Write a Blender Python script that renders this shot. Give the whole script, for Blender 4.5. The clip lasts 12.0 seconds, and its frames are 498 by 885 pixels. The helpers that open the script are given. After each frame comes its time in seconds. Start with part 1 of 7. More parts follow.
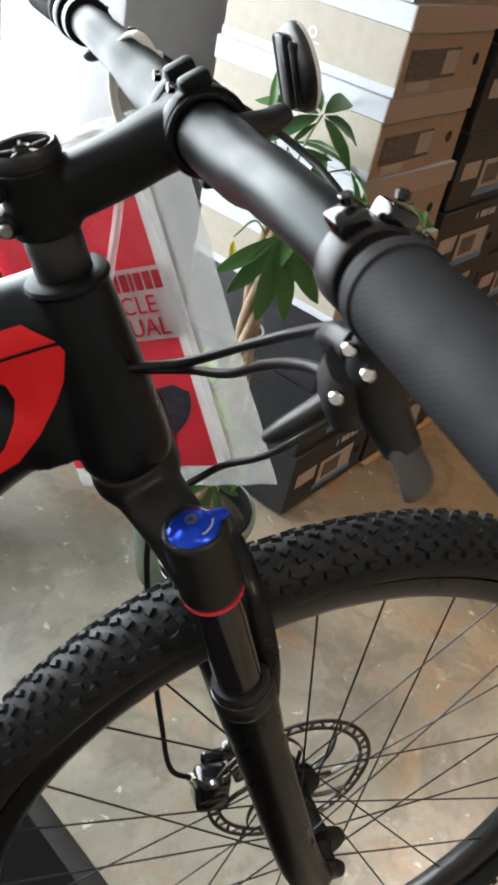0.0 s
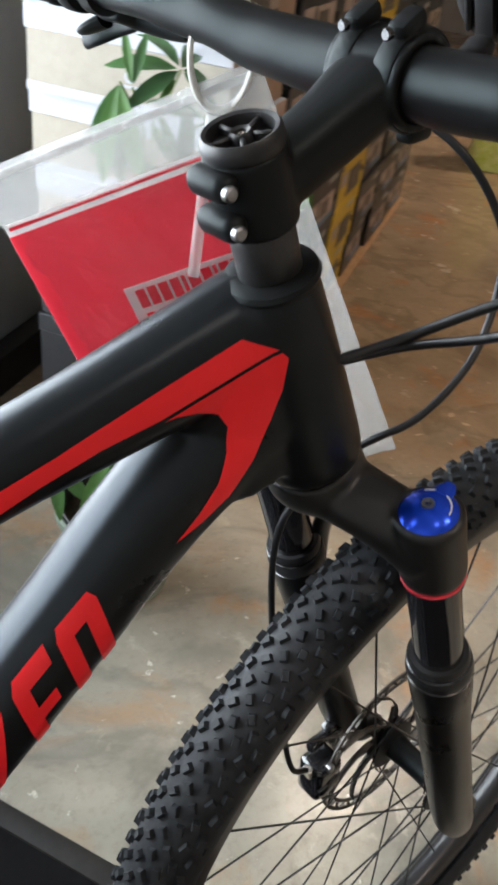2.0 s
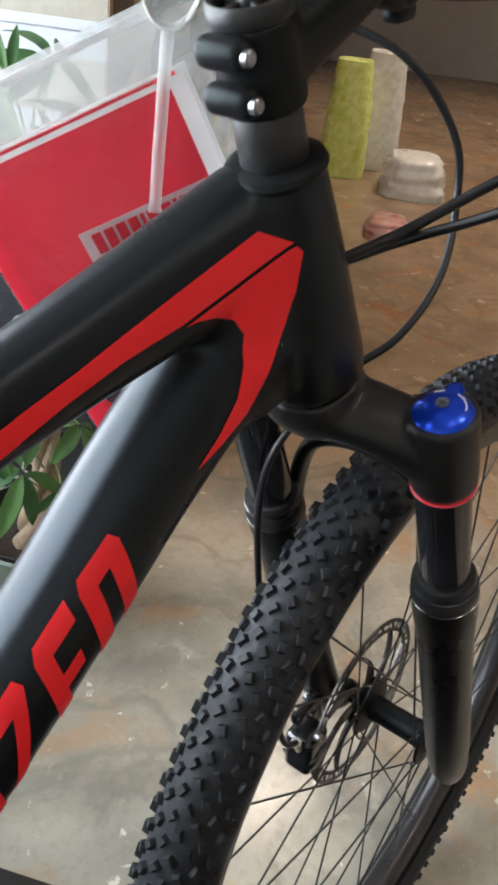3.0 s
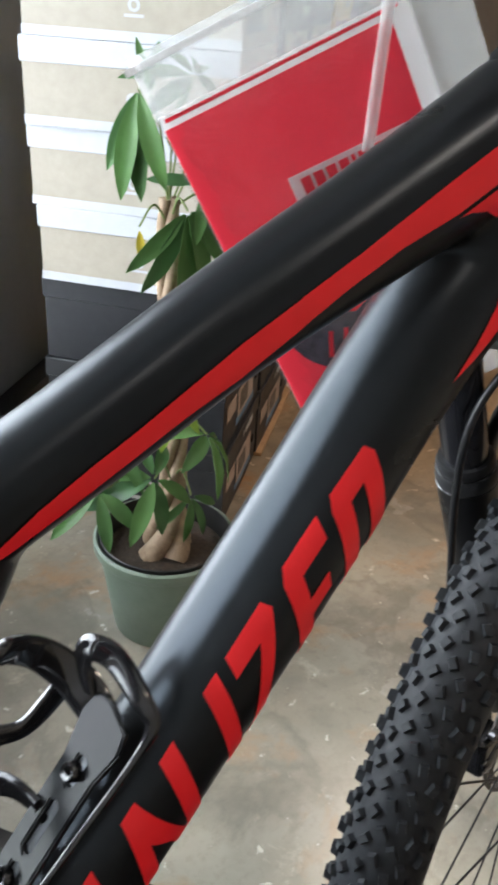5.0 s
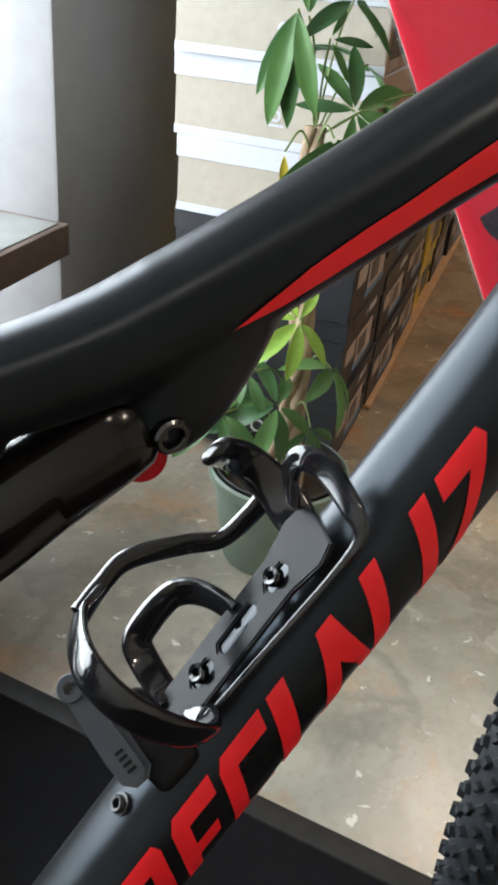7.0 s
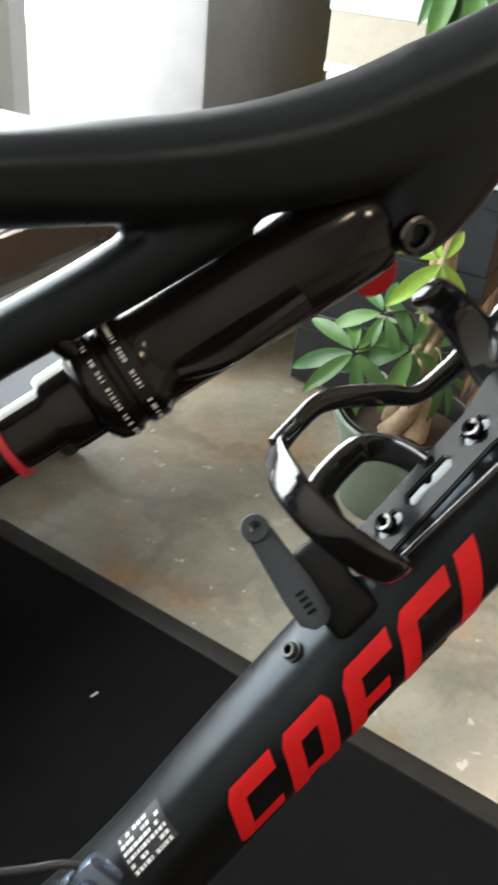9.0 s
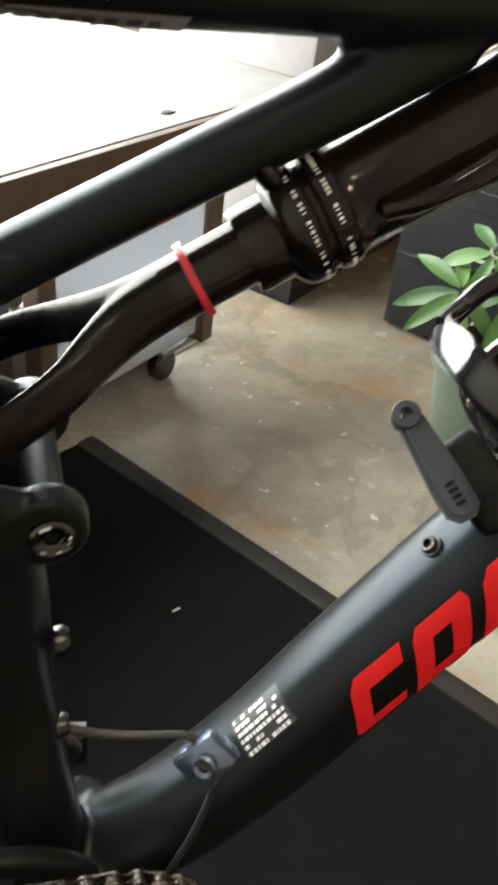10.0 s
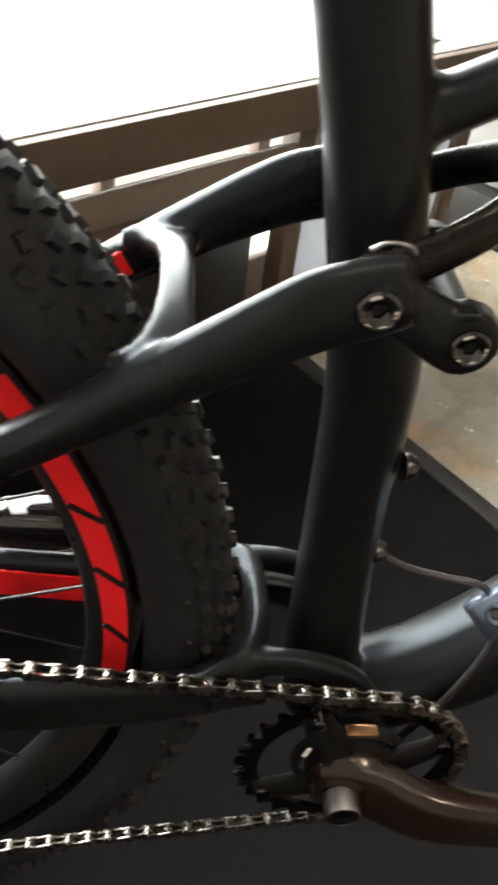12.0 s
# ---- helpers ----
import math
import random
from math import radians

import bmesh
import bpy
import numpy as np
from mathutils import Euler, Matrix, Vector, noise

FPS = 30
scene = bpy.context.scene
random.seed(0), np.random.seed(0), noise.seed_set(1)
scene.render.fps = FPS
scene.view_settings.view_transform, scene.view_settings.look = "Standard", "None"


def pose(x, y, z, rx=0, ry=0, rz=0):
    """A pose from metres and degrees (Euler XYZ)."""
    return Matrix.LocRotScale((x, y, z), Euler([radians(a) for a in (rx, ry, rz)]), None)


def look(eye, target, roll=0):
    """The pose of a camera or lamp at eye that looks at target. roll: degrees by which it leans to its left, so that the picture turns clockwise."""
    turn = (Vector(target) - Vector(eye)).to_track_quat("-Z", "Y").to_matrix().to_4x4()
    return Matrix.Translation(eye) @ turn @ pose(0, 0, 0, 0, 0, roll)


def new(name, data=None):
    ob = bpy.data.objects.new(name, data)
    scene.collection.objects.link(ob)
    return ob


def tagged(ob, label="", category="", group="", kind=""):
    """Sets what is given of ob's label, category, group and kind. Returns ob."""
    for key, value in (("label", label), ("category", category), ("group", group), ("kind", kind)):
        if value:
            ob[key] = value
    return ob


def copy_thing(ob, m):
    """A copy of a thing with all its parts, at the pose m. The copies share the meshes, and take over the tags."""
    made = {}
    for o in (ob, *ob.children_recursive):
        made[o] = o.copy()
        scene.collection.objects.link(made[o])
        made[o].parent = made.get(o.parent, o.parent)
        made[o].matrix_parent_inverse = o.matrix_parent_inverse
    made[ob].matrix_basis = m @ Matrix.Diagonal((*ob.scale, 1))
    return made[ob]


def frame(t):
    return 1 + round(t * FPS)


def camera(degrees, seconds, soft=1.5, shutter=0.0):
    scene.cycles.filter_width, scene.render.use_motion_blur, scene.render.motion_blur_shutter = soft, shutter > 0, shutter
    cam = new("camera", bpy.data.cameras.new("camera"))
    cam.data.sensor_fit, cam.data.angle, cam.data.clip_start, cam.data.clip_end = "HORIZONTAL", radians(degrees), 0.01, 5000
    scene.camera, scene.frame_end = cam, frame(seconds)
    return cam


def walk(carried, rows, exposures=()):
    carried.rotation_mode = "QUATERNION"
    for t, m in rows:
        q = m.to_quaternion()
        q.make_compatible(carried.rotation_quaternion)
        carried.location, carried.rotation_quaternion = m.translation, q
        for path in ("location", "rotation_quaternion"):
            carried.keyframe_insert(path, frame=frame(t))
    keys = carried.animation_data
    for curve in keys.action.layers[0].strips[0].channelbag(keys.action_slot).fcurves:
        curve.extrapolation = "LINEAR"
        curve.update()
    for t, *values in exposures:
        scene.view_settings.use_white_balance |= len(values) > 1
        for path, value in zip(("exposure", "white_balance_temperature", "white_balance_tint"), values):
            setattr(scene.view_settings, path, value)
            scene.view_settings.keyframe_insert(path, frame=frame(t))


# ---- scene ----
cam = camera(32.8, 12.0, soft=3.1, shutter=0.5)
PATH = [
    (0, (0.457, -0.415, 1.128), (0.935, 1.144, -0.03), 13.2),
    (0.5, (0.413, -0.386, 1.122), (0.997, 1.149, -0.02), 11.5),
    (1, (0.355, -0.347, 1.106), (1.061, 1.112, -0.065), 9.1),
    (1.5, (0.323, -0.317, 1.102), (1.085, 1.108, -0.076), 8.1),
    (2, (0.262, -0.299, 1.082), (1.201, 1.04, -0.069), 8.6),
    (2.5, (0.22, -0.29, 1.054), (1.368, 0.931, -0.037), 7.6),
    (2.7, (0.212, -0.283, 1.038), (1.398, 0.914, -0.039), 7.6),
    (4.3, (0.182, -0.241, 0.965), (1.373, 1.03, -0.018), 4.3),
    (4.5, (0.169, -0.242, 0.962), (1.337, 1.051, -0.02), 4.1),
    (5, (0.137, -0.239, 0.948), (1.227, 1.127, -0.024), 3.8),
    (5.5, (0.118, -0.237, 0.93), (1.172, 1.156, -0.043), 4.4),
    (6, (0.105, -0.235, 0.914), (1.116, 1.181, -0.072), 4.3),
    (6.5, (0.084, -0.234, 0.898), (1.049, 1.198, -0.109), 4.7),
    (6.7, (0.076, -0.237, 0.892), (1.021, 1.198, -0.132), 5.1),
    (8.3, (0.043, -0.25, 0.848), (0.865, 1.262, -0.17), 5.4),
    (8.5, (0.035, -0.253, 0.841), (0.824, 1.263, -0.197), 5.3),
    (9, (0.017, -0.249, 0.826), (0.73, 1.272, -0.26), 6.0),
    (9.5, (-0.006, -0.243, 0.804), (0.625, 1.281, -0.326), 6.8),
    (10, (-0.021, -0.248, 0.787), (0.539, 1.262, -0.398), 7.8),
    (10.5, (-0.042, -0.26, 0.773), (0.443, 1.237, -0.461), 8.7),
    (11, (-0.058, -0.271, 0.76), (0.361, 1.205, -0.524), 9.1),
    (11.5, (-0.09, -0.284, 0.76), (0.237, 1.208, -0.531), 8.7),
    (12, (-0.123, -0.294, 0.758), (0.107, 1.211, -0.54), 8.6),
]
walk(cam, [(t, look(eye, target, roll)) for t, eye, target, roll in PATH], [(0.0, 0.42, 6500, 14), (2.5, 0.48, 6250, 15), (5.5, 0.42, 6300, 15), (8.5, 0.58, 6600, 12), (10.0, 0.84, 7200, 13), (11.0, 0.98, 7400, 14), (12.0, 1.14, 7300, 13)])

# ---- light and exposure ----
world = bpy.data.worlds.new("daylight")
scene.world = world
world.use_nodes = True
wn = world.node_tree
sky = wn.nodes.new("ShaderNodeTexSky")
sky.sky_type = "NISHITA"
sky.sun_disc = False
sky.sun_elevation, sky.sun_rotation = radians(48), radians(-40)
wn.links.new(sky.outputs[0], wn.nodes["Background"].inputs[0])
wn.nodes["Background"].inputs[1].default_value = 0.12

TH = radians(40)                        # the room is turned against the bicycle
RU, RV = Vector((math.cos(TH), math.sin(TH), 0)), Vector((-math.sin(TH), math.cos(TH), 0))
CORNER = Vector((0.945, 0.845, 0))      # front corner of the stacked boxes


def room(u, v, z=0.0):
    """A place in the room: u along the window wall, v towards it, from the corner of the boxes."""
    return CORNER + RU * u + RV * v + Vector((0, 0, z))


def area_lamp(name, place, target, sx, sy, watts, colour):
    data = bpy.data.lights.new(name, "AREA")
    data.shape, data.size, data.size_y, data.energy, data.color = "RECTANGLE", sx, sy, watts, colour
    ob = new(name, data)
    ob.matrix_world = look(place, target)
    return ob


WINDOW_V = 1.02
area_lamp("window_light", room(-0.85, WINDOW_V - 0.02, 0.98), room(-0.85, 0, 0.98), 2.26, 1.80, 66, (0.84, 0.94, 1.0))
for lu, lv, watts, size in ((1.36, -0.40, 22, 0.035), (1.64, -0.52, 22, 0.035), (3.6, -1.45, 170, 0.11), (0.4, -2.3, 80, 0.11), (-1.3, -1.8, 44, 0.11), (-2.1, -0.9, 10, 0.11)):
    data = bpy.data.lights.new("downlight", "SPOT")
    data.energy, data.spot_size, data.spot_blend, data.shadow_soft_size, data.color = watts, radians(100), 0.6, size, (1.0, 0.82, 0.63)
    new("downlight", data).matrix_world = look(room(lu, lv, 2.78), room(lu, lv, 0))

# ---- materials ----
MATS = {}


def mat(name, colour, rough=0.5, metal=0.0, spec=0.5, coat=0.0):
    m = bpy.data.materials.new(name)
    m.use_nodes = True
    b = m.node_tree.nodes["Principled BSDF"]
    b.inputs["Base Color"].default_value = (*colour, 1)
    b.inputs["Roughness"].default_value = rough
    b.inputs["Metallic"].default_value = metal
    b.inputs["Specular IOR Level"].default_value = spec
    b.inputs["Coat Weight"].default_value = coat
    MATS[name] = m
    return m


def node(m, kind, **values):
    n = m.node_tree.nodes.new(kind)
    for key, value in values.items():
        n.inputs[key].default_value = value
    return n


def link(m, a, b):
    m.node_tree.links.new(a, b)


def bsdf(m):
    return m.node_tree.nodes["Principled BSDF"]


def grain(m, scale, low, high, colour_a=None, colour_b=None, bump=0.0, bump_scale=None, distance=0.001, detail=6.0, random_amount=0.0):
    """Two-scale variation: patches in colour and roughness, fine relief in the bump."""
    tc = m.node_tree.nodes.new("ShaderNodeTexCoord")
    n1 = node(m, "ShaderNodeTexNoise", Scale=scale, Detail=detail, Roughness=0.6)
    link(m, tc.outputs["Object"], n1.inputs["Vector"])
    r = node(m, "ShaderNodeMapRange")
    r.inputs["From Min"].default_value, r.inputs["From Max"].default_value = 0.3, 0.7
    r.inputs["To Min"].default_value, r.inputs["To Max"].default_value = low, high
    link(m, n1.outputs["Fac"], r.inputs["Value"])
    link(m, r.outputs["Result"], bsdf(m).inputs["Roughness"])
    if colour_a:
        ramp = m.node_tree.nodes.new("ShaderNodeValToRGB")
        ramp.color_ramp.elements[0].position, ramp.color_ramp.elements[1].position = 0.3, 0.7
        ramp.color_ramp.elements[0].color, ramp.color_ramp.elements[1].color = (*colour_a, 1), (*colour_b, 1)
        n2 = node(m, "ShaderNodeTexNoise", Scale=scale * 3.7, Detail=detail, Roughness=0.65)
        link(m, tc.outputs["Object"], n2.inputs["Vector"])
        link(m, n2.outputs["Fac"], ramp.inputs["Fac"])
        out = ramp.outputs["Color"]
        if random_amount:
            info = m.node_tree.nodes.new("ShaderNodeObjectInfo")
            hsv = node(m, "ShaderNodeHueSaturation")
            rr = node(m, "ShaderNodeMapRange")
            rr.inputs["To Min"].default_value, rr.inputs["To Max"].default_value = 1 - random_amount, 1 + random_amount
            link(m, info.outputs["Random"], rr.inputs["Value"])
            link(m, rr.outputs["Result"], hsv.inputs["Value"])
            link(m, out, hsv.inputs["Color"])
            out = hsv.outputs["Color"]
        link(m, out, bsdf(m).inputs["Base Color"])
    if bump:
        n3 = node(m, "ShaderNodeTexNoise", Scale=bump_scale or scale * 20, Detail=4.0, Roughness=0.6)
        link(m, tc.outputs["Object"], n3.inputs["Vector"])
        bp = node(m, "ShaderNodeBump", Strength=bump, Distance=distance)
        link(m, n3.outputs["Fac"], bp.inputs["Height"])
        link(m, bp.outputs["Normal"], bsdf(m).inputs["Normal"])
    return m


PAINT = grain(mat("satin_black_paint", (0.008, 0.0085, 0.009), 0.3, spec=0.29), 14, 0.26, 0.33, (0.0075, 0.0078, 0.0082), (0.0100, 0.0104, 0.0108), 0.04, 900, 0.0003)
bsdf(PAINT).inputs["Specular Tint"].default_value = (0.70, 0.85, 1.0, 1)     # blue of the window's daylight put into the highlight tint
ALLOY = grain(mat("anodised_black_alloy", (0.007, 0.007, 0.0075), 0.42, spec=0.17), 12, 0.40, 0.44, (0.0070, 0.0070, 0.0075), (0.0095, 0.0095, 0.0102))
bsdf(ALLOY).inputs["Specular Tint"].default_value = (0.74, 0.95, 0.96, 1)     # blue-green of the bar's highlights, put in as a specular tint
GLOSS = grain(mat("gloss_black_plastic", (0.008, 0.008, 0.009), 0.12, coat=0.6), 40, 0.08, 0.16)
SHOCK = grain(mat("gloss_black_anodised", (0.0075, 0.006, 0.0055), 0.12, spec=0.36), 40, 0.10, 0.17)
YOKEM = grain(mat("satin_black_yoke", (0.0055, 0.0048, 0.0045), 0.26, spec=0.24), 40, 0.22, 0.30)
STANCHION = mat("black_stanchion", (0.012, 0.012, 0.014), 0.08, spec=0.8)
LOWER = grain(mat("fork_lower_paint", (0.006, 0.006, 0.0065), 0.3, spec=0.26), 20, 0.26, 0.32)
RUBBER = grain(mat("tyre_rubber", (0.013, 0.0145, 0.017), 0.6, spec=0.28), 60, 0.5, 0.66, (0.0095, 0.0108, 0.0128), (0.0155, 0.0175, 0.0205), 0.25, 1400, 0.0005)
GRIP = grain(mat("grip_rubber", (0.022, 0.023, 0.026), 0.62, spec=0.14), 60, 0.55, 0.7)
PLASTIC = grain(mat("black_plastic", (0.012, 0.012, 0.013), 0.42), 50, 0.36, 0.5)
SPIDERM = grain(mat("matt_black_alloy", (0.006, 0.006, 0.0062), 0.55, spec=0.14), 50, 0.5, 0.62)
# warm reflection on the crank arm put into its base colour
CRANKM = grain(mat("black_lacquer_brown_reflection", (0.015, 0.0085, 0.0065), 0.24), 30, 0.18, 0.28, (0.013, 0.0072, 0.0055), (0.018, 0.010, 0.0075))
GREYP = grain(mat("grey_nylon", (0.030, 0.036, 0.043), 0.45), 50, 0.38, 0.52)
GUIDEM = grain(mat("grey_alloy_guide", (0.16, 0.20, 0.27), 0.24, 0.8), 50, 0.16, 0.28)
LEVERM = grain(mat("grey_lever", (0.085, 0.086, 0.09), 0.35, 0.2), 60, 0.3, 0.42)
RED = grain(mat("red_paint", (0.84, 0.016, 0.022), 0.42, spec=0.35), 14, 0.38, 0.46, (0.82, 0.015, 0.02), (0.86, 0.02, 0.026))
REDRING = mat("red_ring", (0.6, 0.03, 0.05), 0.4)
BLUE = grain(mat("blue_anodised", (0.010, 0.065, 0.70), 0.2, 0.6), 60, 0.16, 0.28)
CHROME = grain(mat("chrome_steel", (0.62, 0.60, 0.57), 0.18, 1.0), 80, 0.12, 0.26)
BOLT = grain(mat("black_bolt", (0.085, 0.085, 0.086), 0.2, 1.0), 80, 0.12, 0.26)
STEEL = grain(mat("dull_steel", (0.30, 0.30, 0.31), 0.35, 1.0), 60, 0.28, 0.42)
DARKSTEEL = grain(mat("rotor_steel", (0.10, 0.092, 0.085), 0.45, 1.0), 60, 0.4, 0.55)
CHAINM = grain(mat("chain_steel", (0.42, 0.39, 0.36), 0.28, 1.0), 200, 0.2, 0.36, (0.34, 0.31, 0.28), (0.52, 0.49, 0.45))
CHAIND = grain(mat("chain_steel_inner", (0.10, 0.09, 0.08), 0.35, 1.0), 200, 0.28, 0.42)
HOUSING = mat("cable_housing", (0.010, 0.010, 0.011), 0.35, spec=0.35)
WHITEP = mat("white_nylon", (0.82, 0.82, 0.78), 0.4)
PRINT_GLINT = mat("print_and_glint_white", (0.70, 0.70, 0.70), 0.4)

# ---- mesh helpers ----
Y = Vector((0, 1, 0))
Z = Vector((0, 0, 1))


def part(name, bm, material, parent=None, label="", smooth=True, angle=40):
    """Links a bmesh as one mesh object under a thing or a part."""
    me = bpy.data.meshes.new(name)
    if smooth:
        for f in bm.faces:
            f.smooth = True
        lim = math.cos(radians(angle))
        for e in bm.edges:
            if len(e.link_faces) == 2 and e.link_faces[0].normal.dot(e.link_faces[1].normal) < lim:
                e.smooth = False
    bm.to_mesh(me)
    bm.free()
    ob = new(name, me)
    for m in (material if isinstance(material, (list, tuple)) else [material]):
        me.materials.append(m)
    if parent:
        ob.parent = parent
    if label:
        tagged(ob, label)
    return ob


def thing(name, label, category, group="", place=(0, 0, 0)):
    ob = new(name)
    ob.empty_display_size = 0.05
    ob.location = place
    return tagged(ob, label, category, group)


def spline(pts, per=8):
    """Catmull-Rom through rows of numbers."""
    P = np.array(pts, float)
    if len(P) < 3:
        return [tuple(P[0] + (P[-1] - P[0]) * k / per) for k in range(per + 1)]
    Q = np.vstack([2 * P[0] - P[1], P, 2 * P[-1] - P[-2]])
    out = []
    for i in range(1, len(Q) - 2):
        for k in range(per):
            s = k / per
            a, b, c, d = Q[i - 1], Q[i], Q[i + 1], Q[i + 2]
            out.append(tuple(0.5 * (2 * b + (c - a) * s + (2 * a - 5 * b + 4 * c - d) * s * s + (3 * b - a - 3 * c + d) * s ** 3)))
    out.append(tuple(P[-1]))
    return out


def sweep(bm, rows, seg=20, side=None, power=2.0, cap=True):
    """Rows of x, y, z, half-width along the side, half-height across it: a tube, closed at both ends."""
    rows = [tuple(r) if len(r) == 5 else (*r, r[3]) for r in rows]
    pts = [Vector(r[:3]) for r in rows]
    rings = []
    s = Vector(side) if side else None
    for i, r in enumerate(rows):
        d = (pts[min(i + 1, len(pts) - 1)] - pts[max(i - 1, 0)]).normalized()
        if s is None:
            s = d.cross(Z if abs(d.z) < 0.9 else Vector((1, 0, 0)))
        s = (s - d * s.dot(d)).normalized()
        n = s.cross(d)
        ring = []
        for k in range(seg):
            a = 2 * math.pi * k / seg
            ca, sa = math.cos(a), math.sin(a)
            ca = math.copysign(abs(ca) ** (2 / power), ca)
            sa = math.copysign(abs(sa) ** (2 / power), sa)
            ring.append(bm.verts.new(pts[i] + s * (ca * r[3]) + n * (sa * r[4])))
        rings.append(ring)
    for a, b in zip(rings, rings[1:]):
        for k in range(seg):
            bm.faces.new((a[k], a[(k + 1) % seg], b[(k + 1) % seg], b[k]))
    if cap:
        bm.faces.new(list(reversed(rings[0])))
        bm.faces.new(rings[-1])
    return bm


def tube(rows, seg=20, side=None, power=2.0, per=8, straight=False):
    bm = sweep(bmesh.new(), rows if straight else spline([r if len(r) == 5 else (*r, r[3]) for r in rows], per), seg, side, power)
    bmesh.ops.recalc_face_normals(bm, faces=bm.faces)
    return bm


def wire(pts, r, seg=8, per=8):
    return tube([(*p, r) for p in pts], seg, per=per)


def lathe(profile, seg=32, m=None, bm=None, closed=False):
    """Rows of radius, height, turned round the local z."""
    bm = bm or bmesh.new()
    m = m or Matrix()
    rings = []
    for r, h in profile:
        if r < 1e-6:
            rings.append([bm.verts.new(m @ Vector((0, 0, h)))])
        else:
            rings.append([bm.verts.new(m @ Vector((r * math.cos(2 * math.pi * k / seg), r * math.sin(2 * math.pi * k / seg), h))) for k in range(seg)])
    pairs = list(zip(rings, rings[1:]))
    if closed:
        pairs.append((rings[-1], rings[0]))
    for a, b in pairs:
        for k in range(seg):
            j = (k + 1) % seg
            if len(a) == 1 and len(b) == 1:
                continue
            if len(a) == 1:
                bm.faces.new((a[0], b[j], b[k]))
            elif len(b) == 1:
                bm.faces.new((a[k], a[j], b[0]))
            else:
                bm.faces.new((a[k], a[j], b[j], b[k]))
    bmesh.ops.recalc_face_normals(bm, faces=bm.faces)
    return bm


def rod(a, b, r, seg=16, bm=None, chamfer=0.0):
    """A round bar from a to b."""
    a, b = Vector(a), Vector(b)
    L = (b - a).length
    m = Matrix.Translation(a) @ (b - a).to_track_quat("Z", "Y").to_matrix().to_4x4()
    c = chamfer
    prof = [(0, 0), (r - c, 0), (r, c), (r, L - c), (r - c, L), (0, L)] if c else [(0, 0), (r, 0), (r, L), (0, L)]
    return lathe(prof, seg, m, bm)


def block(sx, sy, sz, m=None, bevel=0.0, segs=2, bm=None):
    """A box about the origin of m."""
    t = bmesh.new()
    bmesh.ops.create_cube(t, size=1.0)
    bmesh.ops.scale(t, vec=(sx, sy, sz), verts=t.verts)
    if bevel:
        bmesh.ops.bevel(t, geom=list(t.edges), offset=bevel, segments=segs, affect="EDGES", profile=0.5)
    if m:
        bmesh.ops.transform(t, matrix=m, verts=t.verts)
    if bm is None:
        return t
    me = bpy.data.meshes.new("tmp")
    t.to_mesh(me)
    t.free()
    bm.from_mesh(me)
    bpy.data.meshes.remove(me)
    return bm


def plate(outline, thick, m=None, bevel=0.0, bm=None, holes=()):
    """A flat outline in local x, y, with thickness along local z."""
    t = bmesh.new()
    loops = [outline, *holes]
    edges = []
    for lp in loops:
        vs = [t.verts.new((x, y, -thick / 2)) for x, y in lp]
        edges += [t.edges.new((vs[i], vs[(i + 1) % len(vs)])) for i in range(len(vs))]
    if holes:
        bmesh.ops.triangle_fill(t, use_beauty=True, edges=edges)
    else:
        t.faces.new(list(t.verts))
    ext = bmesh.ops.extrude_face_region(t, geom=list(t.faces))
    bmesh.ops.translate(t, vec=(0, 0, thick), verts=[g for g in ext["geom"] if isinstance(g, bmesh.types.BMVert)])
    bmesh.ops.recalc_face_normals(t, faces=t.faces)
    if bevel:
        es = [e for e in t.edges if len(e.link_faces) == 2 and abs(e.calc_face_angle(0)) > 1.0]
        bmesh.ops.bevel(t, geom=es, offset=bevel, segments=2, affect="EDGES")
    if m:
        bmesh.ops.transform(t, matrix=m, verts=t.verts)
    if bm is None:
        return t
    me = bpy.data.meshes.new("tmp")
    t.to_mesh(me)
    t.free()
    bm.from_mesh(me)
    bpy.data.meshes.remove(me)
    return bm


def place(bm, m):
    bmesh.ops.transform(bm, matrix=m, verts=bm.verts)
    return bm


def circle(r, n=24, cx=0.0, cy=0.0):
    return [(cx + r * math.cos(2 * math.pi * k / n), cy + r * math.sin(2 * math.pi * k / n)) for k in range(n)]


def basis(x, y, z, o):
    m = Matrix.Identity(4)
    for i, c in enumerate((x, y, z)):
        m.col[i][:3] = Vector(c).normalized()
    m.col[3][:3] = Vector(o)
    return m

# ---- bicycle ----
from mathutils.bvhtree import BVHTree

bike = thing("bicycle", "satin black full-suspension mountain bike with red graphics", "bicycle")
STEER = Matrix.Translation((0.441, -0.006, 0.989)) @ Matrix.Rotation(radians(-21), 4, "Y") @ Matrix.Rotation(radians(11), 4, "Z")


def S(x, y, z):
    return STEER @ Vector((x, y, z))


def local(bm):
    bmesh.ops.transform(bm, matrix=STEER, verts=bm.verts)
    return bm


def tubes(rows_list, seg=28):
    bm = bmesh.new()
    for rows in rows_list:
        sweep(bm, spline([(x, y, z, a, b) for x, y, z, a, b in rows], 6), seg, (0, 1, 0), 2.2)
    bmesh.ops.recalc_face_normals(bm, faces=bm.faces)
    return bm


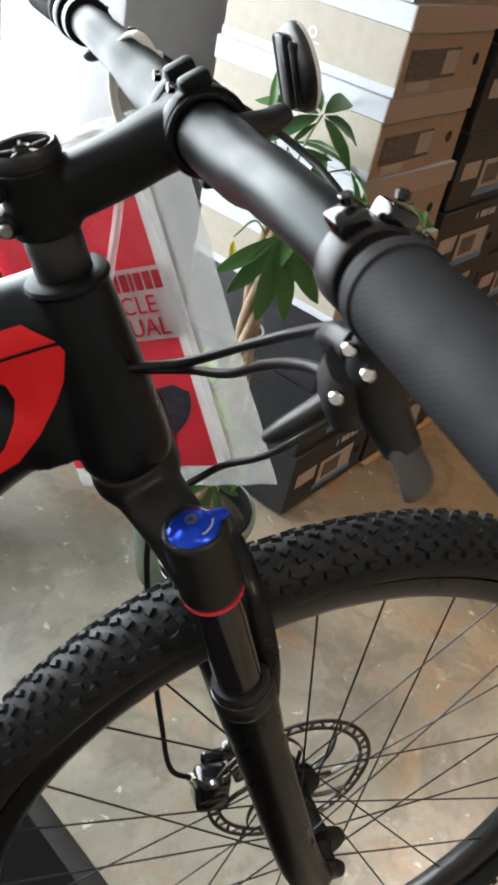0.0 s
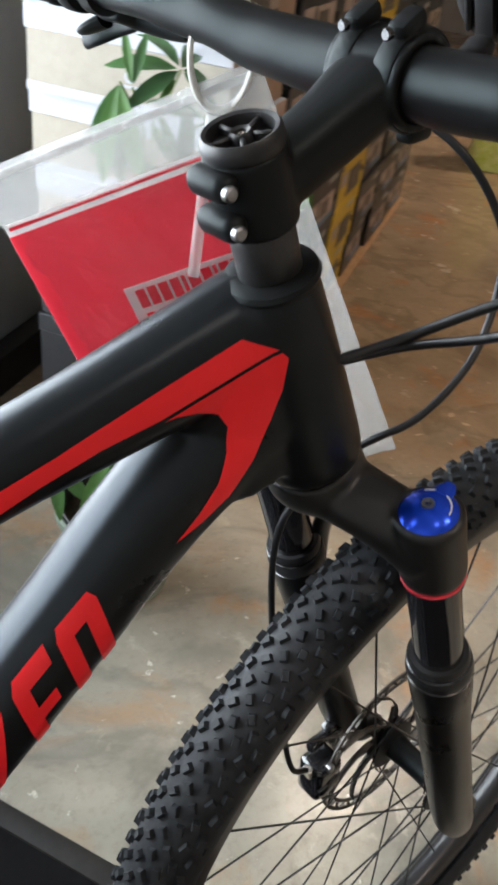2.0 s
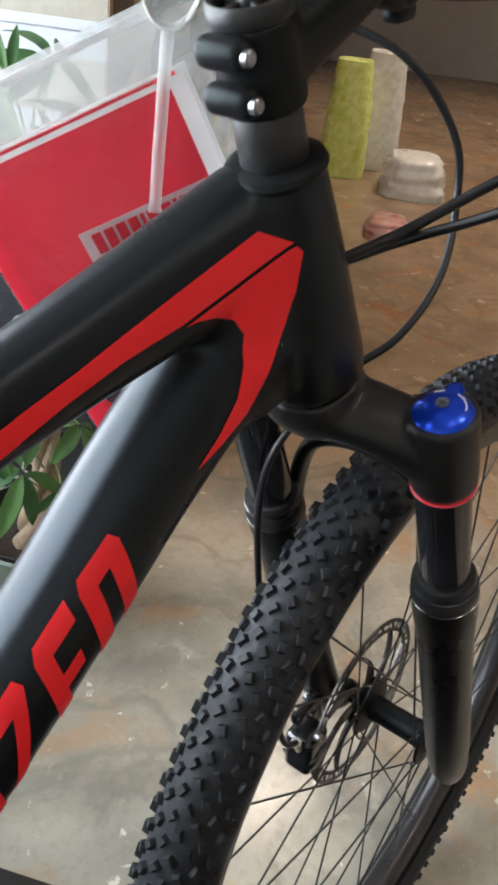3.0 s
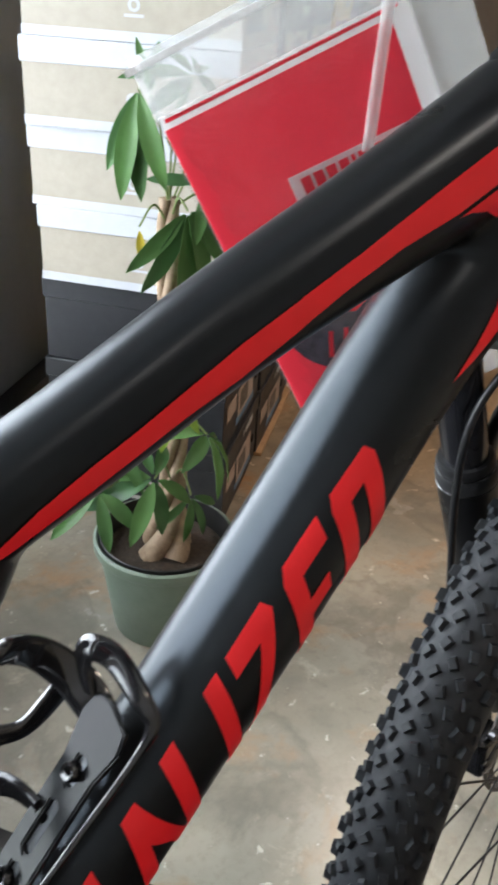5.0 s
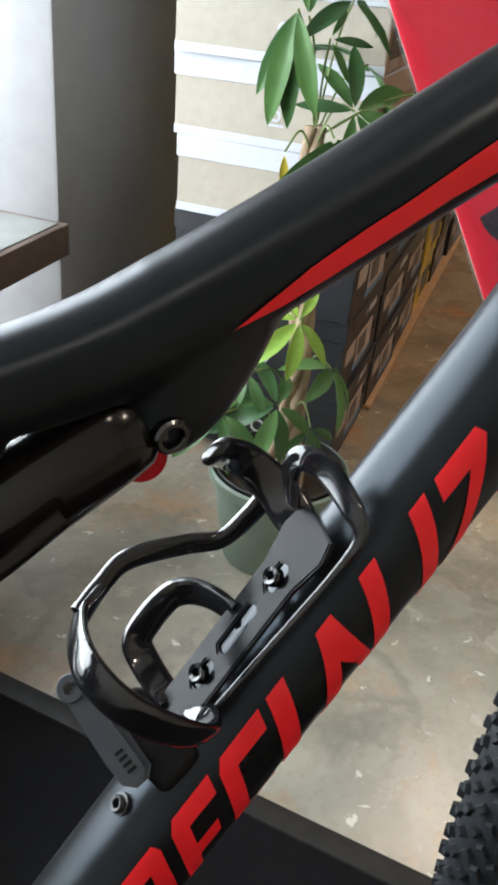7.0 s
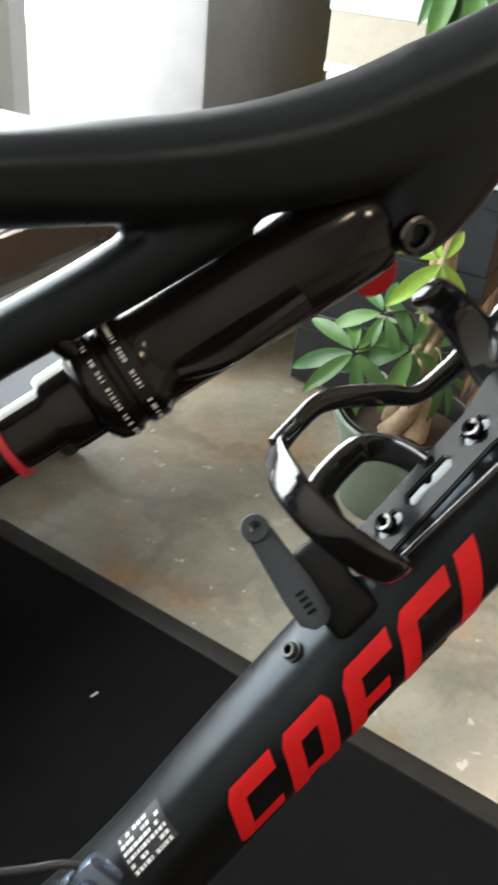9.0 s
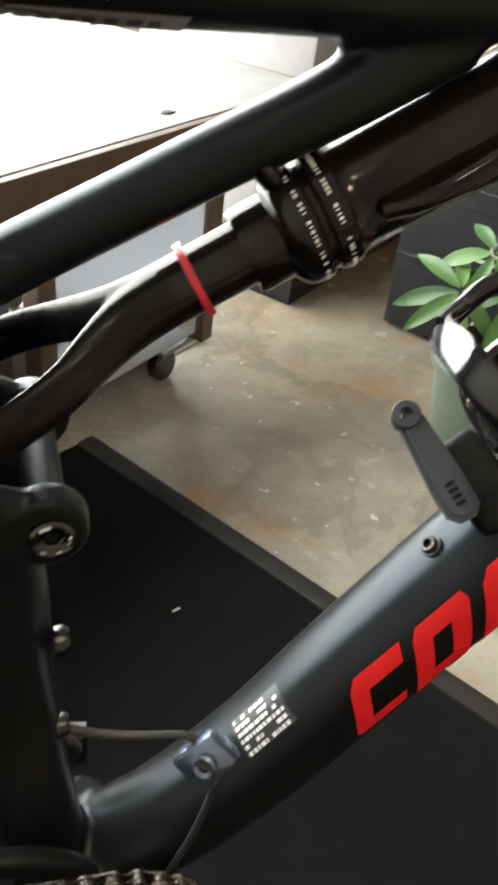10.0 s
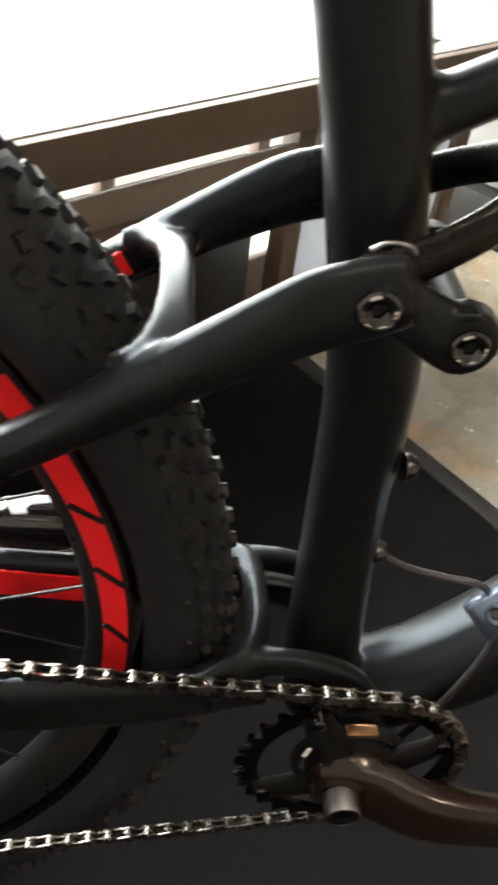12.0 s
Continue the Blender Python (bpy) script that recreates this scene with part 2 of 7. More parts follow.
def blended(ob, voxel, rounds):
    """Melts overlapping tubes into one moulded shell."""
    r = ob.modifiers.new("remesh", "REMESH")
    r.mode, r.voxel_size, r.use_smooth_shade = "VOXEL", voxel, True
    s = ob.modifiers.new("smooth", "SMOOTH")
    s.factor, s.iterations = 0.5, rounds
    dg = bpy.context.evaluated_depsgraph_get()
    me = bpy.data.meshes.new_from_object(ob.evaluated_get(dg))
    ob.modifiers.clear()
    old = ob.data
    ob.data = me
    bpy.data.meshes.remove(old)
    for p in me.polygons:
        p.use_smooth = True
    return ob


TOP = [(0.464, 0, 0.898, 0.0255, 0.029), (0.434, 0, 0.8835, 0.0240, 0.0285), (0.380, 0, 0.8610, 0.0220, 0.0245), (0.317, 0, 0.8345, 0.021, 0.0217), (0.247, 0, 0.8005, 0.0205, 0.0200),
       (0.188, 0, 0.774, 0.020, 0.0195), (0.152, 0, 0.761, 0.019, 0.0185), (0.110, 0, 0.7545, 0.018, 0.016), (0.058, 0, 0.7525, 0.017, 0.0142), (0.013, 0, 0.752, 0.016, 0.0135), (-0.078, 0, 0.757, 0.016, 0.0135)]
DOWN = [(-0.005, 0, 0.300, 0.030, 0.024), (0.054, 0, 0.334, 0.029, 0.029), (0.102, 0, 0.383, 0.0285, 0.0305), (0.145, 0, 0.441, 0.0285, 0.031), (0.193, 0, 0.504, 0.0285, 0.031), (0.250, 0, 0.577, 0.0285, 0.0305),
        (0.306, 0, 0.649, 0.0285, 0.0295), (0.364, 0, 0.725, 0.028, 0.0285), (0.406, 0, 0.783, 0.0275, 0.0285), (0.440, 0, 0.822, 0.0275, 0.029), (0.488, 0, 0.858, 0.0265, 0.028)]
SEAT = [(-0.012, 0, 0.300, 0.024, 0.022), (-0.019, 0, 0.373, 0.0215, 0.0215), (-0.025, 0, 0.465, 0.0195, 0.0195), (-0.029, 0, 0.549, 0.020, 0.0205), (-0.045, 0, 0.630, 0.0195, 0.0195), (-0.058, 0, 0.685, 0.0195, 0.0195), (-0.098, 0, 0.820, 0.0190, 0.0190)]
STRUT = [(-0.055, 0, 0.648, 0.012, 0.013), (-0.026, 0, 0.664, 0.011, 0.011), (0.038, 0, 0.6975, 0.0105, 0.0105), (0.085, 0, 0.722, 0.011, 0.011), (0.120, 0, 0.744, 0.013, 0.013)]
HEAD = [(*S(0, 0, z), r, r) for z, r in ((-0.0670, 0.0208), (-0.078, 0.0218), (-0.095, 0.0233), (-0.12, 0.0252), (-0.15, 0.0272), (-0.178, 0.0287), (-0.190, 0.0272))]
WEB = [(0.461, 0, 0.896, 0.0248, 0.028), (0.461, 0, 0.885, 0.0255, 0.033), (0.463, 0, 0.86, 0.0258, 0.038), (0.466, 0, 0.83, 0.0262, 0.037), (0.474, 0, 0.815, 0.0265, 0.030)]
LUG = [(0.202, 0, 0.780, 0.018, 0.028), (0.192, 0, 0.758, 0.0185, 0.027), (0.183, 0, 0.740, 0.0185, 0.022), (0.176, 0, 0.728, 0.018, 0.012)]
SHELL = [(0, -0.036, 0.308, 0.023, 0.023), (0, -0.02, 0.308, 0.025, 0.025), (0, 0.02, 0.308, 0.025, 0.025), (0, 0.036, 0.308, 0.023, 0.023)]
fr_bm = tubes([TOP, DOWN, SEAT, STRUT, HEAD, WEB, LUG])
sweep(fr_bm, SHELL, 28, (1, 0, 0))
bmesh.ops.recalc_face_normals(fr_bm, faces=fr_bm.faces)
frame_part = blended(part("frame", fr_bm, PAINT, bike, "satin black moulded frame"), 0.0024, 10)
FRAME_TREE = BVHTree.FromPolygons([v.co.copy() for v in frame_part.data.vertices], [tuple(p.vertices) for p in frame_part.data.polygons])


def decal(name, outline, material, parent, way=(0, 1, 0), lift=0.0006, cell=0.004, label="", origin=None, plane=None):
    """A painted shape, laid onto the frame along a direction. The outline is in x, z, or in the two axes of a plane."""
    way = Vector(way).normalized()
    t = bmesh.new()
    vs = []
    for a, b in outline:
        p = Vector((a, 0, b)) if plane is None else origin + plane[0] * a + plane[1] * b
        vs.append(t.verts.new(p))
    f = t.faces.new(vs)
    ax = (Vector((1, 0, 0)), Vector((0, 0, 1))) if plane is None else plane
    for d in ax:
        cs = [v.co.dot(d) for v in t.verts]
        k = math.floor(min(cs) / cell) + 1
        while k * cell < max(cs):
            bmesh.ops.bisect_plane(t, geom=list(t.verts) + list(t.edges) + list(t.faces), plane_co=d * (k * cell), plane_no=d, dist=1e-6)
            k += 1
    bad = []
    for v in t.verts:
        hit, nor, _, _ = FRAME_TREE.ray_cast(v.co - way * 0.2, way)
        if hit is None:
            bad.append(v)
        else:
            v.co = hit + nor * lift
    if bad:
        bmesh.ops.delete(t, geom=bad, context="VERTS")
    bmesh.ops.recalc_face_normals(t, faces=t.faces)
    for f in t.faces:
        if f.normal.dot(way) > 0:
            f.normal_flip()
    return part(name, t, material, parent, label)


# red arrow at the head tube and the stripe along the top tube
decal("arrow_graphic", [(0.4640, 0.8958), (0.4672, 0.8930), (0.4676, 0.874), (0.4640, 0.858), (0.4565, 0.837), (0.4455, 0.817), (0.432, 0.8050), (0.4175, 0.7955), (0.4290, 0.811), (0.4380, 0.827), (0.4425, 0.843),
                        (0.4425, 0.857), (0.4375, 0.8640), (0.4255, 0.8685), (0.4150, 0.8690), (0.4085, 0.8676)], RED, frame_part, label="red arrow graphic")
decal("arrow_band_graphic", [(0.4440, 0.9035), (0.4625, 0.8972), (0.4065, 0.8690), (0.379, 0.8590), (0.352, 0.8460), (0.3315, 0.8343), (0.3315, 0.8468), (0.357, 0.8588), (0.405, 0.8835)], RED, frame_part, label="red band above the arrow")
decal("stripe_graphic", [(0.3330, 0.8474), (0.3330, 0.8352), (0.306, 0.8205), (0.282, 0.8105), (0.262, 0.8005), (0.234, 0.7868), (0.216, 0.7785), (0.1985, 0.7725), (0.2045, 0.7768), (0.226, 0.7915), (0.245, 0.8020), (0.263, 0.8110), (0.280, 0.8203), (0.306, 0.8345)], RED, frame_part, lift=0.0009, label="red stripe graphic")

# slanted red blocks of the down tube's lettering, as plain shapes
DA, DB = Vector((0.145, 0, 0.441)), Vector((0.364, 0, 0.725))
DD = (DB - DA).normalized()
DN = Vector((-DD.z, 0, DD.x))
LW = Vector((0, 1.0, 0.0))             # the graphics face the rider's right, a little upwards


def word_block(name, s, w, h0, h1, kind):
    """One slanted block: s along the tube, w wide, between two heights across it."""
    def q(a, b):
        return (a + (b - H0) * 0.744, b)
    st = min(0.0115, w * 0.46)
    m = (h0 + h1) / 2
    bar = 0.008
    shapes = []
    if kind == "I":
        shapes = [[q(s, h0), q(s + w, h0), q(s + w, h1), q(s, h1)]]
    elif kind == "U":
        shapes = [[q(s, h0), q(s + st, h0), q(s + st, h1 - bar), q(s + w - st, h1 - bar), q(s + w - st, h0), q(s + w, h0), q(s + w, h1 - 0.004), q(s + w - 0.004, h1), q(s + 0.003, h1), q(s, h1 - 0.004)]]
    elif kind == "C":
        shapes = [[q(s, h0 + 0.003), q(s + 0.003, h0), q(s + w, h0), q(s + w, h0 + bar), q(s + st, h0 + bar), q(s + st, h1 - bar), q(s + w, h1 - bar), q(s + w, h1), q(s + 0.004, h1), q(s, h1 - 0.004)]]
    elif kind == "F":
        shapes = [[q(s, h0), q(s + st, h0), q(s + st, m - bar / 2), q(s + w * 0.86, m - bar / 2), q(s + w * 0.86, m + bar / 2), q(s + st, m + bar / 2), q(s + st, h1 - bar), q(s + w, h1 - bar), q(s + w, h1), q(s + 0.004, h1), q(s, h1 - 0.004)]]
    elif kind == "Z":
        shapes = [[q(s, h1 - bar), q(s + w * 0.58, h1 - bar), q(s - 0.003, h0), q(s + 0.0085, h0), q(s + w, h1 - 0.004), q(s + w - 0.004, h1), q(s, h1)]]
    for sh in shapes:
        decal(name, sh, RED, frame_part, LW, 0.0007, 0.005, "", DA, (DD, DN))


H0, H1 = -0.0235, 0.0215
for top, w0, kind in ((0.0449, 0.035, "U"), (0.0886, 0.0327, "F"), (0.1270, 0.034, "C"), (0.1668, 0.0133, "I"), (0.2373, 0.0118, "I"), (0.2738, 0.0113, "I"), (0.2926, 0.033, "Z"), (0.3354, 0.031, "F"), (0.3740, 0.033, "U")):
    word_block("graphic_block", top - 0.0335, w0, H0, H1, kind)
word_block("graphic_block", 0.0035 - 0.0335, 0.034, -0.0105, H1, "C")
word_block("graphic_block", 0.0449 - 0.0335 + 0.0116, 0.0118, -0.0115, -0.0040, "I")
decal("graphic_block", [(0.1650, H0), (0.1775, H0), (0.1900, -0.0085), (0.2000, 0.0040), (0.2020, -0.0080), (0.1970, H0), (0.2075, H0), (0.2112, -0.0053), (0.2165, H1), (0.2049, H1)], RED, frame_part, LW, 0.0007, 0.005, "", DA, (DD, DN))

CARBON = grain(mat("carbon_spacer", (0.018, 0.018, 0.018), 0.4), 220, 0.3, 0.5, (0.011, 0.011, 0.0115), (0.026, 0.025, 0.025))

# headset, spacer, stem and top cap, in the steering frame
part("headset_cup", local(lathe([(0.0145, -0.0715), (0.0222, -0.0715), (0.0232, -0.0690), (0.0222, -0.0665), (0.0190, -0.0650), (0.0145, -0.0650)], 40, closed=True)), ALLOY, bike)
part("spacer", local(lathe([(0.0125, -0.0655), (0.0146, -0.0655), (0.0150, -0.0650), (0.0150, -0.0428), (0.0145, -0.0420), (0.0125, -0.0420)], 40, closed=True)), CARBON, bike, "dark grey woven carbon spacer")
BAR = (0.0840, -0.0140)


def bar_point(y):
    """The handlebar's centre and radius at a distance from the stem."""
    rows = [(0, 0.0840, -0.014, 0.0159), (0.04, 0.0840, -0.014, 0.0159), (0.075, 0.0825, -0.0115, 0.0150), (0.12, 0.0795, -0.0035, 0.0130), (0.17, 0.0755, 0.0028, 0.0116), (0.22, 0.0750, 0.0030, 0.0111), (0.40, 0.0660, 0.0060, 0.0111)]
    a = abs(y)
    for p, q in zip(rows, rows[1:]):
        if a <= q[0]:
            k = (a - p[0]) / (q[0] - p[0])
            k = k * k * (3 - 2 * k) if q[0] < 0.3 else k
            return Vector((p[1] + (q[1] - p[1]) * k, y, p[2] + (q[2] - p[2]) * k)), p[3] + (q[3] - p[3]) * k
    return Vector((rows[-1][1], y, rows[-1][2])), rows[-1][3]


st = bmesh.new()
lathe([(0.0145, -0.0418), (0.0170, -0.0418), (0.0178, -0.0408), (0.0178, -0.0080), (0.0172, -0.0070), (0.0145, -0.0070)], 40, bm=st, closed=True)
sweep(st, spline([(0.004, 0, -0.0250, 0.0150, 0.0160), (0.020, 0, -0.0245, 0.0148, 0.0155), (0.045, 0, -0.0205, 0.0158, 0.0155), (0.064, 0, -0.0160, 0.0185, 0.0155), (0.078, 0, -0.0140, 0.0200, 0.0155)], 6), 28, (0, 1, 0), 2.6)
m = basis((0, 0, 1), (1, 0, 0), (0, 1, 0), (BAR[0], 0, BAR[1]))
lathe([(0.0160, -0.021), (0.0196, -0.021), (0.0203, -0.020), (0.0203, 0.020), (0.0196, 0.021), (0.0160, 0.021)], 40, m, st, closed=True)
stem = blended(part("stem", local(st), ALLOY, bike, "black alloy stem"), 0.0012, 3)
for y in (-0.0125, 0.0125):
    fp = bmesh.new()
    for dz in (0.0235, -0.0235):
        block(0.016, 0.0105, 0.009, Matrix.Translation((BAR[0] + 0.001, y, BAR[1] + dz)) @ Matrix.Rotation(radians(-12 if dz > 0 else 12), 4, "Y"), 0.003, 2, fp)
    lathe([(0.0180, -0.0052), (0.0215, -0.0052), (0.0220, -0.0040), (0.0220, 0.0040), (0.0215, 0.0052), (0.0180, 0.0052)], 40, basis((0, 0, 1), (1, 0, 0), (0, 1, 0), (BAR[0] + 0.001, y, BAR[1])), fp, closed=True)
    part("face_plate", local(fp), ALLOY, stem, "bolted bar clamp band")
for y in (-0.0125, 0.0125):
    for dz in (0.0235,):
        c = Vector((BAR[0] - 0.009, y, BAR[1] + dz))
        part("clamp_bolt", local(rod(c, c + Vector((-0.0035, 0, 0.0008)), 0.0026, 12, chamfer=0.0006)), BOLT, stem)
for z in (-0.0135, -0.0315):
    cb = block(0.012, 0.025, 0.0125, Matrix.Translation((-0.0188, 0, z)), 0.005, 3)
    part("clamp_ear", local(cb), ALLOY, stem)
    part("clamp_bolt", local(rod((-0.0205, -0.0148, z), (-0.0205, -0.0105, z), 0.0034, 14, chamfer=0.0009)), STEEL, stem)
cap = bmesh.new()
lathe([(0.0135, -0.007), (0.0172, -0.007), (0.0178, -0.005), (0.0172, 0.0), (0.0160, 0.0012), (0.0142, 0.0005), (0.0135, -0.003)], 40, bm=cap, closed=True)
lathe([(0.0, -0.006), (0.014, -0.006), (0.014, -0.0048), (0.0, -0.0048)], 32, bm=cap)
lathe([(0.0028, -0.0052), (0.0050, -0.0052), (0.0050, -0.0010), (0.0041, 0.0004), (0.0028, -0.0004)], 24, bm=cap, closed=True)
for k in range(5):
    a = 2 * math.pi * k / 5 + 0.3
    block(0.0095, 0.0024, 0.0042, Matrix.Rotation(a, 4, "Z") @ Matrix.Translation((0.0092, 0, -0.0026)), 0.0008, 1, cap)
top_cap = part("top_cap", local(cap), PLASTIC, bike, "black five-spoke top cap")
part("cap_bolt", local(lathe([(0, -0.0035), (0.0018, -0.0035), (0.0018, -0.0012), (0.0032, -0.0012), (0.0032, -0.004), (0, -0.004)], 20)), CHROME, top_cap, "small brass-coloured bolt")

# handlebar, grip, levers
hb = bmesh.new()
rows = []
for k in range(77):
    p, r = bar_point(-0.344 + 0.688 * k / 76)
    rows.append((*p, r, r))
sweep(hb, rows, 32)
bmesh.ops.recalc_face_normals(hb, faces=hb.faces)
part("handlebar", local(hb), ALLOY, bike, "black alloy riser handlebar")


def grip(side):
    """A rubber grip with fine ribs and a clamp collar."""
    g = bmesh.new()
    rows = []
    y0, y1 = (0.251 if side > 0 else 0.224), 0.345
    n, seg = 160, 88
    for k in range(n + 1):
        y = y0 + (y1 - y0) * k / n
        p, _ = bar_point(side * y)
        f = (y - y0) / (y1 - y0)
        r = 0.0146 if f > 0.065 else 0.0156 - 0.0012 * max(0, 0.02 - f) / 0.02
        rows.append((*p, r, r))
    sweep(g, rows, seg)
    g.verts.ensure_lookup_table()
    for k in range(12, n):                # waffle relief: small studs in crossing rows
        axis = Vector(rows[k][:3])
        for s in range(seg):
            if k % 2 == 0 and (s + k // 2) % 2 == 0:
                v = g.verts[k * seg + s]
                v.co += (v.co - axis).normalized() * 0.00032
    bmesh.ops.recalc_face_normals(g, faces=g.faces)
    return part("grip", local(g), GRIP, bike, "ribbed dark grey rubber grip", angle=25)


grip(-1)
grip(1)


def bar_frame(y):
    """A frame on the bar: x forward, y along the bar, z up."""
    p, r = bar_point(y)
    q, _ = bar_point(y + 0.01)
    yy = (q - p).normalized()
    xx = yy.cross(Z).normalized()
    return basis(xx, yy, xx.cross(yy), p), r


def controls(side):
    """Brake lever and shifter, clamped inboard of the grip."""
    m, r = bar_frame(side * 0.232)
    m = m @ Matrix.Rotation(radians(18), 4, "Y")
    b = bmesh.new()
    ring = basis((0, 0, 1), (1, 0, 0), (0, 1, 0), (0, 0, 0))
    lathe([(r, -0.006), (r + 0.005, -0.006), (r + 0.0055, -0.005), (r + 0.0055, 0.005), (r + 0.005, 0.006), (r, 0.006)], 28, ring, b, closed=True)
    block(0.014, 0.012, 0.018, Matrix.Translation((0.016, 0, -0.006)), 0.003, 2, b)
    sweep(b, spline([(0.020, -0.010 * side, -0.012, 0.009, 0.010), (0.030, -0.022 * side, -0.016, 0.0095, 0.0105), (0.036, -0.044 * side, -0.020, 0.0085, 0.009), (0.036, -0.060 * side, -0.022, 0.006, 0.006)], 6), 18)
    sweep(b, spline([(0.024, 0.004 * side, -0.013, 0.008, 0.010), (0.040, 0.010 * side, -0.018, 0.008, 0.009), (0.050, 0.016 * side, -0.022, 0.006, 0.007)], 6), 16)
    bmesh.ops.recalc_face_normals(b, faces=b.faces)
    bmesh.ops.transform(b, matrix=m, verts=b.verts)
    body = part("brake_lever", local(b), ALLOY, bike, "black hydraulic brake lever clamped on the bar")
    lv = sweep(bmesh.new(), spline([(0.050, 0.014 * side, -0.020, 0.006, 0.005), (0.060, 0.026 * side, -0.028, 0.0065, 0.004), (0.060, 0.045 * side, -0.034, 0.007, 0.004), (0.054, 0.062 * side, -0.040, 0.0085, 0.004), (0.055, 0.076 * side, -0.044, 0.009, 0.005)], 6), 16, (0, 0, 1))
    bmesh.ops.recalc_face_normals(lv, faces=lv.faces)
    bmesh.ops.transform(lv, matrix=m, verts=lv.verts)
    part("lever_blade", local(lv), ALLOY, body, "dark grey lever blade")
    for c, rr in (((0.046, 0.012 * side, -0.0115), 0.0045), ((0.018, 0.0, 0.0045), 0.003), ((0.030, -0.028 * side, -0.004), 0.003)):
        d = rod(c, (c[0], c[1], c[2] + 0.003), rr, 14, chamfer=0.0008)
        bmesh.ops.transform(d, matrix=m, verts=d.verts)
        part("screw", local(d), BOLT, body)
    sh = bmesh.new()
    lathe([(r, -0.005), (r + 0.0045, -0.005), (r + 0.0045, 0.005), (r, 0.005)], 24, basis((0, 0, 1), (1, 0, 0), (0, 1, 0), (0, -0.022 * side, 0)), sh, closed=True)
    block(0.034, 0.026, 0.014, Matrix.Translation((0.026, -0.012 * side, -0.017)) @ Matrix.Rotation(radians(14), 4, "Y"), 0.005, 3, sh)
    sweep(sh, spline([(0.018, 0.002 * side, -0.022, 0.008, 0.005), (0.014, 0.012 * side, -0.027, 0.007, 0.004), (0.015, 0.020 * side, -0.030, 0.006, 0.003)], 5), 14, (1, 0, 0))
    bmesh.ops.recalc_face_normals(sh, faces=sh.faces)
    bmesh.ops.transform(sh, matrix=m, verts=sh.verts)
    part("shifter", local(sh), ALLOY, bike, "black trigger shifter")


controls(1)

# right-hand brake lever and shifter
m, r = bar_frame(-0.211)
b = bmesh.new()
lathe([(r, -0.0065), (r + 0.0028, -0.0065), (r + 0.0036, -0.005), (r + 0.0036, 0.005), (r + 0.0028, 0.0065), (r, 0.0065)], 28, STEER @ m @ basis((0, 0, 1), (1, 0, 0), (0, 1, 0), (0, 0, 0)), b, closed=True)
sweep(b, spline([(0.5525, -0.1980, 1.0220, 0.007, 0.008), (0.5575, -0.1960, 1.0100, 0.0075, 0.008), (0.5615, -0.1920, 0.9970, 0.009, 0.010), (0.5675, -0.1930, 0.9820, 0.0085, 0.009), (0.5775, -0.1990, 0.9680, 0.006, 0.007)], 6), 18)
sweep(b, spline([(0.5575, -0.1840, 0.9980, 0.0075, 0.0075), (0.5545, -0.1720, 0.9950, 0.006, 0.006), (0.5525, -0.1620, 0.9880, 0.0035, 0.0035)], 5), 16)
bmesh.ops.recalc_face_normals(b, faces=b.faces)
brake = part("brake_lever", b, PLASTIC, bike, "black hydraulic brake lever clamped on the bar")
for lx, lz, rot in ((0.010, 0.0125, 0.7), (-0.004, 0.0160, -0.2), (0.0165, -0.001, 1.5)):
    part("clamp_lug", place(block(0.0110, 0.0115, 0.0070, Matrix.Translation((lx, 0.001, lz)) @ Matrix.Rotation(rot, 4, "Y"), 0.0020, 2), STEER @ m), GLOSS, brake)
    part("screw", place(rod((lx * 1.15 + 0.001, 0.001, lz * 1.15 + 0.0022), (lx * 1.25 + 0.001, 0.001, lz * 1.3 + 0.0032), 0.0022, 12, chamfer=0.0006), STEER @ m), BOLT, brake)
part("lever_blade", tube([(0.5755, -0.1980, 0.9710, 0.0060, 0.0040), (0.5800, -0.2030, 0.9650, 0.0080, 0.0030), (0.5830, -0.2065, 0.9595, 0.0088, 0.0030), (0.5842, -0.2080, 0.9555, 0.0070, 0.0026)], 16, (0.8, 0.5, 0), 2.4), LEVERM, brake, "grey lever blade")
for p, q in (((0.5505, -0.1955, 1.0040), (0.5475, -0.1990, 1.0050)), ((0.5575, -0.1990, 0.9970), (0.5545, -0.2030, 0.9990)), ((0.5515, -0.1940, 0.9850), (0.5485, -0.1980, 0.9860))):
    part("screw", rod(p, q, 0.0026, 14, chamfer=0.0007), CHROME, brake)
sh = bmesh.new()
sweep(sh, spline([(0.5545, -0.1880, 0.9940, 0.009, 0.008), (0.5575, -0.1840, 0.9820, 0.012, 0.010), (0.5615, -0.1820, 0.9710, 0.010, 0.008)], 6), 18, (0, 1, 0), 3.0)
sweep(sh, spline([(0.5575, -0.1840, 0.9820, 0.006, 0.005), (0.5515, -0.1800, 0.9700, 0.005, 0.005), (0.5415, -0.1750, 0.9560, 0.004, 0.004), (0.5375, -0.1720, 0.9500, 0.0025, 0.0025)], 6), 14)
bmesh.ops.recalc_face_normals(sh, faces=sh.faces)
part("shifter", sh, PLASTIC, bike, "black trigger shifter under the bar")

